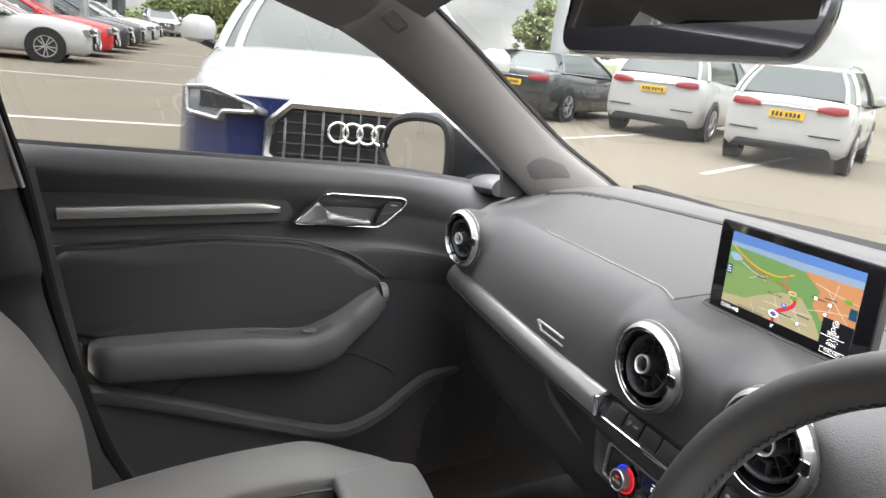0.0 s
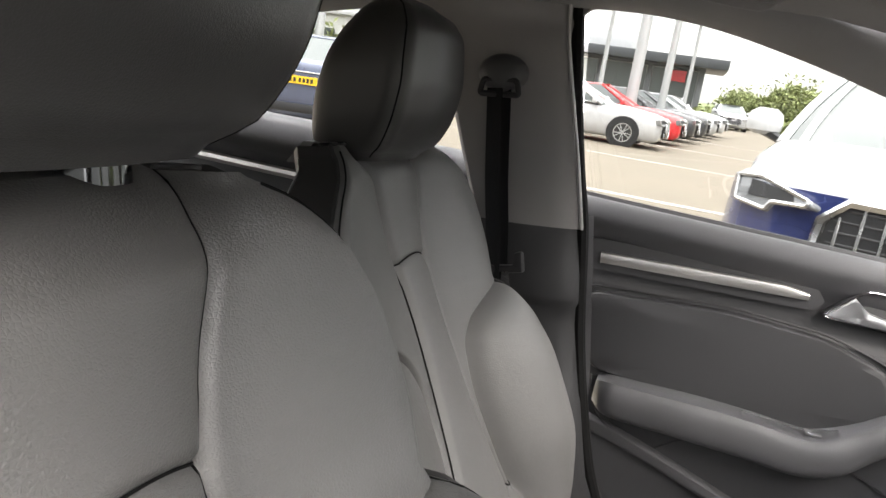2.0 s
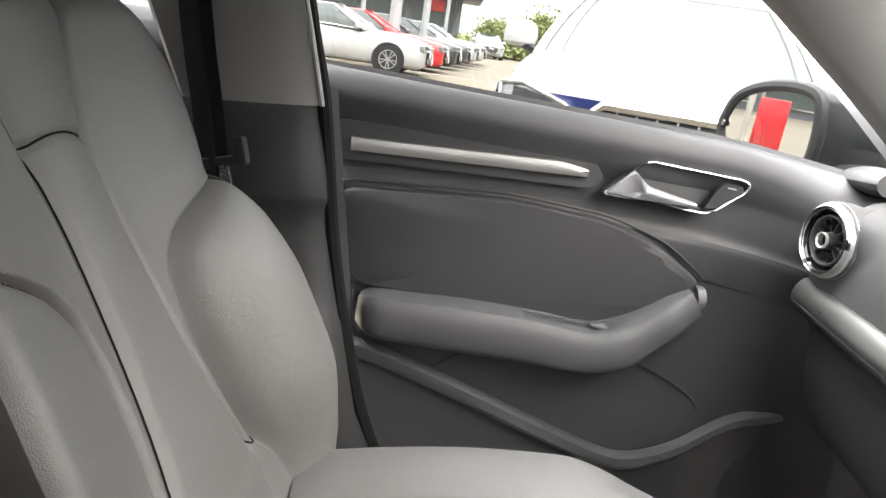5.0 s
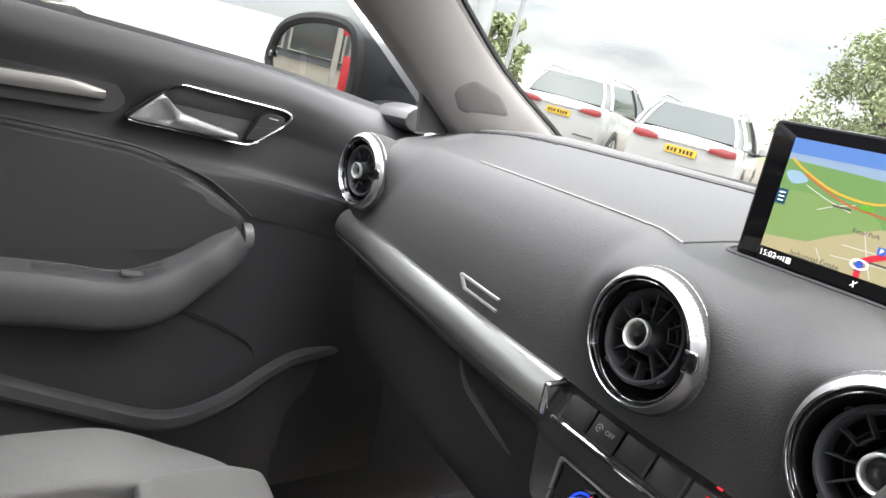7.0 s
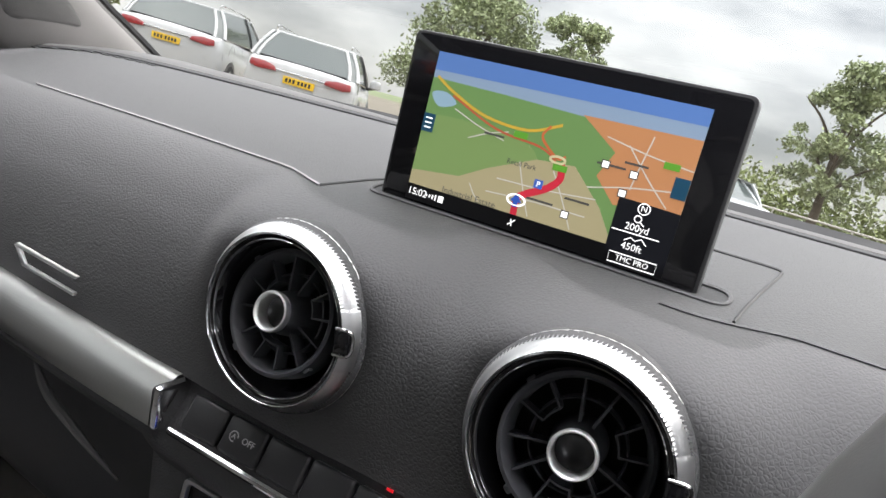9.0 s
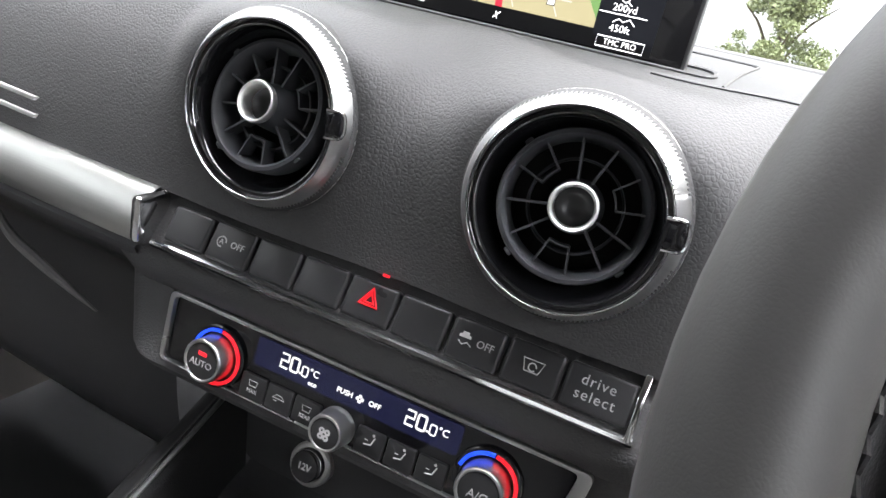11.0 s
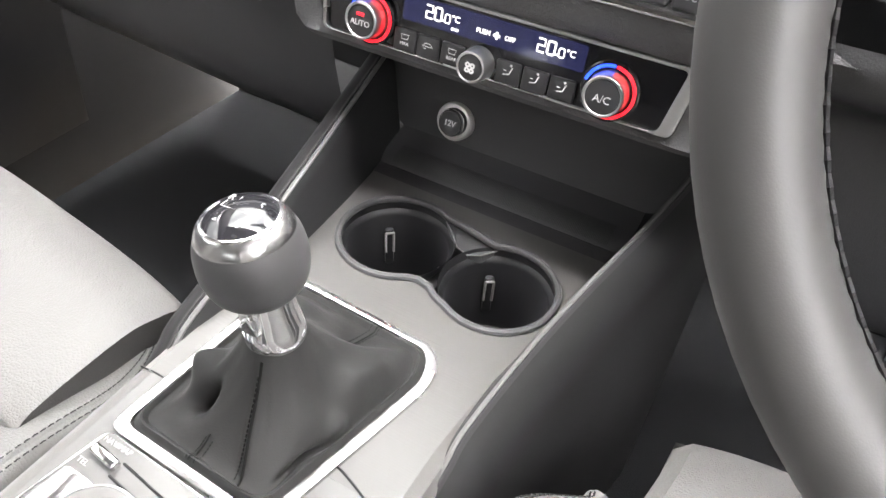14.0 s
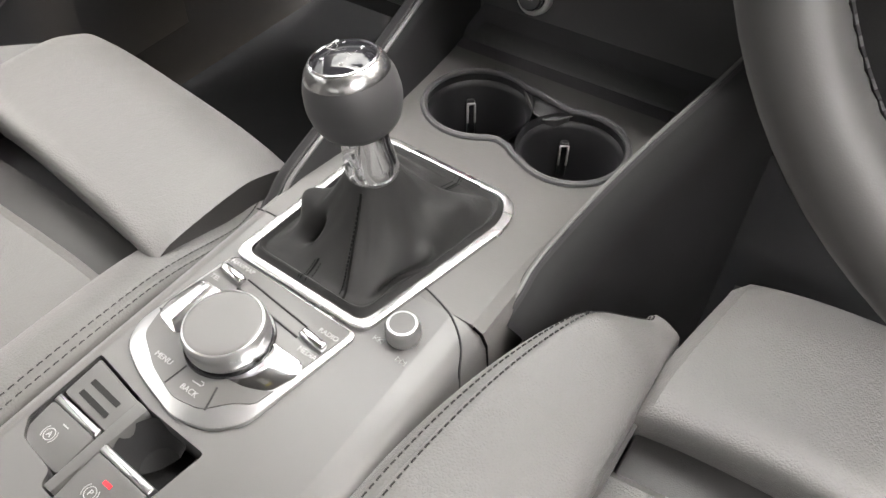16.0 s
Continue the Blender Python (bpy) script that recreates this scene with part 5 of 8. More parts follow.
# cup holders
CUPIN = material("cup_inside_black", (0.007, 0.007, 0.008), 0.45, mottle=0.05)
part("cup_rim", b_tube([V(x, y, ZC + 0.001) for x, y in well], 0.0030, 8, closed=True), HARD, con, "black moulded cup holder rim")
for cx, cy, r in CUPS:
    m = Matrix.Translation((cx, cy, ZC))
    cup = part("cup_holder", b_lathe([(r + 0.0028, -0.0004), (r + 0.0022, -0.002), (r + 0.0012, -0.0080), (r - 0.0012, -0.0095), (r - 0.0030, -0.0130), (r - 0.006, -0.075), (r - 0.009, -0.08), (0.0, -0.082)], m, 56), CUPIN, con, "deep black cup holder")
    for a in (133, 14, 250) if r > 0.044 else (122, 4, 242):
        d = m @ Matrix.Rotation(radians(a), 4, "Z")
        part("spring_tab", b_box((r - 0.0065, 0, -0.044), (0.006, 0.0080, 0.040), 0.0022, 2, d), CUPIN, cup)
        # pale grey paints the bright reflection on the silver tab edges
        part("tab_edge", b_tube(smooth_line([d @ V(r - 0.0098, dy, dz) for dy, dz in ((-0.0034, -0.048), (-0.0034, -0.029), (-0.0024, -0.0268), (0.0024, -0.0268), (0.0034, -0.029), (0.0034, -0.048))], 3), 0.0012, 6), PALE_EDGE, cup)
web = [(-0.019, 0.611), (-0.006, 0.5985), (0.0035, 0.5880), (0.0150, 0.5845), (0.0245, 0.5900), (0.033, 0.6025), (0.014, 0.607)]
part("web", b_plate(rounded(web, 0.004), 0.05, Matrix.Translation((0, 0, ZC - 0.0035)), 0.001), HARD, con, "flat grey web between the cups")
part("web_edge", b_tube([V(x, y, ZC - 0.0034) for x, y in web[:6]], 0.0007, 5), SATIN, con)
part("divider", b_plate(rounded([(-0.0035, 0.536), (0.0065, 0.536), (0.0140, 0.586), (0.0045, 0.588)], 0.002), 0.05, Matrix.Translation((0, 0, ZC - 0.012)), 0.001), CUPIN, con)
part("well_floor", b_box((0.003, 0.58, ZC - 0.086), (0.215, 0.12, 0.004)), VOID, con)

# tray below the climate panel
tray = []
for y, z in ((0.632, ZC + 0.001), (0.648, ZC + 0.001), (0.654, ZC + 0.006), (0.662, ZC + 0.008), (0.684, ZC + 0.010), (0.694, ZC + 0.014), (0.700, ZC + 0.03), (0.702, 0.64), (0.700, 0.692)):
    x0, x1 = (-0.150, 0.172) if z > ZC + 0.02 else (-0.114, 0.122)
    tray.append([V(x0 + (x1 - x0) * j / 12, y, z) for j in range(13)])
part("tray", b_grid(tray), HARD, con)
rb = [[V(-0.098 + 0.205 * j / 12, y, z + 0.0006) for j in range(13)] for y, z in ((0.6495, ZC + 0.003), (0.655, ZC + 0.0075), (0.6625, ZC + 0.0095), (0.669, ZC + 0.0102))]
part("ribbed_strip", b_grid(rb), RIBBED, con, "black ribbed rubber strip")
sk = part("power_socket", b_lathe([(0.0175, -0.004), (0.0175, 0.003), (0.016, 0.0048), (0.0135, 0.005), (0.0125, 0.003)], frame_at((-0.061, 0.697, 0.609), (1, 0, 0), (0, 0.3, 1)), 40), BRIGHT, con, "chrome-ringed power socket with cap")
pm = frame_at((-0.061, 0.697, 0.609), (1, 0, 0), (0, 0.3, 1))
part("plug", b_lathe([(0.0125, 0.002), (0.0118, 0.010), (0.0108, 0.012), (0.0, 0.0122)], pm, 32), HARD, sk)
part("plug_ring", b_lathe([(0.0121, 0.008), (0.0124, 0.010), (0.0114, 0.0118), (0.0105, 0.0116)], pm, 32), CHROME, sk)
part("lettering", b_text("12V", 0.0072, pm @ Matrix.Translation((0, 0, 0.0125)), bold=0.00012), ICON, sk)


SHOULDER = material("soft_black_console_skin", (0.013, 0.013, 0.0135), 0.60, spec=0.15, grain=0.10, grain_scale=1100)


# raised side walls of the console with their thin joint line
def con_side(sx, pts, low, lab):
    path = smooth_line(pts, 6)
    rows = []
    for i, p in enumerate(path):
        k = i / (len(path) - 1)
        rows.append([V(p.x - sx * 0.020, p.y, min(p.z - 0.03, ZC - 0.004)), V(p.x - sx * 0.012, p.y, p.z - 0.012), V(p.x - sx * 0.008, p.y, p.z - 0.003), V(p.x - sx * 0.003, p.y, p.z), V(p.x, p.y, p.z - 0.001)]
                    + [V(p.x + sx * ox, p.y + 0.15 * (ox - 0.006), p.z - oz) for ox, oz in ((0.005, 0.0025), (0.010, 0.006), (0.015, 0.0115), (0.0190, 0.0190), (0.0220, 0.029), (0.0240, 0.043), (0.0255, 0.065), (0.0270, 0.10))] + [V(p.x + sx * 0.028, p.y + 0.004, 0.36), V(p.x + sx * 0.028, p.y + 0.004, low)])
    part("inner_wall", b_grid([r[:5] for r in rows]), SIDEP, con)
    part("side_panel", b_grid([r[4:] for r in rows]), SHOULDER, con, lab)
    # lighter tube along the rounding paints its thin highlight
    part("edge_highlight", b_tube([r[2] * 0.5 + r[3] * 0.5 - V(0, 0, 0.0006) for r in rows], 0.0022, 6), SATIN, con, "grey line painting the highlight on the side panel's edge")
    part("edge_line", b_tube([r[3] + V(0, 0, 0.0002) for r in rows], 0.0009, 5), RUBBER, con)


con_side(1, [(0.094, 0.395, 0.556), (0.0965, 0.415, 0.570), (0.0985, 0.435, 0.584), (0.109, 0.49, 0.603), (0.121, 0.54, 0.618), (0.132, 0.58, 0.629), (0.143, 0.62, 0.639), (0.152, 0.66, 0.648), (0.158, 0.69, 0.655)], 0.24, "black console side panel")
con_side(-1, [(-0.112, 0.372, 0.556), (-0.113, 0.395, 0.570), (-0.114, 0.415, 0.582), (-0.115, 0.49, 0.606), (-0.118, 0.54, 0.622), (-0.121, 0.58, 0.634), (-0.125, 0.62, 0.645), (-0.130, 0.66, 0.655), (-0.134, 0.69, 0.662)], 0.24, "black console side panel")
body = [[V(0.095, y, ZC - 0.05), V(0.105, y, ZC - 0.12), V(0.112, y, 0.24)] for y in (-0.15, 0.1, 0.3, 0.40)]
part("lower_side", b_grid(body), SIDEP, con)
body = [[V(-0.118, y, ZC - 0.05), V(-0.12, y, ZC - 0.12), V(-0.125, y, 0.24)] for y in (-0.15, 0.1, 0.3, 0.40)]
part("lower_side", b_grid(body), SIDEP, con)

# ---- gear lever ----
gear = thing("gear_lever", (-0.02, 0.405, ZC), "manual gear lever with leather boot and chrome collar", "gear lever")
go = [(-0.0915, 0.3285), (0.0285, 0.325), (0.0565, 0.452), (0.0545, 0.470), (0.042, 0.485), (-0.071, 0.4895), (-0.083, 0.479)]
gi = [(-0.0835, 0.3355), (0.0225, 0.3325), (0.0490, 0.455), (0.0455, 0.470), (0.038, 0.4795), (-0.068, 0.4835), (-0.0765, 0.476)]
gm = Matrix.Translation((0, 0, ZC + 0.0035))
part("frame", b_plate(rounded(go, 0.010), 0.006, gm, 0.0012, holes=(rounded(gi, 0.008),)), SILVER, gear, "polished silver frame")
part("boot_base", b_plate(rounded([(x * 0.995 - 0.0001, y) for x, y in gi], 0.008), 0.004, Matrix.Translation((0, 0, ZC + 0.0008))), BOOT_L, gear)
base = rounded(gi, 0.012, 9)
corner = [Vector((p.x, p.y)) for p in base]
base = []
for a, b in zip(corner, corner[1:] + corner[:1]):
    n_ = max(1, round((b - a).length / 0.0022))
    base += [V(*(a.lerp(b, i / n_)), ZC + 0.002) for i in range(n_)]
nb = len(base)
top_c, top_r = V(-0.0175, 0.402, ZC + 0.064), 0.0165
rings = []


def near(a, a0, w):
    return math.exp(-(math.atan2(math.sin(a - a0), math.cos(a - a0)) / w) ** 2)


# ridges and tucks of the leather: angle, spread, place up the boot, spread of that, lift, push outwards
FOLDS = [(-155, 0.22, 0.52, 0.15, 0.013, 0.010), (-128, 0.12, 0.50, 0.13, -0.016, -0.014), (-100, 0.30, 0.46, 0.24, 0.003, 0.0), (-72, 0.10, 0.50, 0.40, 0.0035, 0.003), (28, 0.42, 0.38, 0.24, 0.012, 0.006),
         (-30, 0.34, 0.40, 0.26, 0.006, 0.004), (-40, 0.26, 0.13, 0.07, -0.008, -0.016), (-8, 0.16, 0.24, 0.12, 0.005, 0.006), (-76, 0.24, 0.085, 0.055, 0.006, 0.004), (120, 0.45, 0.40, 0.22, 0.010, 0.004), (75, 0.22, 0.36, 0.20, -0.006, -0.005)]
for k in range(61):
    s = k / 60
    ring = []
    for j, p in enumerate(base):
        a = math.atan2(p.y - 0.402, p.x + 0.018)
        tp = top_c + V(math.cos(a), math.sin(a), 0) * top_r
        q = p.lerp(tp, s ** 0.92)
        q.z = ZC + 0.0015 + 0.0625 * (0.16 * s + 0.84 * s ** 1.9) + 0.0045 * math.sin(math.pi * min(1.0, s / 0.11)) ** 2
        loose = math.sin(math.pi * min(1.0, s * 1.02)) ** 0.7 if s < 0.97 else 0.0
        up, out_ = 0.0004 * math.sin(7 * a + 9 * s) + 0.0003 * math.sin(17 * a - 11 * s), 0.0
        for deg, w, s0, ws_, lift_, push in FOLDS:
            g_ = near(a, radians(deg), w) * math.exp(-((s - s0) / ws_) ** 2)
            up += lift_ * g_
            out_ += push * g_
        q += V(math.cos(a) * out_, math.sin(a) * out_, up) * loose
        q.z = max(q.z, ZC + 0.0012)
        ring.append(q)
    rings.append(ring)
part("boot", b_loft(rings, caps=False), BOOT_L, gear, "creased black leather gear boot")


def boot_line(deg, side, k0, k1):
    a0 = radians(deg)
    j0 = min(range(nb), key=lambda j: -near(math.atan2(base[j].y - 0.402, base[j].x + 0.018), a0, 0.5))
    mid = V(-0.018, 0.402, ZC - 0.02)
    return [rings[k][(j0 + side) % nb] + (rings[k][(j0 + side) % nb] - mid).normalized() * 0.0005 for k in range(k0, k1)]


part("boot_seam", b_tube(boot_line(-72, 0, 6, 57), 0.0009, 5), SEAM, gear)
for deg, side, k0, k1 in ((-72, -2, 8, 54), (-104, -1, 2, 20), (-104, 2, 2, 20), (74, -1, 2, 34), (74, 2, 2, 34)):
    ln_ = boot_line(deg, side, k0, k1)
    for k in range(0, len(ln_) - 2, 2):
        part("stitch", b_tube([ln_[k], ln_[k].lerp(ln_[k + 1], 1.2)], 0.0005, 4), SEAM, gear)
part("boot_seam", b_tube(boot_line(74, 0, 2, 34), 0.0006, 5), SEAM, gear)
part("boot_seam", b_tube(boot_line(-104, 0, 2, 20), 0.0006, 5), SEAM, gear)
km = frame_at((-0.0175, 0.402, ZC + 0.064), (1, 0, 0.13), (0, 1, 0.02))
part("collar", b_lathe([(0.0160, -0.007), (0.0176, -0.005), (0.0180, -0.001), (0.0172, 0.006), (0.0156, 0.018), (0.0160, 0.034)], km, 40), CHROME, gear, "polished chrome collar")
part("collar_clip", b_plate(rounded([(-0.007, -0.012), (0.007, -0.012), (0.007, 0.012), (-0.007, 0.012)], 0.004), 0.003, frame_at((-0.0195, 0.3855, ZC + 0.086), (1, 0, 0), (0, 0.1, 1)), 0.001), CHROME, gear)
BALL = material("matt_knob_grey", (0.032, 0.032, 0.033), 0.5, grain=0.05, grain_scale=1200)
part("ball", b_lathe([(p.x, p.y) for p in smooth_line([(0.013, 0.029), (0.0190, 0.0305), (0.0262, 0.038), (0.0296, 0.050), (0.0293, 0.060), (0.0281, 0.0662), (0.0262, 0.0710)], 5)], km, 56), BALL, gear, "matt dark grey gear knob")
part("cap_ring", b_lathe([(p.x, p.y) for p in smooth_line([(0.0262, 0.0710), (0.0258, 0.0726), (0.0244, 0.0754), (0.0224, 0.0781), (0.0208, 0.0792), (0.0200, 0.0786)], 3)], km, 64), SILVER, gear, "wide chrome cap ring")
part("cap_rim", b_lathe([(0.0212, 0.0786), (0.0208, 0.0800), (0.0198, 0.0802), (0.0194, 0.0790)], km, 64), CHROME, gear)
cap = part("cap", b_lathe([(0.0198, 0.0792), (0.0165, 0.0812), (0.0110, 0.0827), (0.0055, 0.0834), (0.0, 0.0836)], km, 48), GLOSS, gear, "gloss black shift pattern cap")
tm = km @ Matrix.Translation((0, 0, 0.0832))
gx = (-0.0072, 0.0, 0.0072)
lines = [b_tube([tm @ V(x, -0.005, -0.0004), tm @ V(x, 0.005, -0.0004)], 0.00035, 4) for x in gx] + [b_tube([tm @ V(gx[0] - 0.005, 0, 0), tm @ V(gx[2], 0, 0)], 0.00035, 4), b_tube([tm @ V(gx[0] - 0.005, 0, 0), tm @ V(gx[0] - 0.005, 0.005, -0.0004)], 0.00035, 4)]
lines += [b_text(c, 0.0062, tm @ Matrix.Translation((x, y, -0.0007))) for c, x, y in (("1", gx[0], 0.0085), ("3", gx[1], 0.0085), ("5", gx[2], 0.0085), ("2", gx[0], -0.0085), ("4", gx[1], -0.0085), ("6", gx[2], -0.0085), ("R", gx[0] - 0.005, 0.0085))]
part("shift_pattern", joined(*lines), ICON, cap, "white printed shift pattern")

# ---- media controller ----
mmi = thing("media_controller", (-0.035, 0.27, ZC), "silver-framed media controller with a knurled dial", "controller")
zo = ZC + 0.003
outl = [(-0.0885, 0.3275), (-0.0985, 0.252), (-0.090, 0.2355), (-0.066, 0.2255), (-0.027, 0.2172), (-0.002, 0.2235), (0.0125, 0.238), (0.0275, 0.3235)]
part("frame", b_plate(rounded(outl, 0.008, 5), 0.005, Matrix.Translation((0, 0, zo)), 0.0012), SILVER, mmi, "polished silver surround")
inl = [(-0.0850, 0.3265), (-0.0945, 0.272), (-0.0870, 0.2475), (-0.062, 0.2335), (-0.036, 0.2262), (-0.016, 0.2295), (-0.003, 0.2435), (0.0085, 0.250), (0.0235, 0.3215)]
part("button_field", b_plate(rounded(inl, 0.005, 5), 0.004, Matrix.Translation((0, 0, zo + 0.001)), 0.0008), SATIN, mmi)
padl = [(-0.0885, 0.299), (-0.093, 0.272), (-0.0905, 0.262), (-0.068, 0.257), (-0.060, 0.275), (-0.064, 0.2985)]
padr = [(-0.030, 0.2505), (-0.004, 0.2545), (0.0105, 0.2605), (0.0170, 0.279), (0.014, 0.287), (-0.016, 0.288)]
for pd in (padl, padr):
    part("touch_pad", b_plate(rounded(pd, 0.005), 0.003, Matrix.Translation((0, 0, zo + 0.0022)), 0.001), CHROME, mmi, "polished silver side button")
dmx = Matrix.Translation((-0.0370, 0.2745, zo)) @ Matrix.Scale(1.06, 4)
dial = part("dial", b_lathe([(0.0245, 0.0), (0.0250, 0.004), (0.0248, 0.0140), (0.0244, 0.0168), (0.0238, 0.0182), (0.0228, 0.0185)], dmx, 72), KNURL, mmi, "knurled silver rotary dial")
part("grip", b_knurled([(0.0254, 0.0045), (0.0256, 0.0090), (0.0251, 0.0135)], dmx, 96, 0.0009, 3, True), KNURL, dial, "finely knurled grip band")
part("dial_top", b_lathe([(0.0230, 0.0181), (0.0222, 0.0188), (0.0205, 0.0189), (0.01, 0.0184), (0.0, 0.0182)], dmx, 56), SATIN, dial)
part("dial_ring", b_lathe([(0.0275, 0.0012), (0.0270, 0.003), (0.0248, 0.003)], dmx, 48), GLOSS, dial)
for (x, y) in ((-0.0730, 0.3125), (0.0080, 0.3025)):
    part("toggle", b_box((0, 0, 0.0030), (0.021, 0.0070, 0.006), 0.002, 3, Matrix.Translation((x, y, zo)) @ Matrix.Rotation(-0.10, 4, "Z")), CHROME, mmi, "silver toggle switch")
part("toggle_track", b_tube([V(-0.062, 0.3155, zo + 0.0013), V(-0.003, 0.3085, zo + 0.0013)], 0.0008, 4), RUBBER, mmi)
part("toggle_track", b_tube([V(-0.063, 0.3060, zo + 0.0013), V(-0.003, 0.2990, zo + 0.0013)], 0.0008, 4), RUBBER, mmi)
for x0, y0, x1, y1 in ((-0.047, 0.2300, -0.045, 0.2455), (-0.013, 0.2310, -0.018, 0.2455), (-0.093, 0.266, -0.072, 0.262)):
    part("joint", b_tube([V(x0, y0, zo + 0.0013), V(x1, y1, zo + 0.0013)], 0.0007, 4), RUBBER, mmi)


def con_text(body, x, y, size, turn=8, z=None):
    return b_text(body, size, Matrix.Translation((x, y, zo + 0.0014 if z is None else z)) @ Matrix.Rotation(radians(turn), 4, "Z"))


for word, x, y, h in (("NAV/MAP", -0.0735, 0.3215, 0.0050), ("TEL", -0.0825, 0.3045, 0.0050), ("RADIO", 0.0125, 0.3115, 0.0050), ("MEDIA", 0.0105, 0.2935, 0.0050), ("MENU", -0.0610, 0.2415, 0.0052), ("BACK", -0.0305, 0.2345, 0.0052)):
    part("lettering", con_text(word, x, y, h, 0), ICON, mmi, "white printed lettering")
part("back_arrow", b_tube([V(-0.034, 0.2405, zo + 0.0014), V(-0.027, 0.2405, zo + 0.0014), V(-0.0258, 0.2418, zo + 0.0014), V(-0.027, 0.2432, zo + 0.0014), V(-0.029, 0.2432, zo + 0.0014)], 0.00035, 4), ICON, mmi)


vol = thing("volume_knob", (0.0545, 0.335, ZC), "small knurled silver volume knob on the console", "knob")
vmx = Matrix.Translation((0.0500, 0.3400, ZC)) @ Matrix.Scale(0.94, 4)
part("grip", b_lathe([(0.0115, -0.001), (0.0117, 0.008), (0.0112, 0.0125), (0.0102, 0.0142), (0.0088, 0.0144)], vmx, 64), KNURL, vol)
part("grip", b_knurled([(0.0121, 0.0015), (0.0122, 0.0060), (0.0117, 0.0110)], vmx, 56, 0.0008, 3, True), KNURL, vol, "knurled grip band")
part("cap", b_lathe([(0.009, 0.0142), (0.004, 0.014), (0.0, 0.0139)], vmx, 32), SATIN, vol)
tri_ = [(-0.0016, -0.0018), (0.0016, 0), (-0.0016, 0.0018)]
for x, y, s in ((0.0390, 0.3285, -1), (0.0600, 0.3235, 1)):
    for k in (-0.0016, 0.0016):
        q = [(x + k + s * a, y + b) for a, b in tri_]
        part("skip_mark", b_tube([V(a, b, ZC + 0.0003) for a, b in q], 0.0003, 4, closed=True), ICON, vol)
    part("skip_mark", b_tube([V(x + s * 0.0036, y - 0.0018, ZC + 0.0003), V(x + s * 0.0036, y + 0.0018, ZC + 0.0003)], 0.0003, 4), ICON, vol)

# ---- parking brake switches ----
epb = thing("parking_brake_switch", (-0.05, 0.19, ZC), "electric parking brake switches in a console recess", "switch")
BRAKE = material("brake_switch_grey", (0.085, 0.084, 0.083), 0.4, grain=0.1, grain_scale=1500)
cov = part("vented_cover", b_plate(rounded([(-0.0980, 0.2205), (-0.0525, 0.2135), (-0.0540, 0.1900), (-0.0970, 0.1930)], 0.002), 0.010, Matrix.Translation((0, 0, ZC - 0.0015)), 0.0010), BRAKE, epb, "satin grey vented cover")
for k in (0, 1):
    y = 0.1985 + 0.0085 * k
    # flat black plate painting the shade of an opening
    part("slot", b_plate(rounded([(-0.0885, y + 0.0022), (-0.0615, y), (-0.0615, y - 0.0036), (-0.0885, y - 0.0016)], 0.0006), 0.0006, Matrix.Translation((0, 0, ZC - 0.0011))), VOID, cov)
part("bridge", b_plate(rounded([(-0.0535, 0.2140), (-0.0440, 0.2130), (-0.0485, 0.1500), (-0.0555, 0.1500)], 0.001), 0.020, Matrix.Translation((0, 0, ZC - 0.0002)), 0.0008), BRAKE, epb)
part("pocket_curve", b_lathe([(0.0200, -0.003), (0.0185, -0.016), (0.012, -0.026), (0.0, -0.029)], Matrix.Translation((-0.026, 0.1965, ZC)), 24, 180, 60), SIDEP, epb, "curved dark finger pocket")
for x0, x1, y1, y0, nm in ((-0.0975, -0.0565, 0.1905, 0.1590, "A"), (-0.0480, -0.0030, 0.1850, 0.1470, "P")):
    tilt = Matrix.Translation((0, y0, ZC - 0.0030)) @ Matrix.Rotation(radians(3.0), 4, "X") @ Matrix.Translation((0, -y0, 0))
    lev = part("lever_switch", b_plate(rounded([(x0 + 0.001, y0 + (0.008 if nm == "A" else 0.0)), (x0 + 0.010, y0), (x1, y0 - 0.001), (x1, y1 - 0.0065), (x0, y1 - 0.0048)], 0.003), 0.010, tilt, 0.0010), BRAKE, epb)
    part("edge", b_plate(rounded([(x0, y1 - 0.0045), (x1, y1 - 0.0062), (x1, y1 - 0.0012), (x0, y1 + 0.0005)], 0.0008), 0.011, tilt @ Matrix.Translation((0, 0, 0.0008)), 0.0014, 3), SILVER, lev, "silver switch edge")
    tm_ = tilt @ Matrix.Translation((x0 + 0.017, (y0 + y1) / 2 - 0.004, 0.0003)) @ Matrix.Rotation(radians(-2), 4, "Z")
    ringp = [(0.0036 * math.cos(i * math.tau / 18), 0.0036 * math.sin(i * math.tau / 18)) for i in range(18)]
    part("symbol", b_text(nm, 0.0050, tm_), ICON, lev)
    part("symbol_ring", b_tube([tm_ @ V(x, y, 0) for x, y in ringp], 0.0003, 4, closed=True), ICON, lev)
    for a0 in (0, 180):
        part("symbol_arc", b_tube([tm_ @ V(0.0052 * math.cos(radians(a0 + q)), 0.0052 * math.sin(radians(a0 + q)), 0) for q in (-45, -22, 0, 22, 45)], 0.0003, 4), ICON, lev)
    part("lamp", b_box((0, 0.0085, 0), (0.0062 if nm == "P" else 0.0050, 0.0024 if nm == "P" else 0.0009, 0.0004), m=tm_ @ Matrix.Translation((0.004, 0, 0))), LIT_R if nm == "P" else ICON, lev)


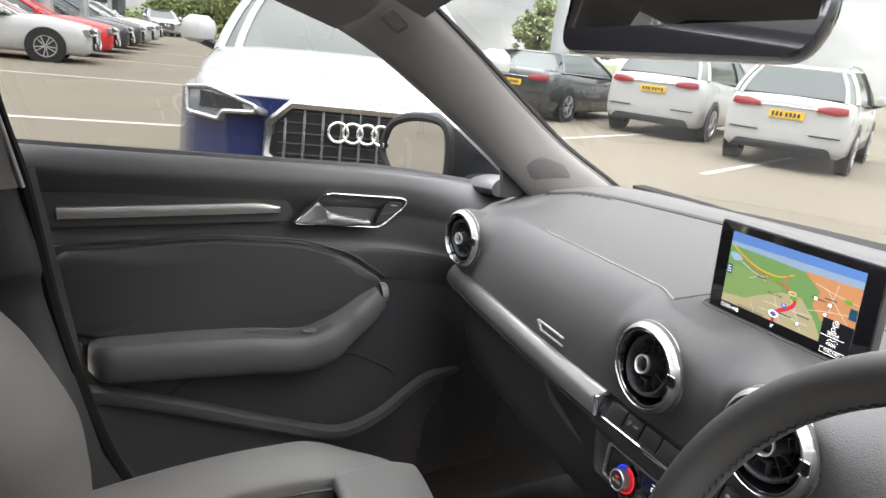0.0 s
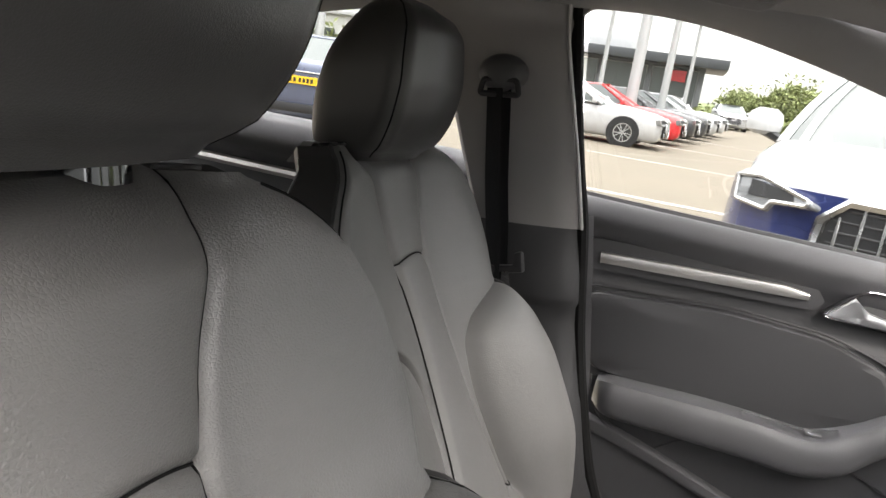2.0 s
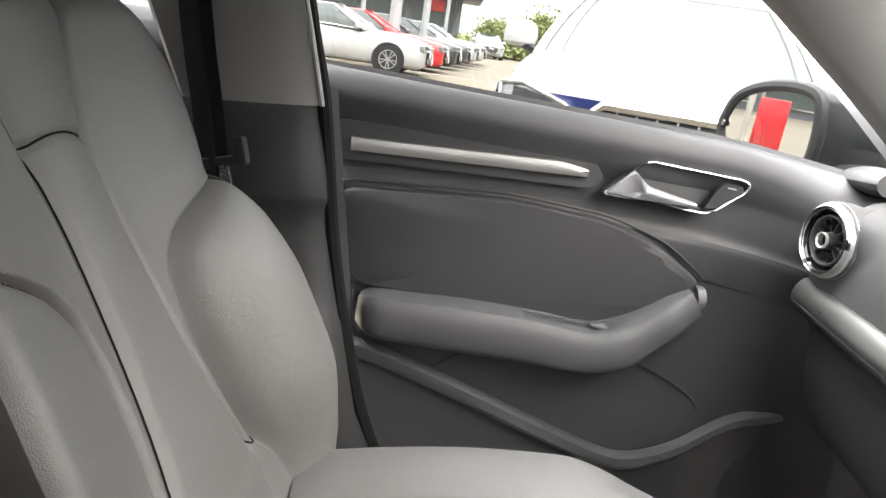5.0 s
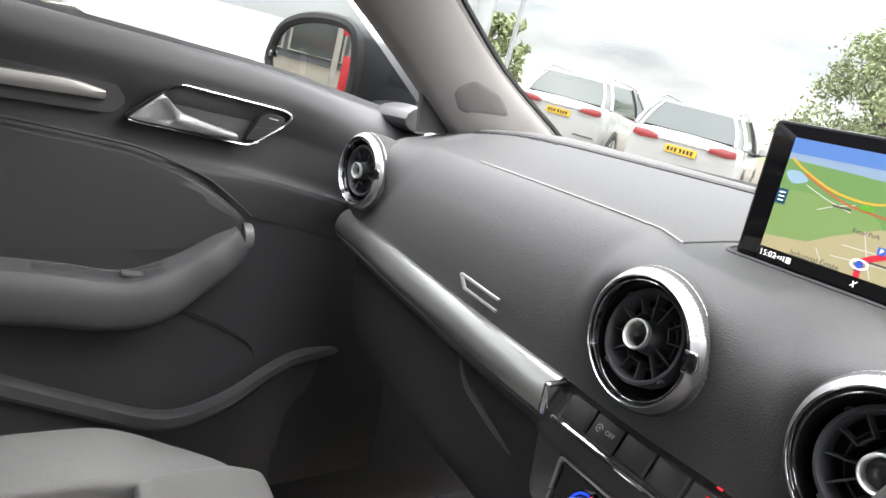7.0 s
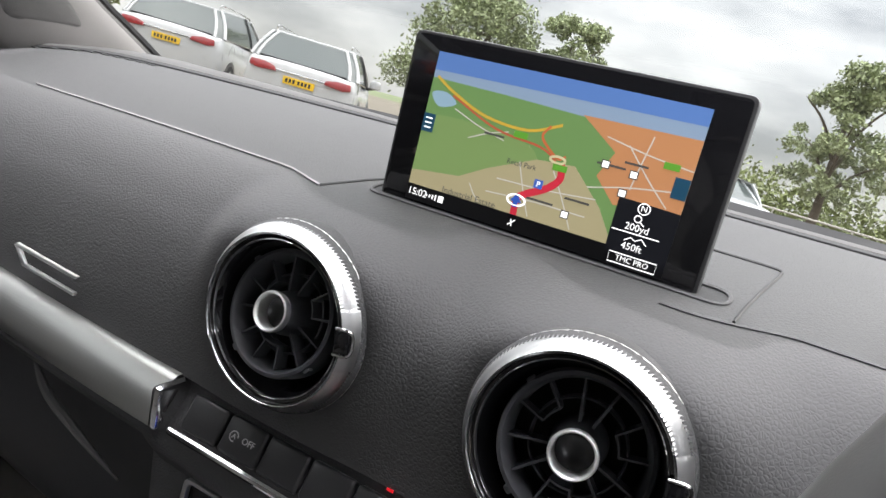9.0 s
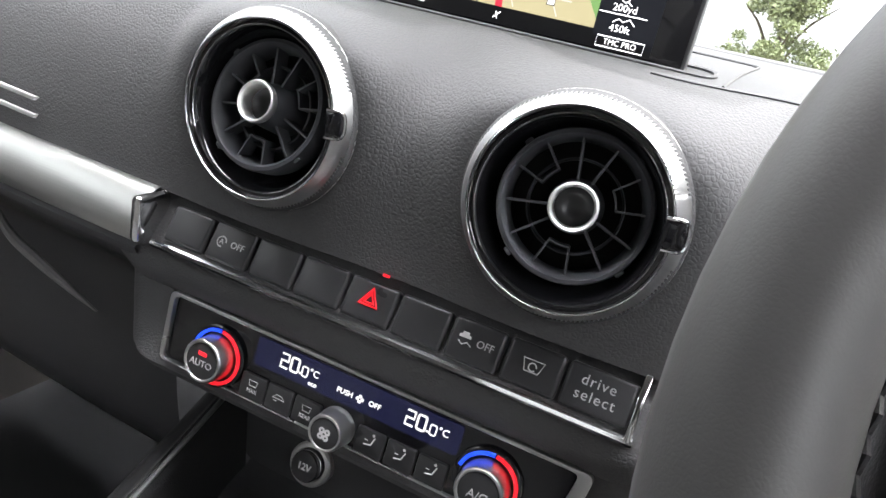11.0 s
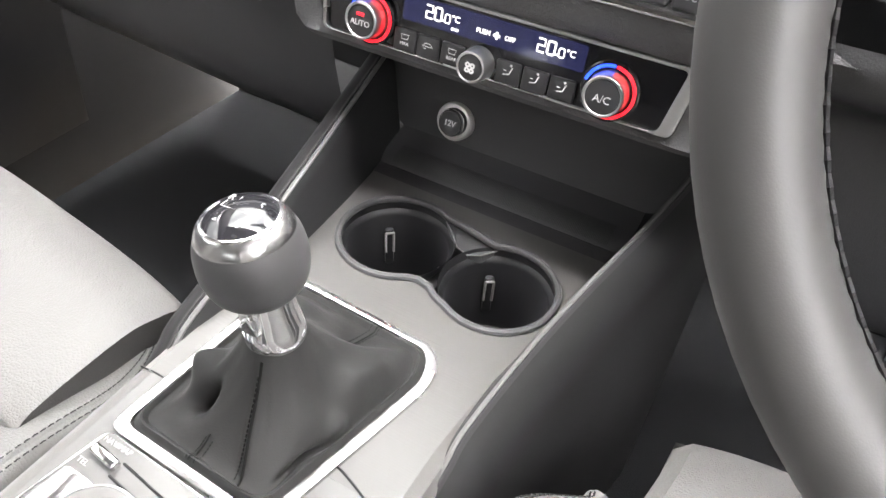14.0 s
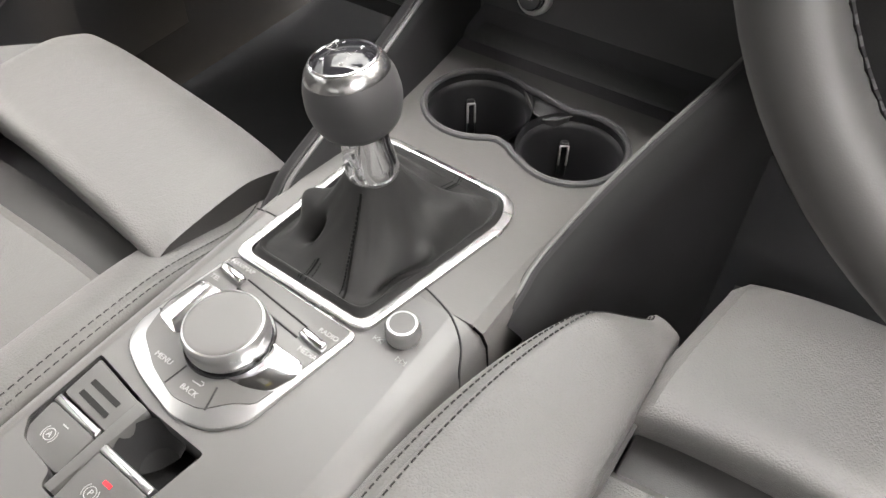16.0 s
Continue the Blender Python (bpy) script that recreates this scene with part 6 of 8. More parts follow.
# ---- seats ----
HW = [(0, 0.225), (0.1, 0.248), (0.2, 0.252), (0.3, 0.256), (0.4, 0.253), (0.5, 0.245), (0.58, 0.238), (0.63, 0.232), (0.655, 0.229), (0.68, 0.238), (0.73, 0.249), (0.78, 0.248), (0.84, 0.238), (0.90, 0.216), (0.95, 0.188), (0.985, 0.163), (1, 0.150)]
UC = [(0, 0.105), (0.15, 0.096), (0.22, 0.084), (0.32, 0.068), (0.42, 0.058), (0.52, 0.051), (0.62, 0.047), (0.72, 0.051), (0.80, 0.062), (0.88, 0.071), (0.95, 0.079), (1, 0.096)]
WING = [(0, 0.03), (0.3, 0.05), (0.6, 0.052), (0.72, 0.052), (0.85, 0.047), (0.93, 0.038), (0.97, 0.028), (1, 0.014)]
CREASE = [(0, 0.150), (0.08, 0.140), (0.16, 0.118), (0.28, 0.100), (0.40, 0.091), (0.50, 0.097), (0.56, 0.120), (0.60, 0.156), (0.635, 0.205), (0.66, 0.246), (0.70, 0.30), (1, 0.5)]
BULGE = [(0, 0.028), (0.1, 0.044), (0.26, 0.062), (0.44, 0.064), (0.55, 0.052), (0.61, 0.032), (0.65, 0.010), (0.67, 0.0), (1, 0.0)]


def seat(name, bx, cx, dy, lift, yf, hwc, label, puff=1.0, low=0.0, top=1.0, inner=1.0):
    """A sports seat; dy carries the backrest, yf is the front of the cushion bolsters."""
    t = thing(name, (cx, dy + 0.1, 0.225), label, "car seat", group="front seats")
    zb, zt = 0.52 + lift, 1.148 + lift - (0.009 if bx > 0 else 0.0)
    s_x = 0.738 - 0.75 * low
    thread, deep, wide_ = (0.0009, 0.0062, 0.0048) if bx > 0 else (0.0012, 0.0080, 0.0058)

    def at_s(table, s):
        """The waist of the backrest sits lower by low; top narrows its shoulders."""
        v = flow(table, s + low * 4 * s * (1 - s))
        if bx > 0 and table is HW:
            v -= 0.020 * ramp(0.66, 0.82, s) * (1 - 0.6 * ramp(0.93, 1.0, s))
        if bx > 0 and table is UC:
            v += 0.014 * ramp(0.84, 0.97, s)
        return v * (1 - (1 - top) * ramp(0.55, 0.75, s)) if table is HW else v

    def back(x, s):
        """x: signed offset from the middle in metres."""
        z = zb + (zt - zb) * s
        hw, uc = at_s(HW, s), at_s(UC, s)
        ax = min(abs(x), hw)
        k = (ax - uc) / (hw - uc)
        y = dy - 0.06 - 0.42 * (z - lift - 0.6) + 0.20 * max(0.0, s - 0.70) ** 1.5 - 0.05 * (max(0, s - 0.92) / 0.08) ** 2 * (1 - 0.55 * ramp(0.0, 0.45, k))
        groove = ramp(0.10, 0.17, s)
        p = 0.0
        full = 1.0 if x < 0 else inner
        if k > 0:
            p = at_s(WING, s) * ramp(-0.05, 0.85, k) * (0.25 + 0.75 * full)
            c = at_s(CREASE, s)
            d = ax - c
            if hw - c > 0.004:
                e = min(1.0, max(0.0, d) / (0.66 * (hw - c)))
                p += at_s(BULGE, s) * (1 - (1 - e) ** 2.4) * full
                p -= 0.016 * math.exp(-(d / (0.007 if d < 0 else 0.009)) ** 2) * groove
            if k > 0.80:
                q = (k - 0.80) / 0.20
                p -= (0.15 if bx > 0 else 0.092 - 0.045 * ramp(0.80, 1.0, s)) * q ** 2.6 + 0.006 * q
        else:
            p = 0.009 * (1 - (ax / uc) ** 2)
            seam2 = s_x + 0.018 * (1 - (ax / uc) ** 2)
            p -= 0.006 * math.exp(-((s - seam2) / 0.0055) ** 2) - 0.0045 * ramp(seam2, seam2 - 0.05, s) * groove
        p -= deep * math.exp(-((ax - uc) / wide_) ** 2) * groove
        return V(bx + math.copysign(ax, x), y + p, z + 0.10 * p)

    def edge(u, s):
        hw, uc = at_s(HW, s), at_s(UC, s)
        return {0: 0.0, 1: uc, 2: uc + 0.90 * (hw - uc), 3: hw}[u]

    def strip(u0, u1, n, sg, m=150):
        rows = []
        for i in range(n + 1):
            row = []
            for j in range(m + 1):
                s = j / m
                lo, hi = edge(u0, s), edge(u1, s)
                row.append(back(sg * max(0.0001, lo + (hi - lo) * i / n), s))
            rows.append(row)
        return rows

    centre = strip(0, 1, 16, -1, 180)[::-1] + strip(0, 1, 16, 1, 180)[1:]
    part("centre_panel", b_grid(centre), LEATHER, t, "smooth black leather centre panel")
    for sg in (-1, 1):
        part("side_bolster", b_grid(strip(1, 2, 84, sg, 230)), LEATHER, t, "padded leather side bolster")
        part("side_cover", b_grid(strip(2, 3, 10, sg)), LEATHER_D, t, "leather side cover in the shaded leather tone")
    u_m = at_s(UC, s_x) - 0.001
    ln = [back(-u_, s_x + 0.018 * (1 - (u_ / at_s(UC, s_x)) ** 2)) + V(0, 0.0016, 0.0004) for u_ in [-u_m + 2 * u_m * k / 64 for k in range(65)]]
    part("seam", b_tube(ln, thread, 5), SEAM, t)
    # back shell
    shell = []
    for j in range(25):
        s = j / 24
        hw = at_s(HW, s)
        c = back(hw, s)
        shell.append([back(-hw, s)] + [V(bx + hw * math.cos(a), c.y - (0.075 if bx > 0 else 0.055) * math.sin(a) * (1 - 0.5 * s), c.z - (0.0 if bx > 0 else 0.030 * math.sin(a) * ramp(0.85, 1.0, s))) for a in [math.pi - math.pi * i / 12 for i in range(1, 12)]] + [back(hw, s)])
    part("back_shell", b_grid(shell), LEATHER_D, t, "back of the seat in the shaded leather tone")
    top_hw = at_s(HW, 1.0) * 0.93
    top_pts = [back((-1 + 2 * i / 40) * top_hw, 1.0) for i in range(41)]
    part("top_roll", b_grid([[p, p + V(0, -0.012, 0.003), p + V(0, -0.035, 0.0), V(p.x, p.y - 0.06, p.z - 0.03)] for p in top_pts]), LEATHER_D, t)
    for sg in (-1, 1):
        ss = [0.17 + 0.83 * k / 90 for k in range(91)]
        part("seam", b_tube([back(sg * edge(1, s), s) + V(0, thread * 1.1, 0) for s in ss], thread, 5), SEAM, t)
        s_c = [0.165 + (0.63 - 0.165 - low * 0.8) * k / 60 for k in range(61)]
        part("seam", b_tube([back(sg * at_s(CREASE, s), s) + V(0, thread * 1.1, 0) for s in s_c], thread, 5), SEAM, t)
        turn = smooth_line([(edge(1, 0.17), 0.17), (edge(1, 0.155) + 0.005, 0.156), ((edge(1, 0.15) + at_s(CREASE, 0.15)) / 2, 0.149), (at_s(CREASE, 0.165), 0.165)], 6)
        part("seam", b_tube([back(sg * q.x, q.y) + V(0, thread, 0) for q in turn], thread, 5), SEAM, t)
        pipe = [back(sg * edge(2, s), s) + V(0, 0.0012, 0.0010) for s in [0.56 + 0.44 * k / 60 for k in range(61)]]
        part("piping", b_tube(pipe, 0.0026, 6), LEATHER_D, t, "thin piping on the shoulder")
        part("seam", b_tube([back(sg * (edge(2, s) - 0.0045), s) + V(0, 0.0003, 0) for s in [0.56 + 0.43 * k / 60 for k in range(61)]], 0.0012, 5), SEAM, t)
        part("piping", b_tube(smooth_line([pipe[-1], back(sg * (top_hw * 0.5 + edge(1, 1.0) * 0.5), 1.0) + V(0, 0.001, 0.002), back(sg * edge(1, 1.0), 1.0) + V(0, 0.001, 0.001)], 6), 0.0019, 6), LEATHER_D, t)

    # cushion: a centre panel between two stitched bolsters
    uc, zc, yb = 0.165, 0.487 + lift, -0.02 + min(dy, 0.06)
    ACROSS = [(0.0, -0.012), (0.012, 0.024), (0.05, 0.037), (0.20, 0.047), (0.45, 0.057), (0.66, 0.0605), (0.74, 0.059), (0.77, 0.0555), (0.82, 0.0545), (0.88, 0.047), (0.94, 0.028), (0.985, 0.0), (1.0, -0.03), (1.0, -0.07), (0.96, -0.17)]
    across = smooth_line(ACROSS, 3)

    def bolster_at(sg, q, s):
        outer = cx < 0 and sg < 0
        yf_, uc, hwc_ = (yf + 0.050, 0.128, 0.238) if outer else (yf + 0.030, 0.165, hwc + 0.012) if cx < 0 else (yf, 0.165, hwc)
        y = yb + (yf_ - yb) * s
        e = yf_ - y
        wide = max(0.05, 1 - (1 - min(1, e / (0.26 if cx > 0 else 0.16 if outer else 0.09))) ** 2) ** 0.5
        tip = ramp(0.0, 0.05 if cx > 0 else 0.16, e)
        w = (hwc_ - uc) * wide
        z = zc + 0.030 * s + (0.0 if cx > 0 else 0.016 * math.sin(math.pi * min(1.0, s * 1.15)) - 0.010 * s) + q.y * (puff if cx > 0 or sg < 0 else 0.72) * (0.45 + 0.55 * tip if q.y > 0 else 1)
        return V(cx + sg * (uc + w * q.x), y - (0 if q.y > 0 else 0.004), z)

    side_s = [1 - (1 - k / 44) ** 1.6 for k in range(45)]
    for sg in (-1, 1):
        part("thigh_bolster", b_grid([[bolster_at(sg, q, s) for s in side_s] for q in across]), LEATHER, t, "raised thigh bolster with stitched edge")
        tip_ring = [bolster_at(sg, q, 1.0) for q in across]
        part("bolster_nose", b_grid([tip_ring, [V(p.x, p.y - 0.004, p.z - 0.05) for p in tip_ring], [V(p.x, p.y - 0.02, zc - 0.17) for p in tip_ring]]), LEATHER, t)
        for q in ((0.735, 0.0594), (0.815, 0.0548)):
            line = smooth_line([bolster_at(sg, Vector(q), s) + V(0, 0, 0.0004) for s in side_s[:44]], 6)
            for k in range(40, len(line) - 3, 3):
                part("stitch", b_tube([line[k], (line[k] + line[k + 2]) / 2 + V(0, 0, 0.0004), line[k + 2]], 0.0006, 4), STITCH, t)
        part("welt", b_tube([bolster_at(sg, Vector((0.015, 0.012)), s) + V(-sg * 0.001, 0, 0.001) for s in side_s], 0.0026, 6), LEATHER_D, t, "dark welt along the bolster")
    ye = yf - (0.087 if cx > 0 else 0.114)
    skew, px_ = (0.0, cx) if cx > 0 else (0.040, -0.319)
    rows = []
    for i in range(25):
        x = -uc + 2 * uc * i / 24
        row = []
        for j in range(41):
            s = j / 40
            y = yb + (ye - yb) * s
            z = zc + 0.030 * (y - yb) / (yf - yb) + 0.004 + 0.012 * (1 - (x / uc) ** 4)
            z -= 0.006 * math.exp(-((s - 0.45) / 0.016) ** 2) + 0.03 * max(0, (s - 0.94) / 0.06) ** 2
            row.append(V(cx + x, y, z))
        rows.append(row)
    part("cushion", b_grid(rows), LEATHER, t, "black leather seat cushion")
    # pull-out thigh support
    pw, py0, py1, pz = (0.170, yf - 0.062, yf + 0.090, zc + 0.064) if cx > 0 else (0.163, yf - 0.100, yf + 0.048, zc + 0.075)
    rows = []
    for i in range(33):
        u = -1 + 2 * i / 32
        fall = (0.009 * abs(u) ** 3 + 0.010 * max(0, (abs(u) - 0.94) / 0.06) ** 2) if cx > 0 else (0.007 * abs(u) ** 3 + 0.005 * max(0, (abs(u) - 0.94) / 0.06) ** 2)
        row = []
        for q in smooth_line([(py0 + 0.012, -0.075), (py0 + 0.002, -0.03), (py0, -0.010), (py0 + 0.008, 0.0), (py0 + 0.03, 0.004), (py0 + 0.09, 0.004), (py1 - 0.03, -0.003), (py1 - 0.008, -0.014), (py1, -0.035), (py1 - 0.006, -0.075)], 4):
            row.append(V(px_ + pw * u * (1 - (0.11 * ramp(py0, py1, q.x) if cx > 0 else 0.0)), q.x - (0.010 if cx > 0 else 0.004) * abs(u) ** 4 + skew * (1 - u) / 2, pz + q.y - (fall if q.y > -0.03 else 0)))
        rows.append(row)
    b_close = [rows[0], rows[-1]]
    pad = b_grid(rows)
    part("thigh_support", pad, LEATHER, t, "separate leather thigh support pad")
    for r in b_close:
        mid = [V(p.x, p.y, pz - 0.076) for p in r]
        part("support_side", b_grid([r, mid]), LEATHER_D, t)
    # solid strip that paints the shade in the gap
    part("support_gap", b_box((cx, (ye + py0) / 2, zc + 0.012), (2 * uc - 0.004, 0.05, 0.016), 0.004), LEATHER_D, t, "strip painting the shade behind the thigh support")
    part("seat_base", b_box((cx, (yb + yf) / 2, 0.345), (0.40, yf - yb - 0.06, 0.24), 0.03), HARD, t, "black plastic seat base")

    # headrest
    hz, ho_ = 1.236 + lift * 2.15, dy + 0.042
    ytop = back(0.06, 1.0).y - 0.012
    HF = [(-0.108, -0.292), (-0.085, -0.268), (-0.04, -0.247), (0.01, -0.238), (0.06, -0.239), (0.09, -0.252), (0.104, -0.275)]
    HB = [(-0.108, -0.368), (-0.085, -0.386), (-0.04, -0.382), (0.01, -0.370), (0.05, -0.352), (0.085, -0.322), (0.104, -0.295)]
    HX = [(-0.108, 0.092), (-0.09, 0.112), (-0.04, 0.124), (0.01, 0.126), (0.06, 0.119), (0.092, 0.102), (0.104, 0.078)]
    rad_f, rad_b = 0.030, 0.045
    prof = []
    for k in range(33):
        v = -0.108 + 0.212 * k / 32
        yf_, yb_, hw = (flow(tab, v) for tab in (HF, HB, HX))
        r1, r2 = min(rad_f, (yf_ - yb_) * 0.45), min(rad_b, (yf_ - yb_) * 0.45)
        ring = []
        for cx_, cy_, r, a0 in ((hw - r1, yf_ - r1, r1, 0), (-(hw - r1), yf_ - r1, r1, 90), (-(hw - r2), yb_ + r2, r2, 180), (hw - r2, yb_ + r2, r2, 270)):
            for i in range(9):
                a = radians(a0 + 90 * i / 8)
                ring.append((cx_ + r * math.cos(a), cy_ + r * math.sin(a)))
            if a0 in (0, 180):
                e0, e1 = ring[-1], ((-(hw - r1), yf_) if a0 == 0 else (hw - r2, yb_))
                for i in range(1, 8):
                    u = i / 8
                    bow = 0.008 * math.sin(math.pi * u) * (1 if a0 == 0 else -1)
                    ring.append((e0[0] + (e1[0] - e0[0]) * u, e0[1] + (e1[1] - e0[1]) * u + bow))
        prof.append([V(bx + x, ho_ + y, hz + v) for x, y in ring])
    hr = part("headrest", b_loft(prof), LEATHER_D, t, "black leather headrest on two posts")
    for i in (4, 20):
        part("seam", b_tube([prof[k][i] + V(0, 0.0004, 0) for k in range(1, 32)], 0.0011, 5), SEAM, hr)
    for sg in (-1, 1):
        px = bx + sg * 0.062
        part("post", b_tube([V(px, ho_ - 0.315, hz - 0.08), V(px, ytop, zt - 0.02)], 0.0065, 12), CHROME, hr, "chrome headrest post")
        part("post_collar", b_lathe([(0.024, -0.008), (0.023, 0.002), (0.016, 0.005), (0.008, 0.005)], Matrix.Translation((px, ytop, zt + 0.004)), 24), GLOSS, hr)
    return t


seat("front_passenger_seat", -0.372, -0.36, -0.042, 0.0, 0.405, 0.224, "black leather passenger seat with bolsters and headrest", 1.05, 0.0, 1.0, 0.2)
seat("driver_seat", 0.349, 0.36, 0.125, 0.02, 0.452, 0.290, "black leather driver seat set further forward", 1.0, -0.065, 0.91)

rear = thing("rear_bench", (0, -0.85, 0.225), "black rear bench seat in the shaded leather tone", "car seat")
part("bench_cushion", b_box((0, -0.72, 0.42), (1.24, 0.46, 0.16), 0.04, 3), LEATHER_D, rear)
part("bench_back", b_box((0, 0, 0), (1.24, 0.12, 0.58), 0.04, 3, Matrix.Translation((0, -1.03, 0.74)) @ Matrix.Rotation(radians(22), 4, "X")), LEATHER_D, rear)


# ---- passenger door ----
door = thing("passenger_door", (-0.76, 0.35, 0.35), "dark grey door trim with aluminium strip and armrest", "car door")


def dx(y):
    """The door skin's place across the car."""
    return -0.742 - 0.05 * max(0.0, y)


def sill_z(y):
    return 1.067 - 0.118 * (y + 0.077) - 0.02 * ramp(0.5, 0.8, y)


def swell(y, z):
    """The skin sweeps in towards the dashboard at its front end."""
    return 0.060 * ramp(0.55, 0.80, y) * ramp(0.0, 0.10, sill_z(y) - z) * ramp(0.52, 0.74, z + 0.35 * (y - 0.6))


def door_rows(profile, y0, y1, n):
    rows = []
    for i in range(n + 1):
        y = y0 + (y1 - y0) * i / n
        rows.append([V(dx(y) + ox + swell(y, z), y, z) for ox, z in profile(y)])
    return rows


def rear_edge(z):
    return lerp_table([(0.40, 0.075), (0.447, 0.035), (0.535, 0.006), (0.725, -0.043), (0.928, -0.070), (1.02, -0.078), (1.10, -0.083)], z)


def upper_prof(y):
    s = sill_z(y)
    f = ramp(0.45, 0.75, y)
    return [(-0.05, s + 0.004), (-0.012, s + 0.004), (0.0, s), (0.008, s - 0.012), (0.013, s - 0.032), (0.008, s - 0.055), (-0.004, s - 0.075), (-0.012, s - 0.09),
            (-0.012, s - 0.12), (-0.010, s - 0.145), (0.0, s - 0.158)]


def shear(rows):
    """The rear end follows the slanting door edge."""
    for i, r in enumerate(rows):
        w = max(0.0, 1 - i / 8)
        for p in r:
            p.y = p.y * (1 - w) + w * (rear_edge(p.z) + (p.y + 0.085))
    return rows


up = door_rows(lambda y: [(p[0], p[1]) for p in upper_prof(y)], -0.085, 0.80, 44)
part("upper_panel", b_grid(shear([smooth_line(r, 3) for r in up])), DOORP, door)


def mid_prof(y):
    s = sill_z(y) - 0.158
    return [(0.0, s + 0.004), (0.002, s - 0.01), (-0.004, s - 0.06), (-0.006, 0.78), (-0.004, 0.70), (0.004, 0.60), (0.012, 0.50), (0.01, 0.40), (0.0, 0.30)]


md = door_rows(mid_prof, -0.085, 0.80, 44)
part("lower_panel", b_grid(shear([smooth_line(r, 4) for r in md])), DOORP, door, "black lower door panel")


def on_door(y, z, lift=0.0):
    return V(dx(y) + lift, y, z)


def door_patch(outline, lift, thick, mat, name, label="", edge=None, n=6, smooth=True, parent=None):
    """A padded patch on the door skin, its rim pressed in."""
    pts = smooth_line(outline, n, closed=True) if smooth else [Vector(p) for p in outline]
    c = sum(pts, Vector((0, 0))) / len(pts)
    rings = []
    for k, h in ((1.0, -0.012), (1.0, lift - thick), (0.985, lift - thick * 0.3), (0.96, lift), (0.6, lift + 0.001), (0.2, lift + 0.0015)):
        rings.append([on_door(c.x + (p.x - c.x) * k, c.y + (p.y - c.y) * k, h) for p in pts])
    return part(name, b_loft(rings), mat, parent or door, label)


# padded insert
ins = rounded([(-0.035, 0.748), (-0.048, 0.898), (0.205, 0.892), (0.36, 0.868), (0.45, 0.832), (0.525, 0.775), (0.50, 0.73), (0.38, 0.70), (0.10, 0.73)], 0.03, 4)
door_patch(ins, 0.012, 0.008, INSERT, "insert", "black leather-look door insert", smooth=False)
rib = []
for k in range(141):
    z = 0.735 + 0.112 * k / 140
    y0, y1 = lerp_table([(0.735, 0.215), (0.80, 0.275), (0.847, 0.335)], z), lerp_table([(0.735, 0.492), (0.775, 0.500), (0.81, 0.455), (0.847, 0.385)], z)
    rib.append([on_door(y0 + (y1 - y0) * i / 12, z, 0.0136 + (0.00022 if k % 2 else 0.0)) for i in range(13)])
part("ribbed_cloth", b_grid(rib), INSERT, door, "finely ribbed dark cloth")
ins_e = [on_door(p.x, p.y, 0.0045) for p in rounded([(-0.045, 0.75), (-0.056, 0.907), (0.205, 0.901), (0.365, 0.876), (0.46, 0.838), (0.54, 0.772)], 0.03, 4)][3:-3]
part("insert_groove", b_tube(ins_e, 0.0022, 6), RUBBER, door)

# aluminium strip in its groove
part("strip_recess", b_plate(rounded([(0.058, 0.938), (-0.33, 0.915), (-0.35, 0.932), (-0.32, 0.972), (0.055, 0.995)], 0.012), 0.012, frame_at((-0.752, 0, 0), (0, -1, -0.0), (0, 0, 1)) @ Matrix.Rotation(radians(2.9), 4, "Y"), 0.004), DOORP, door)
st_rows = []
for k in range(25):
    y = -0.031 + (0.322 + 0.031) * k / 24
    zc = 0.960 - (0.960 - 0.942) * (k / 24)
    tip = 1.0 if k < 22 else (0.8, 0.5, 0.15)[k - 22]
    st_rows.append([on_door(y, zc + 0.0105 * tip, 0.001), on_door(y, zc + 0.0095 * tip, 0.011), on_door(y, zc, 0.0135), on_door(y, zc - 0.0088 * 1.0, 0.011), on_door(y, zc - 0.010, 0.001)])
part("trim_strip", b_grid(st_rows), DOOR_ALU, door, "brushed aluminium door strip")
part("strip_end", b_plate([(0, -0.010), (0.012, -0.0095), (0.0135, 0.0), (0.012, 0.0095), (0, 0.0105)], 0.002, frame_at(on_door(-0.031, 0.960, 0.001), (1, 0, 0), (0, 0, 1))), DOOR_ALU, door)

# door handle
hs = [(0.345, 0.912), (0.402, 0.960), (0.415, 0.963), (0.555, 0.944), (0.569, 0.938), (0.562, 0.925), (0.518, 0.894), (0.505, 0.890)]
ho = rounded(hs, 0.008, 3)
cen = sum((Vector(p) for p in hs), Vector((0, 0))) / len(hs)
part("handle_bowl", b_loft([[on_door(cen.x + (p.x - cen.x) * k, cen.y + (p.y - cen.y) * k, h) for p in ho] for k, h in ((1.02, -0.004), (1.0, 0.014), (0.96, 0.008), (0.88, -0.004), (0.8, -0.008), (0.3, -0.009))]), HARD, door, "dark recessed handle bowl")
part("handle_frame", b_tube([on_door(p.x, p.y, 0.015) for p in ho], 0.0021, 8, closed=True), CHROME, door, "chrome handle surround")
blade = rounded([(0.349, 0.9135), (0.383, 0.9440), (0.393, 0.9470), (0.401, 0.9375), (0.414, 0.9265), (0.448, 0.9165), (0.489, 0.9055), (0.491, 0.8995), (0.440, 0.9035), (0.395, 0.9075)], 0.004, 3)
bc = Vector((0.405, 0.917))
part("handle", b_loft([[on_door(bc.x + (p.x - bc.x) * k, bc.y + (p.y - bc.y) * k, h + 0.006 * ramp(0.36, 0.44, p.x)) for p in blade] for k, h in ((1.0, 0.004), (1.0, 0.0165), (0.985, 0.0190), (0.94, 0.0205), (0.5, 0.0215), (0.1, 0.0218))]), HANDLE, door, "satin silver inner door handle")
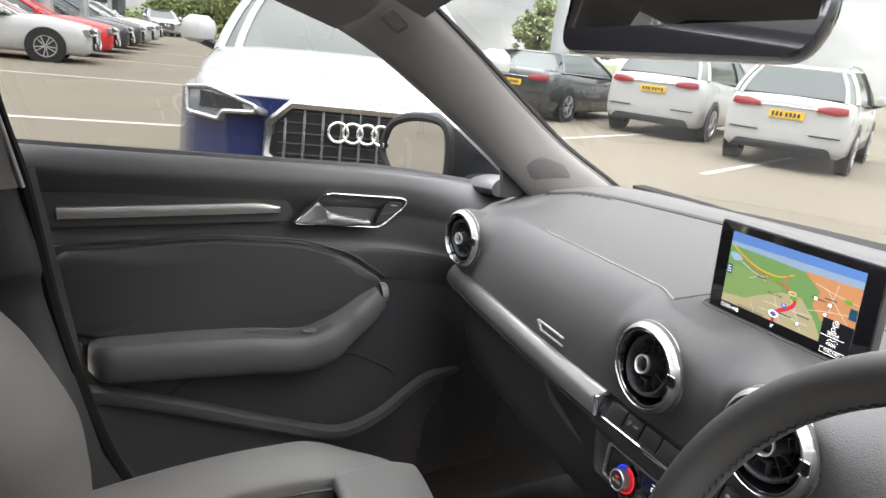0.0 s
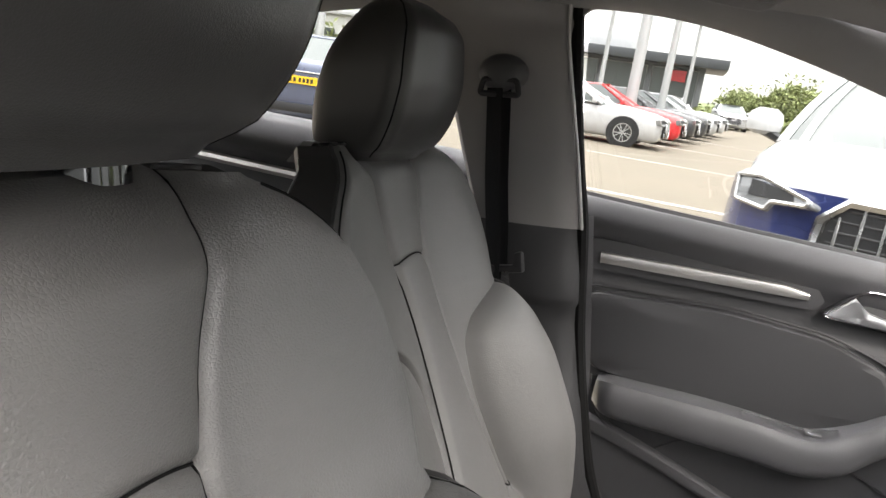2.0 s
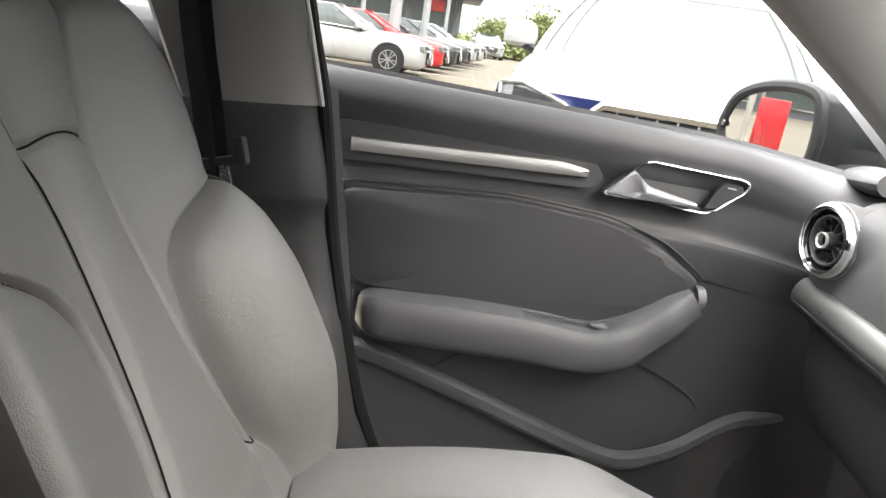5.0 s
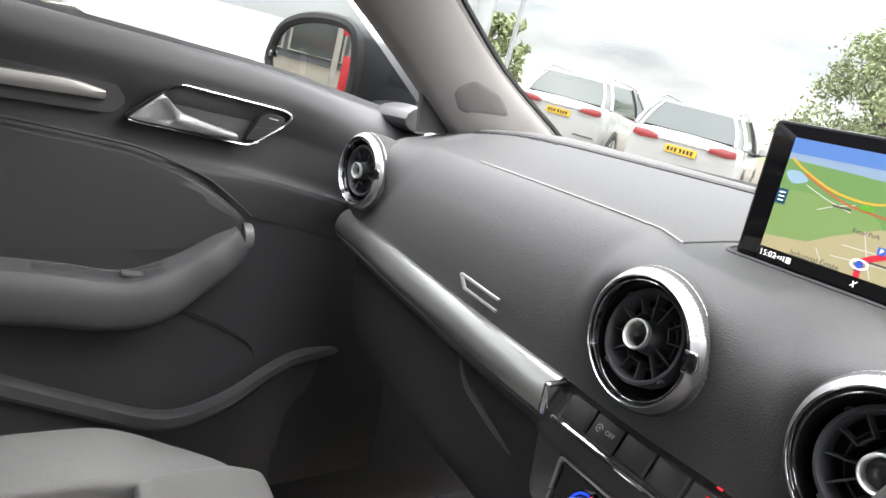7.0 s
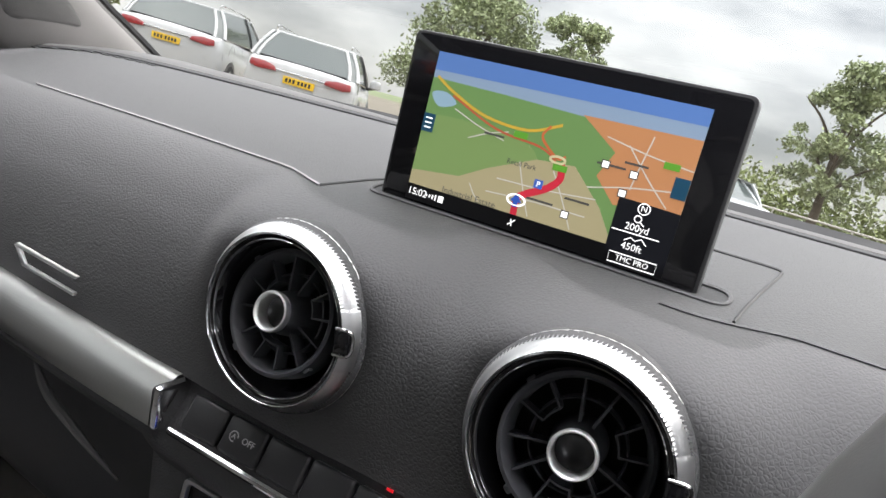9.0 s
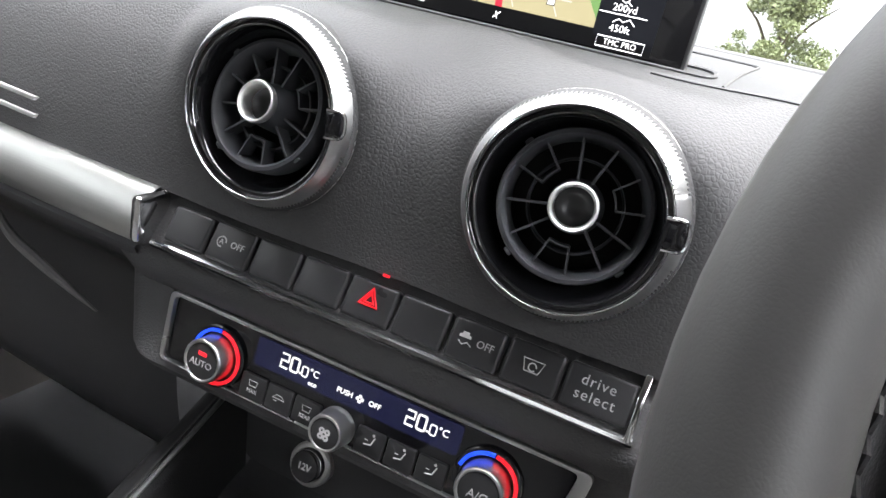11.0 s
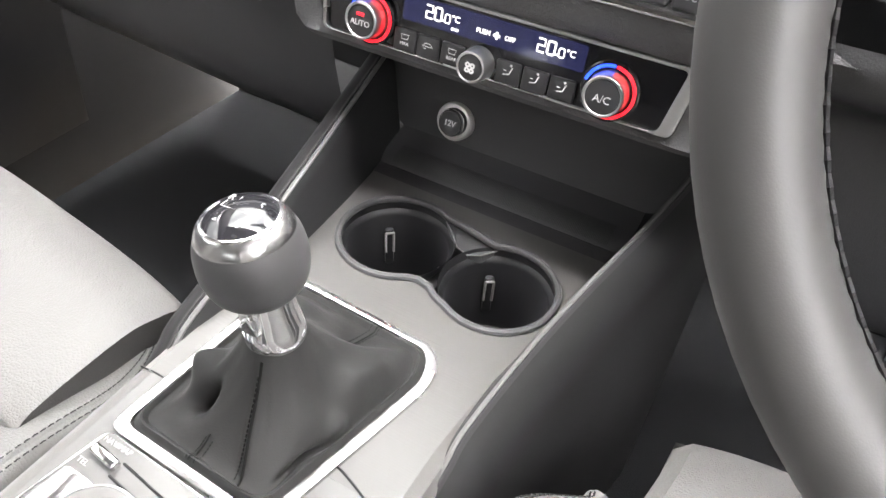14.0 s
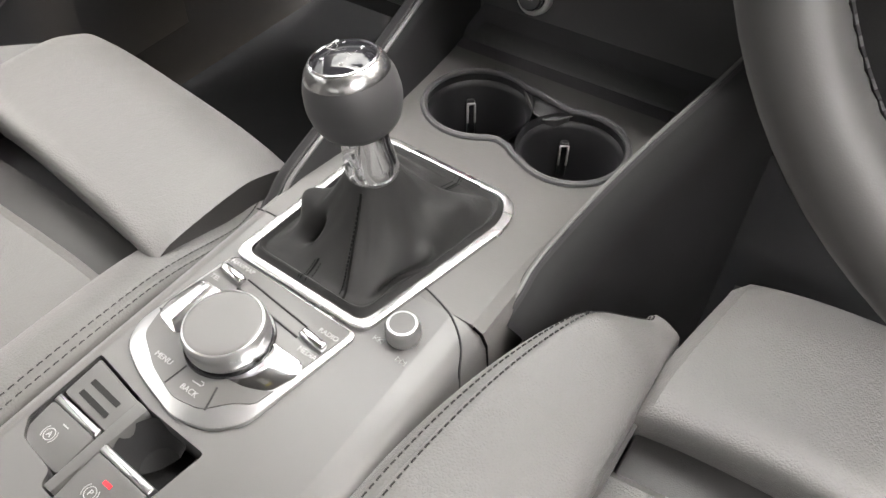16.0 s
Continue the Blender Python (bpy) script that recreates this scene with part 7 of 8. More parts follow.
lb = [(0.502, 0.896), (0.522, 0.932), (0.532, 0.938), (0.558, 0.934), (0.560, 0.926), (0.522, 0.899)]
lkb = part("lock_button", b_loft([[on_door(0.531 + (p.x - 0.531) * k, 0.918 + (p.y - 0.918) * k, h) for p in rounded(lb, 0.005)] for k, h in ((1.0, 0.0), (1.0, 0.012), (0.95, 0.0135), (0.3, 0.0135))]), PIANO, door, "black central locking button")
part("lock_mark", b_tube([on_door(0.535, 0.931, 0.0142), on_door(0.548, 0.929, 0.0142)], 0.0008, 4), ICON, lkb)
part("lock_groove", b_tube([on_door(0.512, 0.915, 0.0138), on_door(0.552, 0.917, 0.0138)], 0.0008, 4), RUBBER, lkb)

# armrest with grab
arm_path = [(-0.012, 0.712), (0.05, 0.705), (0.15, 0.697), (0.26, 0.684), (0.335, 0.672), (0.385, 0.678), (0.435, 0.703), (0.485, 0.735), (0.512, 0.750)]
ap = smooth_line(arm_path, 5)
arm_rows = []
for i, p in enumerate(ap):
    s = i / (len(ap) - 1)
    d = lerp_table([(0, 0.030), (0.02, 0.046), (0.05, 0.060), (0.09, 0.067), (0.3, 0.074), (0.62, 0.078), (0.80, 0.062), (0.93, 0.045), (1.0, 0.036)], s)
    hgt = lerp_table([(0, 0.020), (0.02, 0.027), (0.05, 0.032), (0.09, 0.034), (0.3, 0.036), (0.62, 0.034), (0.8, 0.027), (1.0, 0.022)], s)
    t2 = (ap[min(i + 1, len(ap) - 1)] - ap[max(i - 1, 0)]).normalized()
    nrm = Vector((-t2.y, t2.x))
    inner = lerp_table([(0, -0.01), (0.6, -0.01), (0.78, 0.012), (0.9, 0.014), (1.0, -0.012)], s)

    def at(off, h):
        q = p + nrm * off
        return on_door(q.x, q.y, h)
    arm_rows.append([at(hgt, inner), at(hgt, d * 0.75), at(hgt * 0.93, d * 0.90), at(hgt * 0.6, d), at(0, d + 0.003), at(-hgt * 0.6, d), at(-hgt * 0.95, d * 0.85), at(-hgt, d * 0.6), at(-hgt * 0.95, inner)])
arm_s = [smooth_line(r, 2) for r in arm_rows]
part("armrest", b_loft(arm_s), material("soft_armrest_grey", (0.040, 0.040, 0.042), 0.55, spec=0.4, grain=0.12, grain_scale=700, kind="leather"), door, "soft grey armrest with grab handle")
part("armrest_end", b_loft([[on_door(0.512 + 0.014 * k, 0.752 + 0.003 * k + 0.023 * math.cos(a) * (1 - 0.25 * k), 0.010 + 0.026 * math.sin(a) * (1 - 0.2 * k)) for a in [i * math.tau / 16 for i in range(16)]] for k in (0, 0.6, 1.0)]), SATIN, door)
# switch plate let into the armrest's top
plate = []
for i in range(14, 29):
    r = arm_rows[i]
    e = ramp(14, 17, i) * ramp(28.5, 24, i)
    q0, q1 = r[0].lerp(r[1], 0.55 - 0.10 * e), r[1].lerp(r[2], 0.55 * e)
    plate.append([q0.lerp(q1, k / 4) + V(0.0004, 0, 0.0016 if 0 < k < 4 else 0.0004) for k in range(5)])
part("switch_plate", b_grid(plate), PIANO, door, "black window switch plate")
sp = plate[9][2]
part("window_switch", b_box((0, 0, 0), (0.016, 0.030, 0.006), 0.002, 2, Matrix.Translation(sp + V(0, 0, 0.002)) @ Matrix.Rotation(radians(-8), 4, "X")), HARD, door)
part("switch_light", b_box((0, 0, 0), (0.010, 0.007, 0.001), 0.0004, 1, Matrix.Translation(sp + V(0.002, -0.008, 0.0055)) @ Matrix.Rotation(radians(-8), 4, "X")), CHROME, door)
part("plate_edge", b_tube([r[0] + V(0, 0, 0.0006) for r in plate], 0.0012, 6), HARD, door)

# pocket rail along the lower door
rp = smooth_line([(-0.03, 0.648), (0.05, 0.625), (0.174, 0.578), (0.30, 0.523), (0.38, 0.490), (0.43, 0.483), (0.49, 0.500), (0.56, 0.535), (0.63, 0.552), (0.72, 0.556)], 5)
rail_rows = []
for i, p in enumerate(rp):
    s = i / (len(rp) - 1)
    w = lerp_table([(0, 0.015), (0.4, 0.015), (0.7, 0.012), (0.85, 0.010), (1, 0.009)], s)
    d = lerp_table([(0, 0.03), (0.3, 0.055), (0.7, 0.06), (0.9, 0.03), (1, 0.012)], s)
    rail_rows.append([on_door(p.x, p.y + w, d - 0.02), on_door(p.x, p.y + w, d - 0.006), on_door(p.x, p.y + w * 0.7, d), on_door(p.x, p.y - w * 0.3, d + 0.002), on_door(p.x, p.y - w * 0.8, d - 0.002), on_door(p.x, p.y - w, d - 0.012), on_door(p.x, p.y - 0.10, d - 0.02), on_door(p.x, 0.30, 0.0)])
part("pocket", b_grid(rail_rows), material("door_pocket_grey", (0.038, 0.038, 0.040), 0.5, spec=0.35, grain=0.3, grain_scale=800), door, "grey door pocket rail")
pc = smooth_line([(0.07, 0.585), (0.18, 0.648), (0.32, 0.655), (0.44, 0.635), (0.53, 0.585), (0.555, 0.55)], 6)
part("pocket_arch", b_tube([on_door(p.x, p.y, 0.006) for p in pc], 0.0022, 6), RUBBER, door)
wave = smooth_line([(-0.022, 0.735), (-0.018, 0.700), (-0.004, 0.668), (0.024, 0.646), (0.070, 0.626)], 6)
part("panel_joint", b_tube([on_door(p.x, p.y, 0.008 + 0.03 * k / len(wave)) for k, p in enumerate(wave)], 0.0022, 6), RUBBER, door)
# outer skin and window seal
DARKS = material("car_paint_dark_grey", (0.03, 0.032, 0.036), 0.3, 0.3, coat=0.6)
part("outer_skin", b_grid([[V(-0.80, y, 0.25), V(-0.855, y, 0.5), V(-0.86, y, 0.75), V(-0.83, y, 0.93), V(-0.80, y, sill_z(y) - 0.012)] for y in (-0.10, 0.2, 0.5, 0.8)]),
     DARKS, door, "dark painted outer door skin")
part("window_seal", b_grid([[V(dx(y) - 0.006, y, sill_z(y) + 0.0015), V(dx(y) - 0.010, y, sill_z(y) + 0.010), V(dx(y) - 0.018, y, sill_z(y) + 0.010), V(dx(y) - 0.05, y, sill_z(y) - 0.004)] for y in [-0.085 + 0.885 * k / 12 for k in range(13)]]), RUBBER, door, "black rubber window seal")
pane = []
for k in range(13):
    y = -0.09 + 0.89 * k / 12
    hgt = min(0.35, max(0.02, 1.30 - 0.83 * (y - 0.405) - sill_z(y)))
    pane.append([V(dx(y) - 0.016 + 0.30 * hgt * q, y, sill_z(y) - 0.005 + hgt * q) for q in (0, 0.33, 0.66, 1.0)])
wg = part("window_pane", b_grid(pane), SIDE_GLASS, door, "side window glass, tinted to dim the view outside")
wg.visible_shadow = False

# unseen driver side: plain door trims with windows, added to hold back daylight
for nm, lab, y0, y1 in (("driver_door", "unseen driver door, added ajar to hold back daylight", -0.085, 0.80), ("rear_door_right", "unseen rear door trim, added to hold back daylight", -1.28, -0.20)):
    dd = thing(nm, (0.78, (y0 + y1) / 2, 0.35), lab, "car door")
    if y0 > -0.5:
        hinge = Matrix.Translation((0.80, 0.80, 0))
        # opening angle set by how much daylight is let in
        dd.matrix_world = CARM @ hinge @ Matrix.Rotation(radians(12), 4, "Z") @ hinge.inverted() @ Matrix.Translation(dd["base"])
    ys = [y0 + (y1 - y0) * k / 10 for k in range(11)]
    part("panel", b_grid([[V(-dx(y) - ox + (0.02 if y0 < -0.5 else 0.0), y, z) for ox, z in ((-0.06, sill_z(y) - 0.01), (0.0, sill_z(y)), (0.02, sill_z(y) - 0.04), (-0.01, sill_z(y) - 0.10), (0.0, sill_z(y) - 0.18), (-0.005, 0.75), (0.06, 0.70), (0.06, 0.64), (0.0, 0.58), (0.02, 0.42), (0.0, 0.28))] for y in ys]), DOORP, dd)
    part("outer_skin", b_grid([[V(0.82, y, 0.25), V(0.86, y, 0.5), V(0.865, y, 0.75), V(0.835, y, 0.95), V(0.81, y, sill_z(y) - 0.012)] for y in (y0, (y0 + y1) / 2, y1)]), DARKS, dd)
    pn = part("window_pane", b_grid([[V(-dx(y) + 0.016 - 0.30 * hh * q, y, sill_z(y) - 0.005 + hh * q) for q in (0, 0.5, 1.0)] for y in ys for hh in (min(0.33, max(0.02, 1.30 - 0.83 * (y - 0.405) - sill_z(y))),)]), SIDE_GLASS, dd, "side window glass, tinted to dim the view outside")
    pn.visible_shadow = False

# rear door behind the front seat
rdoor = thing("rear_door", (-0.76, -0.7, 0.35), "dark grey rear door trim with aluminium strip", "car door")
rd = []
for i in range(21):
    y = -1.25 + 1.0 * i / 20
    s = 1.123 - 0.09 * (y + 0.25)
    rd.append([V(-0.80, y, s - 0.01), V(-0.752, y, s), V(-0.728, y, s - 0.02), V(-0.722, y, s - 0.07), V(-0.745, y, s - 0.10), V(-0.75, y, s - 0.16), V(-0.735, y, s - 0.18), V(-0.73, y, 0.75), V(-0.70, y, 0.62), V(-0.72, y, 0.45), V(-0.72, y, 0.3)])
part("panel", b_grid([smooth_line(r, 2) for r in rd]), DOORP, rdoor)
part("trim_strip", b_grid([[V(-0.738, y, 1.123 - 0.09 * (y + 0.25) - 0.108), V(-0.730, y, 1.123 - 0.09 * (y + 0.25) - 0.112), V(-0.728, y, 1.123 - 0.09 * (y + 0.25) - 0.12), V(-0.732, y, 1.123 - 0.09 * (y + 0.25) - 0.128), V(-0.745, y, 1.123 - 0.09 * (y + 0.25) - 0.13)] for y in [-0.95 + 0.65 * k / 10 for k in range(11)]]), DOOR_ALU, rdoor, "brushed aluminium door strip")
part("armrest", b_box((-0.70, -0.62, 0.79), (0.08, 0.42, 0.06), 0.02, 3), DOORP, rdoor)

rg = part("window_pane", b_grid([[V(-0.765 + 0.09 * q, y, 1.10 - 0.09 * (y + 0.25) + 0.28 * q) for q in (0, 0.5, 1.0)] for y in (-1.30, -0.8, -0.30)]), SIDE_GLASS, rdoor, "rear side window glass, tinted to dim the view outside")
rg.visible_shadow = False

# outer mirror
om = thing("door_mirror", (-0.93, 0.66, 0.90), "black door mirror with a clear side glass", "mirror")
om_m = frame_at((-0.905, 0.652, 1.008), (0.895, 0.445, 0.0), (0.0, 0.06, 1.0)) @ Matrix.Scale(1.05, 4)
mo = [(-0.085, 0.022), (-0.088, -0.015), (-0.05, -0.055), (0.055, -0.072), (0.086, -0.045), (0.09, 0.03), (0.07, 0.066), (0.0, 0.072), (-0.06, 0.056)]
mo = [(p.x, p.y) for p in smooth_line(mo, 5, closed=True)]
part("housing", b_loft([[om_m @ V(x * k + ox, y * k, h) for x, y in mo] for k, h, ox in ((1.0, 0.012, 0), (1.08, 0.006, 0.002), (1.13, -0.02, 0.014), (1.10, -0.06, 0.055), (0.98, -0.10, 0.095), (0.6, -0.135, 0.12))]), material("mirror_shell_grey", (0.05, 0.052, 0.055), 0.3, coat=0.4), om, "dark grey mirror housing")
part("frame", b_tube([om_m @ V(x * 0.99, y * 0.99, 0.013) for x, y in mo], 0.0105, 8, closed=True), HARD, om)
part("mirror_face", b_plate([(x * 0.90, y * 0.90) for x, y in mo], 0.003, om_m @ Matrix.Translation((0, 0, 0.0165))), MIRROR, om, "clear mirror glass")
part("indicator", b_box((-0.082, 0.005, 0.022), (0.006, 0.010, 0.003), 0.001, 1, om_m), SILVER, om)
part("arm", b_loft([[om_m @ V(0.070 + 0.115 * k, -0.050 + 0.026 * math.sin(a) * (1 - 0.25 * k), -0.05 + 0.045 * math.cos(a)) for a in [i * math.tau / 16 for i in range(16)]] for k in (0, 0.35, 0.7, 1.0)]), HARD, om, "black mirror arm")

# footwell sides close the cabin
structure("wall_left", b_box((-0.810, 0.815, 0.51), (0.05, 0.73, 0.64)), CARPET, "black kick panel in the passenger footwell", "wall")
structure("wall_left_2", b_box((-0.800, 0.93, 0.875), (0.05, 0.24, 0.09)), CARPET, "black panel beside the dashboard's end", "wall")
structure("wall_right", b_box((0.80, 0.93, 0.58), (0.05, 0.40, 0.78)), HARD, "black kick panel in the driver footwell", "wall")
structure("sill", b_box((-0.803, -0.28, 0.265), (0.05, 1.44, 0.10), 0.008), CARPET, "black door sill", "sill")
structure("sill_2", b_box((0.77, 0.0, 0.29), (0.08, 1.9, 0.14), 0.02), HARD, "black door sill", "sill")
for px, lab in ((0.30, "clutch"), (0.40, "brake"), (0.49, "accelerator")):
    pd = thing("pedal", (px, 0.86, 0.30), "ribbed metal and rubber foot pedal", "pedal", group="foot pedals")
    pmx = frame_at((px, 0.82, 0.40), (1, 0, 0), (0, 0.45, 0.9))
    part("pad", b_plate(rounded([(-0.03, -0.035), (0.03, -0.035), (0.03, 0.035), (-0.03, 0.035)], 0.008), 0.01, pmx, 0.002), SILVER, pd)
    for k in (-2, -1, 0, 1, 2):
        part("rubber_rib", b_box((0, 0.012 * k, 0.002), (0.05, 0.004, 0.005), 0.001, 1, pmx), RUBBER, pd)
    part("pedal_arm", b_tube([pmx @ V(0, 0.0, -0.01), (px, 0.90, 0.50), (px, 0.94, 0.66)], 0.008, 8), HARD, pd)

# ---- outdoors ----
OUT = Matrix.Identity(4)
ASPHALT = material("worn_asphalt", (0.150, 0.127, 0.095), 0.9, grain=1.0, grain_scale=60, mottle=0.28, mottle_scale=0.35)
PAINT = material("road_paint", (0.40, 0.38, 0.34), 0.7, mottle=0.35, mottle_scale=2.0)
WHITEP = material("white_car_paint", (0.44, 0.44, 0.44), 0.3, coat=0.8, mottle=0.02)
NAVYP = material("navy_car_paint", (0.022, 0.032, 0.115), 0.25, coat=1.0, mottle=0.05)
REDP = material("red_car_paint", (0.55, 0.015, 0.02), 0.3, coat=0.8, mottle=0.05)
DARKP = material("charcoal_car_paint", (0.03, 0.032, 0.036), 0.3, coat=0.9, mottle=0.05)
SILVP = material("silver_car_paint", (0.45, 0.46, 0.47), 0.35, 0.4, coat=0.6, mottle=0.05)
# base colour lifted to grey-green to paint in reflected sky
TINT = material("dark_car_glass", (0.075, 0.088, 0.084), 0.05, coat=0.0, spec=0.6, mottle=0.0)
TYRE = material("tyre_rubber", (0.02, 0.02, 0.021), 0.85, grain=0.4, grain_scale=60)
RIMM = material("alloy_rim", (0.5, 0.5, 0.5), 0.35, 0.9, mottle=0.05)
LAMPR = material("tail_lamp_red", (0.26, 0.008, 0.010), 0.15, coat=0.8, mottle=0.0)
LAMPC = material("headlamp_lens", (0.32, 0.33, 0.34), 0.12, 0.4, coat=0.8, mottle=0.0)
PLATEY = material("yellow_plate", (0.72, 0.45, 0.02), 0.4, mottle=0.05)
GRILLE = material("grille_black", (0.015, 0.015, 0.016), 0.35)


def level_thing(name, at, label, category, group="", kind=""):
    return thing(name, at, label, category, group, kind, m=OUT)


def level_structure(name, bm, mat, label, category):
    return structure(name, bm, mat, label, category, m=OUT)


g = []
ring = (0, 3, 6, 10, 16, 25, 40, 70, 130, 300, 900)
g_bm = bmesh.new()
prev = None
for r in ring:
    vs = [g_bm.verts.new((r * math.cos(math.tau * k / 48), r * math.sin(math.tau * k / 48), 0)) for k in range(48)] if r else [g_bm.verts.new((0, 0, 0))]
    if prev:
        for k in range(48):
            if len(prev) == 1:
                g_bm.faces.new((prev[0], vs[k], vs[(k + 1) % 48]))
            else:
                g_bm.faces.new((prev[k], vs[k], vs[(k + 1) % 48], prev[(k + 1) % 48]))
    prev = vs
level_structure("ground", g_bm, ASPHALT, "sandy grey worn car park asphalt", "ground")


def painted_line(x0, y0, x1, y1, w=0.11):
    d = Vector((x1 - x0, y1 - y0)).normalized()
    n = Vector((-d.y, d.x)) * w / 2
    bm = b_plate([(x0 + n.x, y0 + n.y), (x1 + n.x, y1 + n.y), (x1 - n.x, y1 - n.y), (x0 - n.x, y0 - n.y)], 0.004, Matrix.Translation((0, 0, 0.006)))
    ob = structure("bay_line", bm, PAINT, "worn white painted bay line", "road marking", m=OUT)
    ob["group"] = "bay lines"


for xx in (-8.6, -14.0, -19.4, -25):
    painted_line(xx, -6.0, xx + 0.25, 1.2 if xx > -12 else 2.6, 0.16 if xx > -9 else 0.11)
for k in range(5):
    painted_line(-8.9 + 2.4 * k, 5.7 + 1.2 * k, -10.9 + 2.4 * k, 9.7 + 1.2 * k)


def car(name, label, paint, m, L=4.5, W=1.84, H=1.6, hood=1.0, tail=1.05, suv=True, front_paint=None, plate=True):
    """Nose along the local +x; built from shell, glasshouse, wheels and lamps."""
    t = thing(name, (0, 0, 0), label, "car", group="parked cars", m=m)
    h2, w2 = L / 2, W / 2
    zb = 0.24 if suv else 0.17
    wr = 0.36 if suv else 0.32
    xf, xr = h2 - 0.86, -h2 + 0.88
    cab_f, cab_r = h2 - (1.15 if suv else 1.35), -h2 + (0.30 if suv else 0.55)
    stations = [(-1.0, 0.70, tail - 0.18, 0.50), (-0.985, 0.88, tail - 0.05, 0.36), (-0.93, 0.965, tail, zb + 0.02), (-0.7, 1.0, tail + 0.02, zb), (-0.3, 0.99, tail - 0.02, zb), (0.2, 0.99, hood + 0.0, zb),
                (0.5, 1.0, hood + 0.03, zb), (0.72, 0.99, hood - 0.02, zb), (0.88, 0.95, hood - 0.07, zb), (0.955, 0.88, hood - 0.11, zb + 0.03), (0.985, 0.80, hood - 0.155, zb + 0.08), (1.0, 0.70, hood - 0.22, zb + 0.16)]
    rings = []
    for u, kw, zt, z0 in stations:
        w, x = w2 * kw, h2 * u
        half = [(0.0, z0), (w * 0.86, z0), (w * 0.97, z0 + 0.08), (w, z0 + (zt - z0) * 0.45), (w * 0.985, z0 + (zt - z0) * 0.68), (w * 0.955, zt - 0.05), (w * 0.90, zt - 0.008), (w * 0.6, zt + 0.02), (0, zt + 0.03)]
        rings.append([V(x, y, z) for y, z in half] + [V(x, -y, z) for y, z in half[-2:0:-1]])
    rr = []
    cols = [smooth_line(c, 3) for c in zip(*rings)]
    rr = [list(q) for q in zip(*cols)]
    part("body", b_loft(rr), paint, t, angle=50)
    # glasshouse
    rb0 = -h2 + (0.10 if suv else 0.35)
    base = [(cab_f, 0.80), (cab_f - 0.12, 0.93), (0.0, 0.945), (cab_r, 0.93), (rb0, 0.80)]
    roofp = [(cab_f - (0.85 if suv else 0.95), 0.62), (cab_f - 0.95, 0.70), (-0.2, 0.715), (cab_r + 0.25, 0.70), (rb0 + (0.35 if suv else 0.75), 0.60)]

    def loop(pts, z, k=1.0):
        return [V(x, y * w2 * k, z(x)) for x, y in pts] + [V(x, -y * w2 * k, z(x)) for x, y in pts[::-1]]
    zbelt = lambda x: tail + (hood - tail) * (x + h2) / L - 0.01
    ztop = lambda x: H - 0.035 - 0.045 * ((x + 0.1) / (L * 0.33)) ** 2
    lo, hi = loop(base, zbelt), loop(roofp, ztop)
    gl = [[a.lerp(b, k) + V(0, (0.03 * math.sin(math.pi * k)) * (1 if a.y > 0 else -1), 0) for a, b in zip(lo, hi)] for k in (0, 0.25, 0.5, 0.75, 1.0)]
    nb_ = len(base)
    for j in range(2 * nb_):
        j2 = (j + 1) % (2 * nb_)
        nm_ = "windscreen" if j == 2 * nb_ - 1 else "rear_window" if j == nb_ - 1 else "window"
        a_, b_ = (j, j2)
        part(nm_, b_grid([[r_[a_].lerp(r_[b_], q) for q in (0, 0.5, 1)] for r_ in gl], thick=0.004), TINT, t)
    roof = [[p + V(0, 0, -0.01) for p in hi], [p + V(0, 0, 0.012) for p in hi], [V(p.x * 0.93, p.y * 0.9, p.z + 0.035) for p in hi], [V(p.x * 0.5, p.y * 0.4, p.z + 0.05) for p in hi]]
    part("roof", b_loft(roof), paint, t)
    for sg in (1, -1):
        n = len(base)
        for i in (1, 2, 3) if suv else (1, 3):
            j = i if sg > 0 else 2 * n - 1 - i
            part("pillar", b_tube([g_[j] + V(0, 0.004 * sg, 0) for g_ in gl], 0.035 if i != 2 else 0.03, 6), paint if i != 2 else GRILLE, t)
        for i in (0, n - 1):
            j = i if sg > 0 else 2 * n - 1 - i
            part("pillar", b_tube([g_[j] for g_ in gl], 0.028, 6), paint, t)
        part("belt_trim", b_tube([V(x, sg * (y * w2 + 0.012), zbelt(x) + 0.01) for x, y in base[1:4]], 0.012, 5), CHROME, t)
        if suv:
            part("roof_rail", b_tube(smooth_line([V(cab_r + 0.3, sg * w2 * 0.66, ztop(cab_r + 0.3) + 0.01), V(cab_r + 0.45, sg * w2 * 0.67, H + 0.02), V(cab_f - 1.1, sg * w2 * 0.67, H + 0.02), V(cab_f - 0.95, sg * w2 * 0.66, ztop(cab_f - 0.95) + 0.01)], 5), 0.015, 6), SILVER, t)
        # mirror, lamps
        mc = V(cab_f - 0.28, sg * (w2 + 0.09), hood + 0.10)
        part("mirror", b_loft([[mc + V(0.07 * kx * math.cos(a) + ox, sg * 0.0 + 0.115 * kx * math.sin(a), 0) + V(0, 0, z) for a in [q * math.tau / 14 for q in range(14)]] for kx, z, ox in ((0.55, -0.075, 0), (0.95, -0.05, 0), (1.0, 0.0, 0), (0.9, 0.06, -0.01), (0.5, 0.095, -0.02))]), paint, t, "door mirror")
        part("mirror_stem", b_tube([mc + V(0, 0, -0.05), V(cab_f - 0.22, sg * (w2 - 0.06), hood + 0.0)], 0.03, 6), GRILLE, t)
        lamp = [(0.0, -0.05), (0.30, -0.075), (0.44, -0.045), (0.42, 0.055), (0.20, 0.06), (0.02, 0.02)]
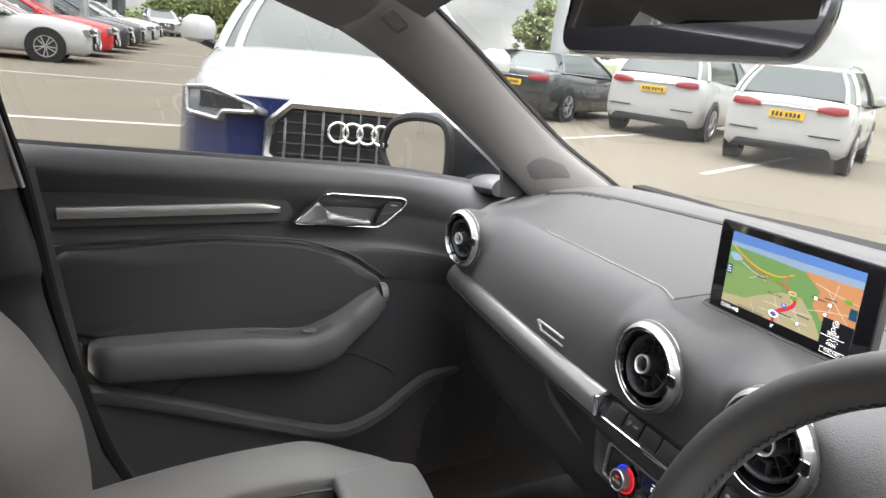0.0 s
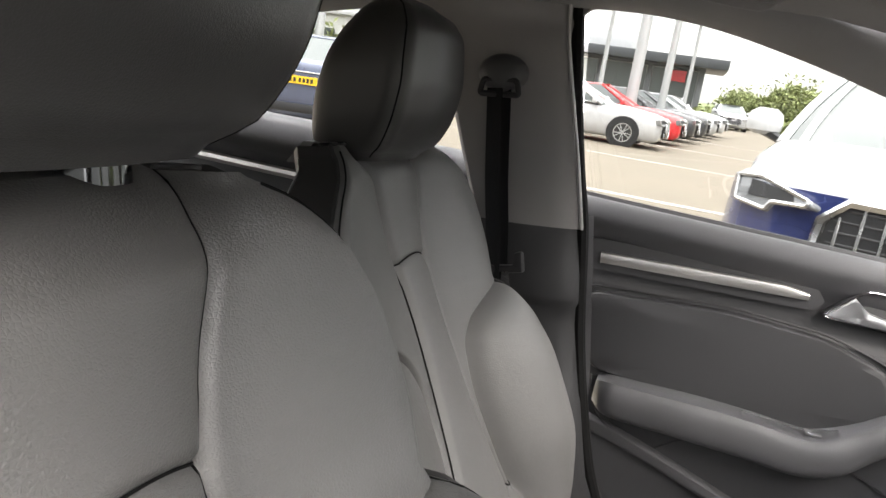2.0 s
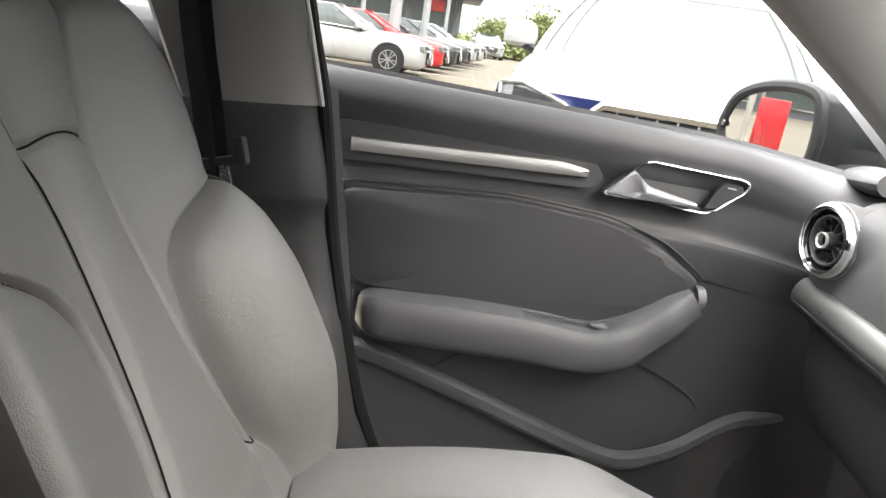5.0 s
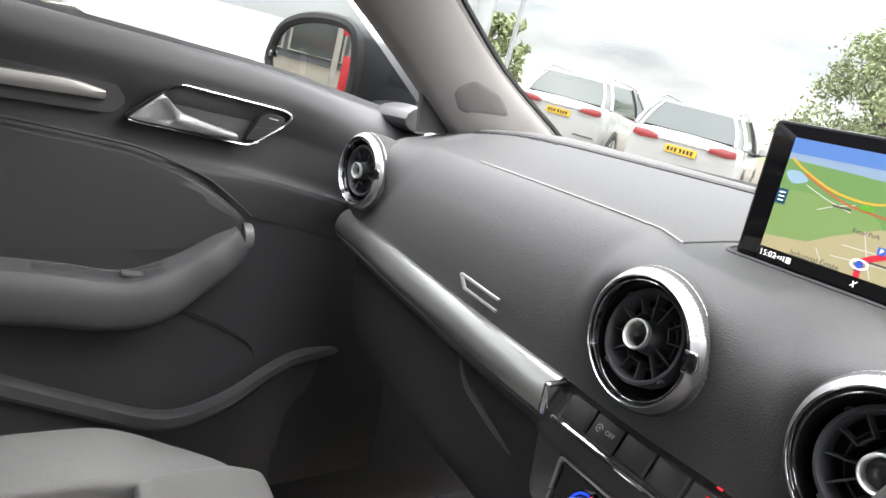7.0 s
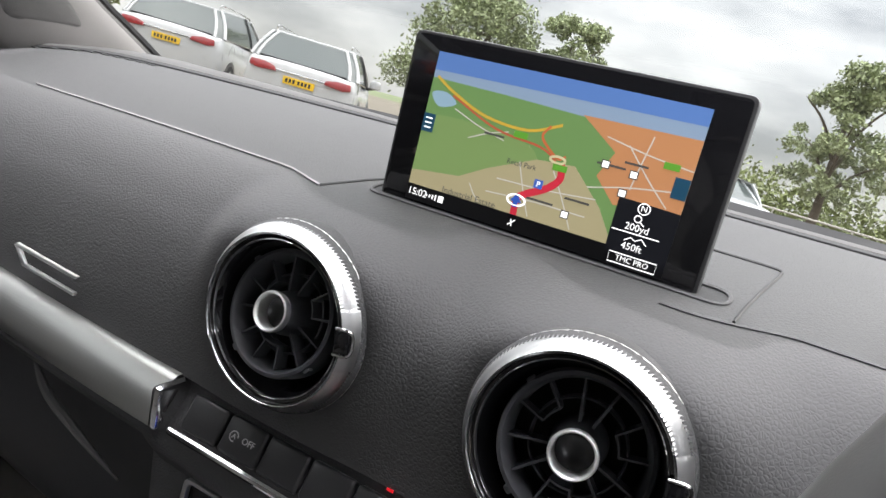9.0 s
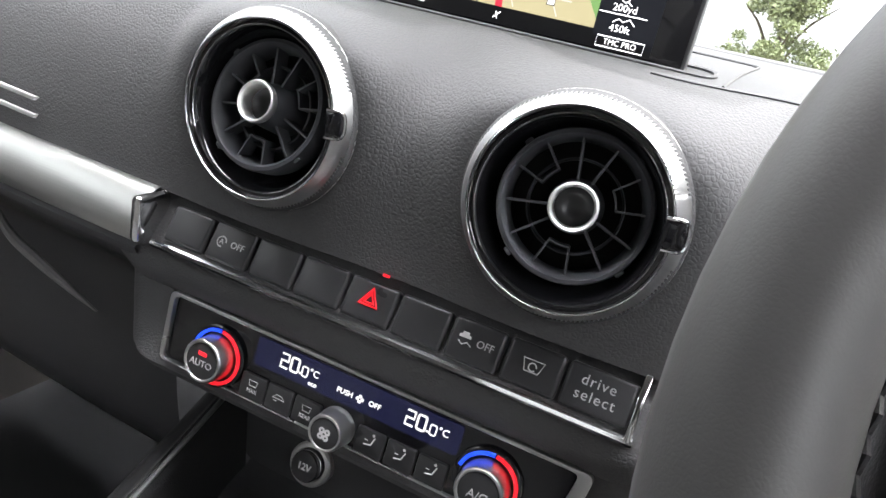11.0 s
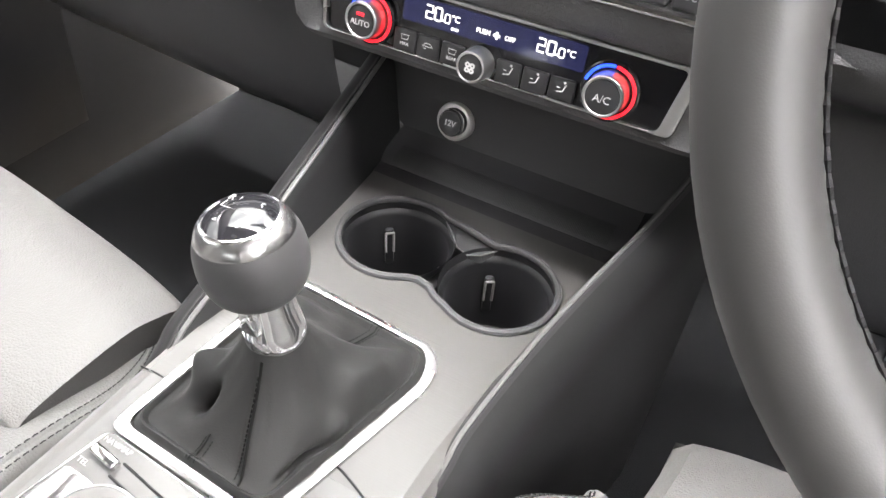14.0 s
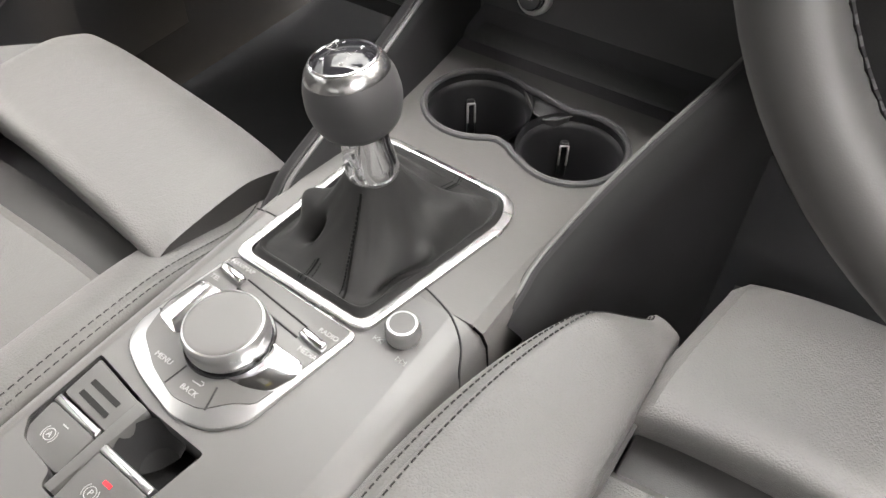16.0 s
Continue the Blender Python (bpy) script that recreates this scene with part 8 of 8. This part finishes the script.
        lm = frame_at((-h2 - 0.055, sg * w2 * 0.42, tail - 0.12), (-0.14 * sg, -1, 0), (0.12, 0, 1)) @ Matrix.Scale(0.98, 4)
        part("tail_lamp", b_plate(rounded([(-sg * a, b) for a, b in lamp][::-sg], 0.02), 0.20, lm, 0.012), LAMPR, t, "red tail lamp")
        hm = frame_at((h2 * 0.985 + 0.12, sg * w2 * 0.50, hood - 0.205), (-0.42 * sg, 1, 0.05 * sg), (-0.25, 0, 1))
        hl_ = [(sg * a, b) for a, b in [(0.02, -0.03), (0.20, -0.055), (0.22, -0.105), (0.40, -0.09), (0.43, 0.045), (0.30, 0.065), (0.02, 0.0)][::sg]]
        hd = part("headlight", b_plate(rounded(hl_, 0.015), 0.12, hm @ Matrix.Translation((0, 0, 0.02)), 0.008), LAMPC, t, "clear headlight")
        part("lamp_insert", b_tube([hm @ V(p[0] * 0.92 + 0.02 * sg, p[1] * 0.85 - 0.004, 0.026) for p in rounded(hl_, 0.015)], 0.011, 6, closed=True), SILVER, hd)
        part("lamp_core", b_plate([(sg * a, b) for a, b in [(0.10, -0.03), (0.33, -0.05), (0.34, 0.03), (0.12, 0.012)][::sg]], 0.01, hm @ Matrix.Translation((0, 0, 0.028))), GRILLE, hd)
        for x in (xf, xr):
            wm_ = frame_at((x, sg * (w2 - 0.10), wr), (1, 0, 0), (0, 0, 1)) if sg < 0 else frame_at((x, sg * (w2 - 0.10), wr), (-1, 0, 0), (0, 0, 1))
            part("wheel_arch", b_lathe([(wr + 0.07, 0.06), (wr + 0.07, 0.104), (wr + 0.02, 0.106), (0.0, 0.098)], wm_, 32), GRILLE, t)
            wh = part("wheel", b_lathe([(wr * 0.62, -0.10), (wr * 0.97, -0.10), (wr, -0.08), (wr, 0.085), (wr * 0.96, 0.108), (wr * 0.70, 0.112), (wr * 0.67, 0.10)], wm_, 36), TYRE, t)
            part("rim", b_lathe([(wr * 0.70, 0.104), (wr * 0.69, 0.115), (wr * 0.64, 0.113), (wr * 0.62, 0.098)], wm_, 36), RIMM, wh)
            for k in range(10):
                part("rim_spoke", b_box((wr * 0.35, 0, 0.107), (wr * 0.64, 0.022, 0.014), 0.004, 1, wm_ @ Matrix.Rotation(math.tau * k / 10 + (0.1 if k % 2 else -0.1), 4, "Z")), RIMM, wh)
    # rear screen trim, bumper, plate
    part("rear_bumper", b_plate(rounded([(-w2 * 0.80, 0.27), (w2 * 0.80, 0.27), (w2 * 0.70, 0.40), (-w2 * 0.70, 0.40)], 0.04), 0.05, frame_at((-h2 - 0.012, 0, 0), (0, -1, 0), (0, 0, 1)), 0.01), GRILLE, t, "dark lower bumper")
    part("lamp_bar", b_tube([V(-h2 - 0.012, y * w2, tail - 0.14) for y in (-0.45, 0, 0.45)], 0.012, 6), CHROME, t, "chrome bar between the lamps")
    for sg in (1, -1):
        part("reflector", b_box((-h2 - 0.012, sg * w2 * 0.62, 0.56), (0.02, 0.42, 0.022), 0.005), GRILLE, t)
    if plate:
        pl = part("number_plate", b_box((-h2 - 0.02, 0, tail - 0.26), (0.02, 0.50, 0.115), 0.004, 1), PLATEY, t, "yellow number plate")
        part("plate_bars", joined(*[b_box((-h2 - 0.031, -0.17 + 0.057 * k + (0.02 if k > 3 else 0), tail - 0.26), (0.004, 0.035, 0.06)) for k in range(7)]), GRILLE, pl)
    part("rear_glass_rim", b_tube([V(rb0 + 0.015, y * w2, zbelt(rb0) + 0.03) for y in (-0.74, 0, 0.74)], 0.02, 6), GRILLE, t)
    # grille
    if front_paint is not None:
        part("front_bumper", b_loft([[V(x, y * w2, z) for y, z in ((-k, 0.30), (k, 0.30), (k * 1.02, 0.5), (k, hood - 0.16), (k * 0.6, hood - 0.16), (-k * 0.6, hood - 0.16), (-k, hood - 0.16), (-k * 1.02, 0.5))] for x, k in ((h2 * 0.50, 1.006), (h2 * 0.72, 1.0), (h2 * 0.80, 0.985), (h2 * 0.90, 0.972), (h2 * 0.955, 0.90), (h2 * 0.992, 0.82), (h2 + 0.015, 0.70))]), front_paint, t, "navy front bumper")
    gmx = frame_at((h2 + 0.140, 0, 0), (0, 1, 0), (-0.12, 0, 1))
    zg = hood - 0.44
    oct_ = [(-0.30, zg - 0.13), (0.30, zg - 0.13), (0.45, zg + 0.02), (0.44, zg + 0.17), (0.34, zg + 0.27), (-0.34, zg + 0.27), (-0.44, zg + 0.17), (-0.45, zg + 0.02)]
    gp_ = part("grille", b_plate(oct_, 0.10, gmx, 0.0), GRILLE, t, "black grille with silver slats")
    part("grille_frame", b_tube([gmx @ V(x, y, 0.008) for x, y in oct_], 0.026, 6, closed=True), SILVER, gp_)
    for k in range(-4, 5):
        x = k * 0.092
        e = 0.27 - max(0, abs(x) - 0.30) * 0.9
        part("slat", b_box((x, zg + 0.07, 0.006), (0.014, 0.36 if abs(x) < 0.3 else 0.26, 0.014), 0.003, 1, gmx), SILVER, gp_)
    for k in range(7):
        part("cross_slat", b_box((0, zg - 0.08 + 0.052 * k, 0.0), (0.80 if 1 < k < 6 else 0.66, 0.010, 0.012), 0.002, 1, gmx), HARD, gp_)
    for k in range(4):
        part("emblem_ring", b_tube([gmx @ V(-0.108 + 0.072 * k + 0.048 * math.cos(a), zg + 0.15 + 0.048 * math.sin(a), 0.022) for a in [q * math.tau / 24 for q in range(24)]], 0.008, 6, closed=True), CHROME, gp_)
    for sg in (1, -1):
        part("air_intake", b_tube([gmx @ V(sg * (0.56 + a), b, -0.02) for a, b in ((0, 0.42), (0.16, 0.44), (0.2, 0.36), (0.02, 0.33))], 0.014, 6, closed=True), SILVER, t)
    return t


def stand(x, y, hx, hy):
    """A car's pose on the ground, its nose towards (hx, hy)."""
    return Matrix.Translation((x, y, 0)) @ Matrix.Rotation(math.atan2(hy, hx), 4, "Z")


hv = Vector((0.97, -0.24)).normalized()
nose = Vector((-3.0, 1.08))
c = nose - hv * 2.24
# white body paint carries the bright sky reflection on the bonnet
car("suv_opposite", "parked suv with navy bumper, bonnet painted pale for its sky reflection", WHITEP, stand(c.x, c.y, hv.x, hv.y), 4.48, 1.85, 1.6, hood=1.07, front_paint=NAVYP)
hb = Vector((-0.52, 0.854))
for nm, lab, x, y, L, W, H in (("large_suv", "large white suv with chrome bar and yellow plate", -10.45, 9.15, 5.0, 1.95, 1.72), ("small_suv", "white suv with red tail lamps and yellow plate", -7.25, 9.05, 4.48, 1.85, 1.6)):
    rearp = Vector((x, y))
    cc = rearp + hb * L / 2
    car(nm, lab, WHITEP, stand(cc.x, cc.y, hb.x, hb.y), L, W, H, hood=1.03 if L < 4.8 else 1.1, tail=1.08 if L < 4.8 else 1.16)
cc = Vector((-12.3, 7.1)) + hb * 2.3
car("dark_saloon", "dark grey saloon car with red tail lamps", DARKP, stand(cc.x, cc.y, hb.x, hb.y), 4.7, 1.85, 1.38, hood=0.92, tail=0.98, suv=False)
for k, (nm, lab, pt) in enumerate((("white_coupe", "white coupe with alloy wheels in a row", WHITEP), ("red_hatchback", "red hatchback parked in a row", REDP), ("dark_hatchback", "dark grey hatchback parked in a row", DARKP),
                                   ("charcoal_saloon", "charcoal saloon parked in a row", DARKP), ("silver_hatchback", "silver hatchback parked in a row", SILVP), ("white_hatchback", "white hatchback at the row's end", WHITEP))):
    car(nm, lab, pt, stand(-17.7 - 2.75 * k, -2.75 + 0.38 * k, 0.03, 1), 4.2, 1.8, 1.40, hood=0.88, tail=0.95, suv=False, plate=False)
car("far_hatchback", "pale hatchback across the car park", SILVP, stand(-46.0, 1.9, 0.98, 0.1), 4.2, 1.78, 1.45, hood=0.92, tail=0.98, suv=False)
car("far_hatchback", "pale hatchback across the car park", WHITEP, stand(-47.0, -1.6, 0.98, 0.1), 4.2, 1.78, 1.45, hood=0.92, tail=0.98, suv=False)
hc = Vector((-0.93, -0.36))
cc = Vector((-8.6, -5.45)) + hc * 2.2
car("blue_hatchback", "grey-blue hatchback with red tail lamps", material("slate_blue_paint", (0.08, 0.095, 0.15), 0.3, 0.3, coat=0.9), stand(cc.x, cc.y, hc.x, hc.y), 4.3, 1.8, 1.43, hood=0.92, tail=1.0, suv=False)
cc = Vector((-10.8, -8.1)) + hc * 2.2
car("dark_red_hatchback", "red hatchback standing further back", REDP, stand(cc.x, cc.y, hc.x, hc.y), 4.3, 1.8, 1.43, hood=0.92, tail=1.0, suv=False)
car("silver_estate", "silver car beyond the white ones", SILVP, stand(-2.2, 16.0, -0.5, 0.85), 4.5, 1.8, 1.45, hood=0.92, tail=1.0, suv=False)

# posts
STEEL = material("galvanised_steel", (0.42, 0.43, 0.43), 0.5, 0.6, mottle=0.15)
for x, y, h, r, lab in ((-21.5, -1.9, 9.0, 0.17, "tall grey steel lamp post"), (-23.5, -1.1, 8.5, 0.12, "tall grey steel lamp post"), (-12.9, 8.5, 9.0, 0.21, "thick grey steel lamp post"), (-13.6, 9.9, 8.5, 0.06, "thin dark flag pole"),
                        (-30.0, -4.0, 5.0, 0.10, "slim grey post by the showroom"), (-33, -0.6, 4.6, 0.09, "slim grey post by the showroom"), (-20.5, -12.0, 8.0, 0.16, "tall grey steel lamp post"), (-19.5, -12.6, 8.0, 0.13, "tall grey steel lamp post")):
    p = level_thing("lamp_post", (x, y, 0), lab, "lamp post", group="posts")
    part("shaft", b_loft([[V(x + rr_ * math.cos(a), y + rr_ * math.sin(a), z) for a in [k * math.tau / 16 for k in range(16)]] for rr_, z in ((r * 1.15, 0), (r * 1.1, 1.0), (r, 1.1), (r * 0.75, h))]), STEEL, p)
    part("base_plate", b_box((x, y, 0.02), (r * 4, r * 4, 0.04), 0.01), STEEL, p)
    part("head", b_box((x + 0.3, y, h), (0.9, 0.25, 0.12), 0.03), STEEL, p)

# showroom
sh = level_thing("showroom", (-57, -14, 0), "long grey glass-fronted car showroom", "building", kind="structure")
CLAD = material("grey_cladding", (0.16, 0.17, 0.18), 0.5, mottle=0.1)
part("wall", b_box((-60, -15, 1.9), (8, 30, 3.8)), CLAD, sh)
part("roof", b_box((-59.5, -15, 4.1), (10.5, 33, 0.7), 0.05), material("dark_fascia", (0.05, 0.055, 0.06), 0.4), sh, "dark flat fascia roof")
part("upper_roof", b_box((-63, -18, 5.2), (8, 24, 1.6), 0.05), material("pale_roof", (0.5, 0.51, 0.52), 0.5), sh, "pale upper roof")
for k in range(8):
    wd = part("window", b_box((-55.97, -28 + 3.7 * k, 1.9), (0.06, 3.3, 3.2)), TINT, sh)
    part("window_frame", b_tube([V(-55.9, -28 + 3.7 * k + a, b) for a, b in ((-1.65, 0.3), (1.65, 0.3), (1.65, 3.5), (-1.65, 3.5))], 0.06, 4, closed=True), STEEL, wd)
part("sign", b_box((-55.8, -2.0, 3.0), (0.1, 1.4, 0.8)), REDP, sh, "red sign panel")
low = level_thing("warehouse", (-40, -24, 0), "low white warehouse behind the car park", "building", kind="structure")
part("wall", b_box((-44, -27, 1.7), (9, 22, 3.4)), material("white_cladding", (0.55, 0.55, 0.54), 0.5, mottle=0.08), low)
part("roof", b_box((-44, -27, 3.5), (9.6, 22.6, 0.3), 0.05), material("pale_roof_2", (0.4, 0.41, 0.42), 0.5), low)
for k in range(5):
    part("window", b_box((-39.45, -35 + 4 * k, 1.9), (0.08, 2.4, 1.2)), TINT, low)

# what the door mirror sees: a red board on a post and the glazed front behind the car
ban = level_thing("sign_board", (-3.1, -7.5, 0), "red sign board on a pale post", "sign")
part("post", b_tube([V(-3.1, -7.5, 0), V(-3.1, -7.5, 2.6)], 0.04, 8), PAINT, ban)
part("board", b_box((-2.82, -7.5, 0.60), (0.36, 0.03, 0.62), 0.01), REDP, ban, "red painted board")
part("flag", b_grid([[V(-3.06 + 0.40 * u, -7.5 + 0.03 * math.sin(4 * u + 3 * v), 1.16 + 0.16 * v) for u in (0, 0.33, 0.66, 1.0)] for v in (0, 0.5, 1.0)], thick=0.01), REDP, ban, "small red flag")
glz = level_thing("glazed_hall", (3, -25, 0), "grey hall with a glazed front", "building", kind="structure")
part("wall", b_box((2.0, -28.0, 2.4), (34.0, 6.0, 4.8)), CLAD, glz)
part("roof", b_box((2.0, -28.0, 5.0), (35.0, 7.0, 0.5), 0.05), STEEL, glz)
for k in range(14):
    wd = part("window", b_box((-13.4 + 2.36 * k, -24.96, 2.0), (2.1, 0.08, 3.4)), TINT, glz)
    part("window_frame", b_tube([V(-13.4 + 2.36 * k + a, -24.9, b) for a, b in ((-1.05, 0.3), (1.05, 0.3), (1.05, 3.7), (-1.05, 3.7))], 0.06, 4, closed=True), PAINT, wd)

# foliage
LEAF = material("mid_green_leaves", (0.26, 0.30, 0.155), 0.7, mottle=0.45, mottle_scale=0.9)
LEAF2 = material("pale_green_leaves", (0.20, 0.23, 0.085), 0.7, mottle=0.45, mottle_scale=0.6)
BARK = material("grey_brown_bark", (0.09, 0.07, 0.05), 0.9, grain=1.0, grain_scale=20)
rng = np.random.default_rng(7)


def leaf_cloud(blobs, n, size, flat=0.75):
    """Many small turned leaves over overlapping clumps."""
    vs, fs = [], []
    tot = sum(b[3] ** 2 for b in blobs)
    for bx, by, bz, br in blobs:
        for _ in range(int(n * br ** 2 / tot)):
            d = rng.normal(size=3)
            d /= np.linalg.norm(d)
            r = br * (0.4 + 0.65 * rng.random() ** 0.6) * (1.45 if rng.random() < 0.12 else 1.0)
            p = np.array((bx, by, bz)) + d * r * np.array((1, 1, flat))
            a, b = rng.normal(size=3), rng.normal(size=3)
            a /= np.linalg.norm(a)
            b = np.cross(a, b)
            b /= np.linalg.norm(b)
            s = size * (0.6 + 0.8 * rng.random())
            k = len(vs)
            vs += [tuple(p - a * s), tuple(p + b * s * 0.5), tuple(p + a * s), tuple(p - b * s * 0.5)]
            fs.append((k, k + 1, k + 2, k + 3))
    bm = bmesh.new()
    me = bpy.data.meshes.new("leaves")
    me.from_pydata(vs, [], fs)
    bm.from_mesh(me)
    bpy.data.meshes.remove(me)
    return bm


def tree(x, y, h, spread, mat, name, label, n=5000, leaf=0.14):
    t = level_thing(name, (x, y, 0), label, "tree", group="trees")
    part("trunk", b_tube(smooth_line([(x, y, -0.1), (x + 0.05, y, h * 0.2), (x - 0.05, y + 0.05, h * 0.45), (x, y, h * 0.8)], 4), [0.22 - 0.014 * k for k in range(13)], 10), BARK, t)
    for k in range(7):
        a = k * 2.4
        part("limb", b_tube(smooth_line([(x, y, h * (0.25 + 0.05 * k)), (x + spread * 0.4 * math.cos(a), y + spread * 0.4 * math.sin(a), h * (0.42 + 0.055 * k)), (x + spread * 0.8 * math.cos(a), y + spread * 0.8 * math.sin(a), h * (0.5 + 0.06 * k))], 4), [0.09 - 0.009 * i for i in range(9)], 6), BARK, t)
    blobs = []
    for k in range(60):
        a, v = rng.random() * math.tau, rng.random()
        rr_ = spread * math.sqrt(rng.random()) * (1.0 - 0.75 * max(0, v - 0.35)) * 0.9
        blobs.append((x + rr_ * math.cos(a), y + rr_ * math.sin(a), h * (0.28 + 0.66 * v), spread * (0.10 + 0.15 * rng.random())))
    part("crown", leaf_cloud(blobs, n, leaf), mat, t)
    return t


tree(-14.6, 28.5, 7.0, 3.6, LEAF, "tree", "broad leafy green tree beyond the parked cars", 20000, 0.085)
tree(-10.6, 29.6, 6.4, 2.3, LEAF, "tree", "slim leafy green tree beyond the parked cars", 15000, 0.085)
tree(0.4, 30.0, 7.2, 2.1, LEAF, "tree", "broad green tree behind the fence", 12000, 0.085)
tree(-38, 26, 5.6, 2.4, LEAF, "tree", "small round far-off tree", 2500, 0.22)
tree(-60, 36, 6.6, 2.8, LEAF, "tree", "small round far-off tree", 2500, 0.28)


def hedge(name, label, pts, h, mat, n, leaf):
    t = level_thing(name, (pts[0][0], pts[0][1], 0), label, "bushes", kind="stuff")
    blobs = []
    for (x0, y0), (x1, y1) in zip(pts, pts[1:]):
        d = math.hypot(x1 - x0, y1 - y0)
        for k in range(int(d / (h * 0.45)) + 1):
            u = k / max(1, int(d / (h * 0.45)))
            hh = h * (0.75 + 0.5 * rng.random())
            blobs.append((x0 + (x1 - x0) * u, y0 + (y1 - y0) * u, hh * 0.5, hh * 0.55))
            blobs.append((x0 + (x1 - x0) * u + 0.4 * h * (rng.random() - 0.5), y0 + (y1 - y0) * u, hh * 0.25, hh * 0.5))
    part("leaves", leaf_cloud(blobs, n, leaf, 0.9), mat, t)


hedge("bush", "rounded green bushes at the car park's edge", [(-52, 2.6), (-52, 6.0)], 3.0, LEAF2, 16000, 0.14)
hedge("hedge", "low green hedge along the far edge", [(-50, -4), (-50, 8)], 0.9, LEAF2, 3000, 0.2)
hedge("bush", "green bushes beyond the fence", [(-6, 36), (6, 33), (16, 30)], 3.0, LEAF2, 20000, 0.12)
hedge("bush", "green shrubs by the warehouse", [(-38.5, -26), (-38.5, -20)], 2.6, LEAF2, 2500, 0.2)
fence = level_thing("fence", (0, 26, 0), "white metal rail fence before the bushes", "fence")
for k in range(10):
    part("post", b_box((-8 + 2.4 * k, 27 - 0.35 * k, 0.55), (0.06, 0.06, 1.1), 0.01), PAINT, fence)
for z in (0.6, 1.05):
    part("rail", b_tube([V(-8, 27, z), V(13.6, 23.85, z)], 0.035, 6), PAINT, fence)

hillm = material("hillside_green", (0.14, 0.17, 0.075), 0.9, mottle=0.5, mottle_scale=0.06)
hill = []
for k in range(49):
    a = radians(-20 + 200 * k / 48)
    h = 1.2 + 3.0 * ramp(95, 125, math.degrees(a)) + 9 * ramp(100, 122, math.degrees(a)) * (1 + 0.12 * math.sin(9 * a)) + 0.5 * math.sin(17 * a)
    hill.append([V(-r * math.sin(a), r * math.cos(a), z) for r, z in ((140, 0), (150, h * 0.6), (170, h * 0.95), (210, h))])
level_structure("backdrop", b_grid(hill), hillm, "distant green hillside behind the buildings", "hillside")
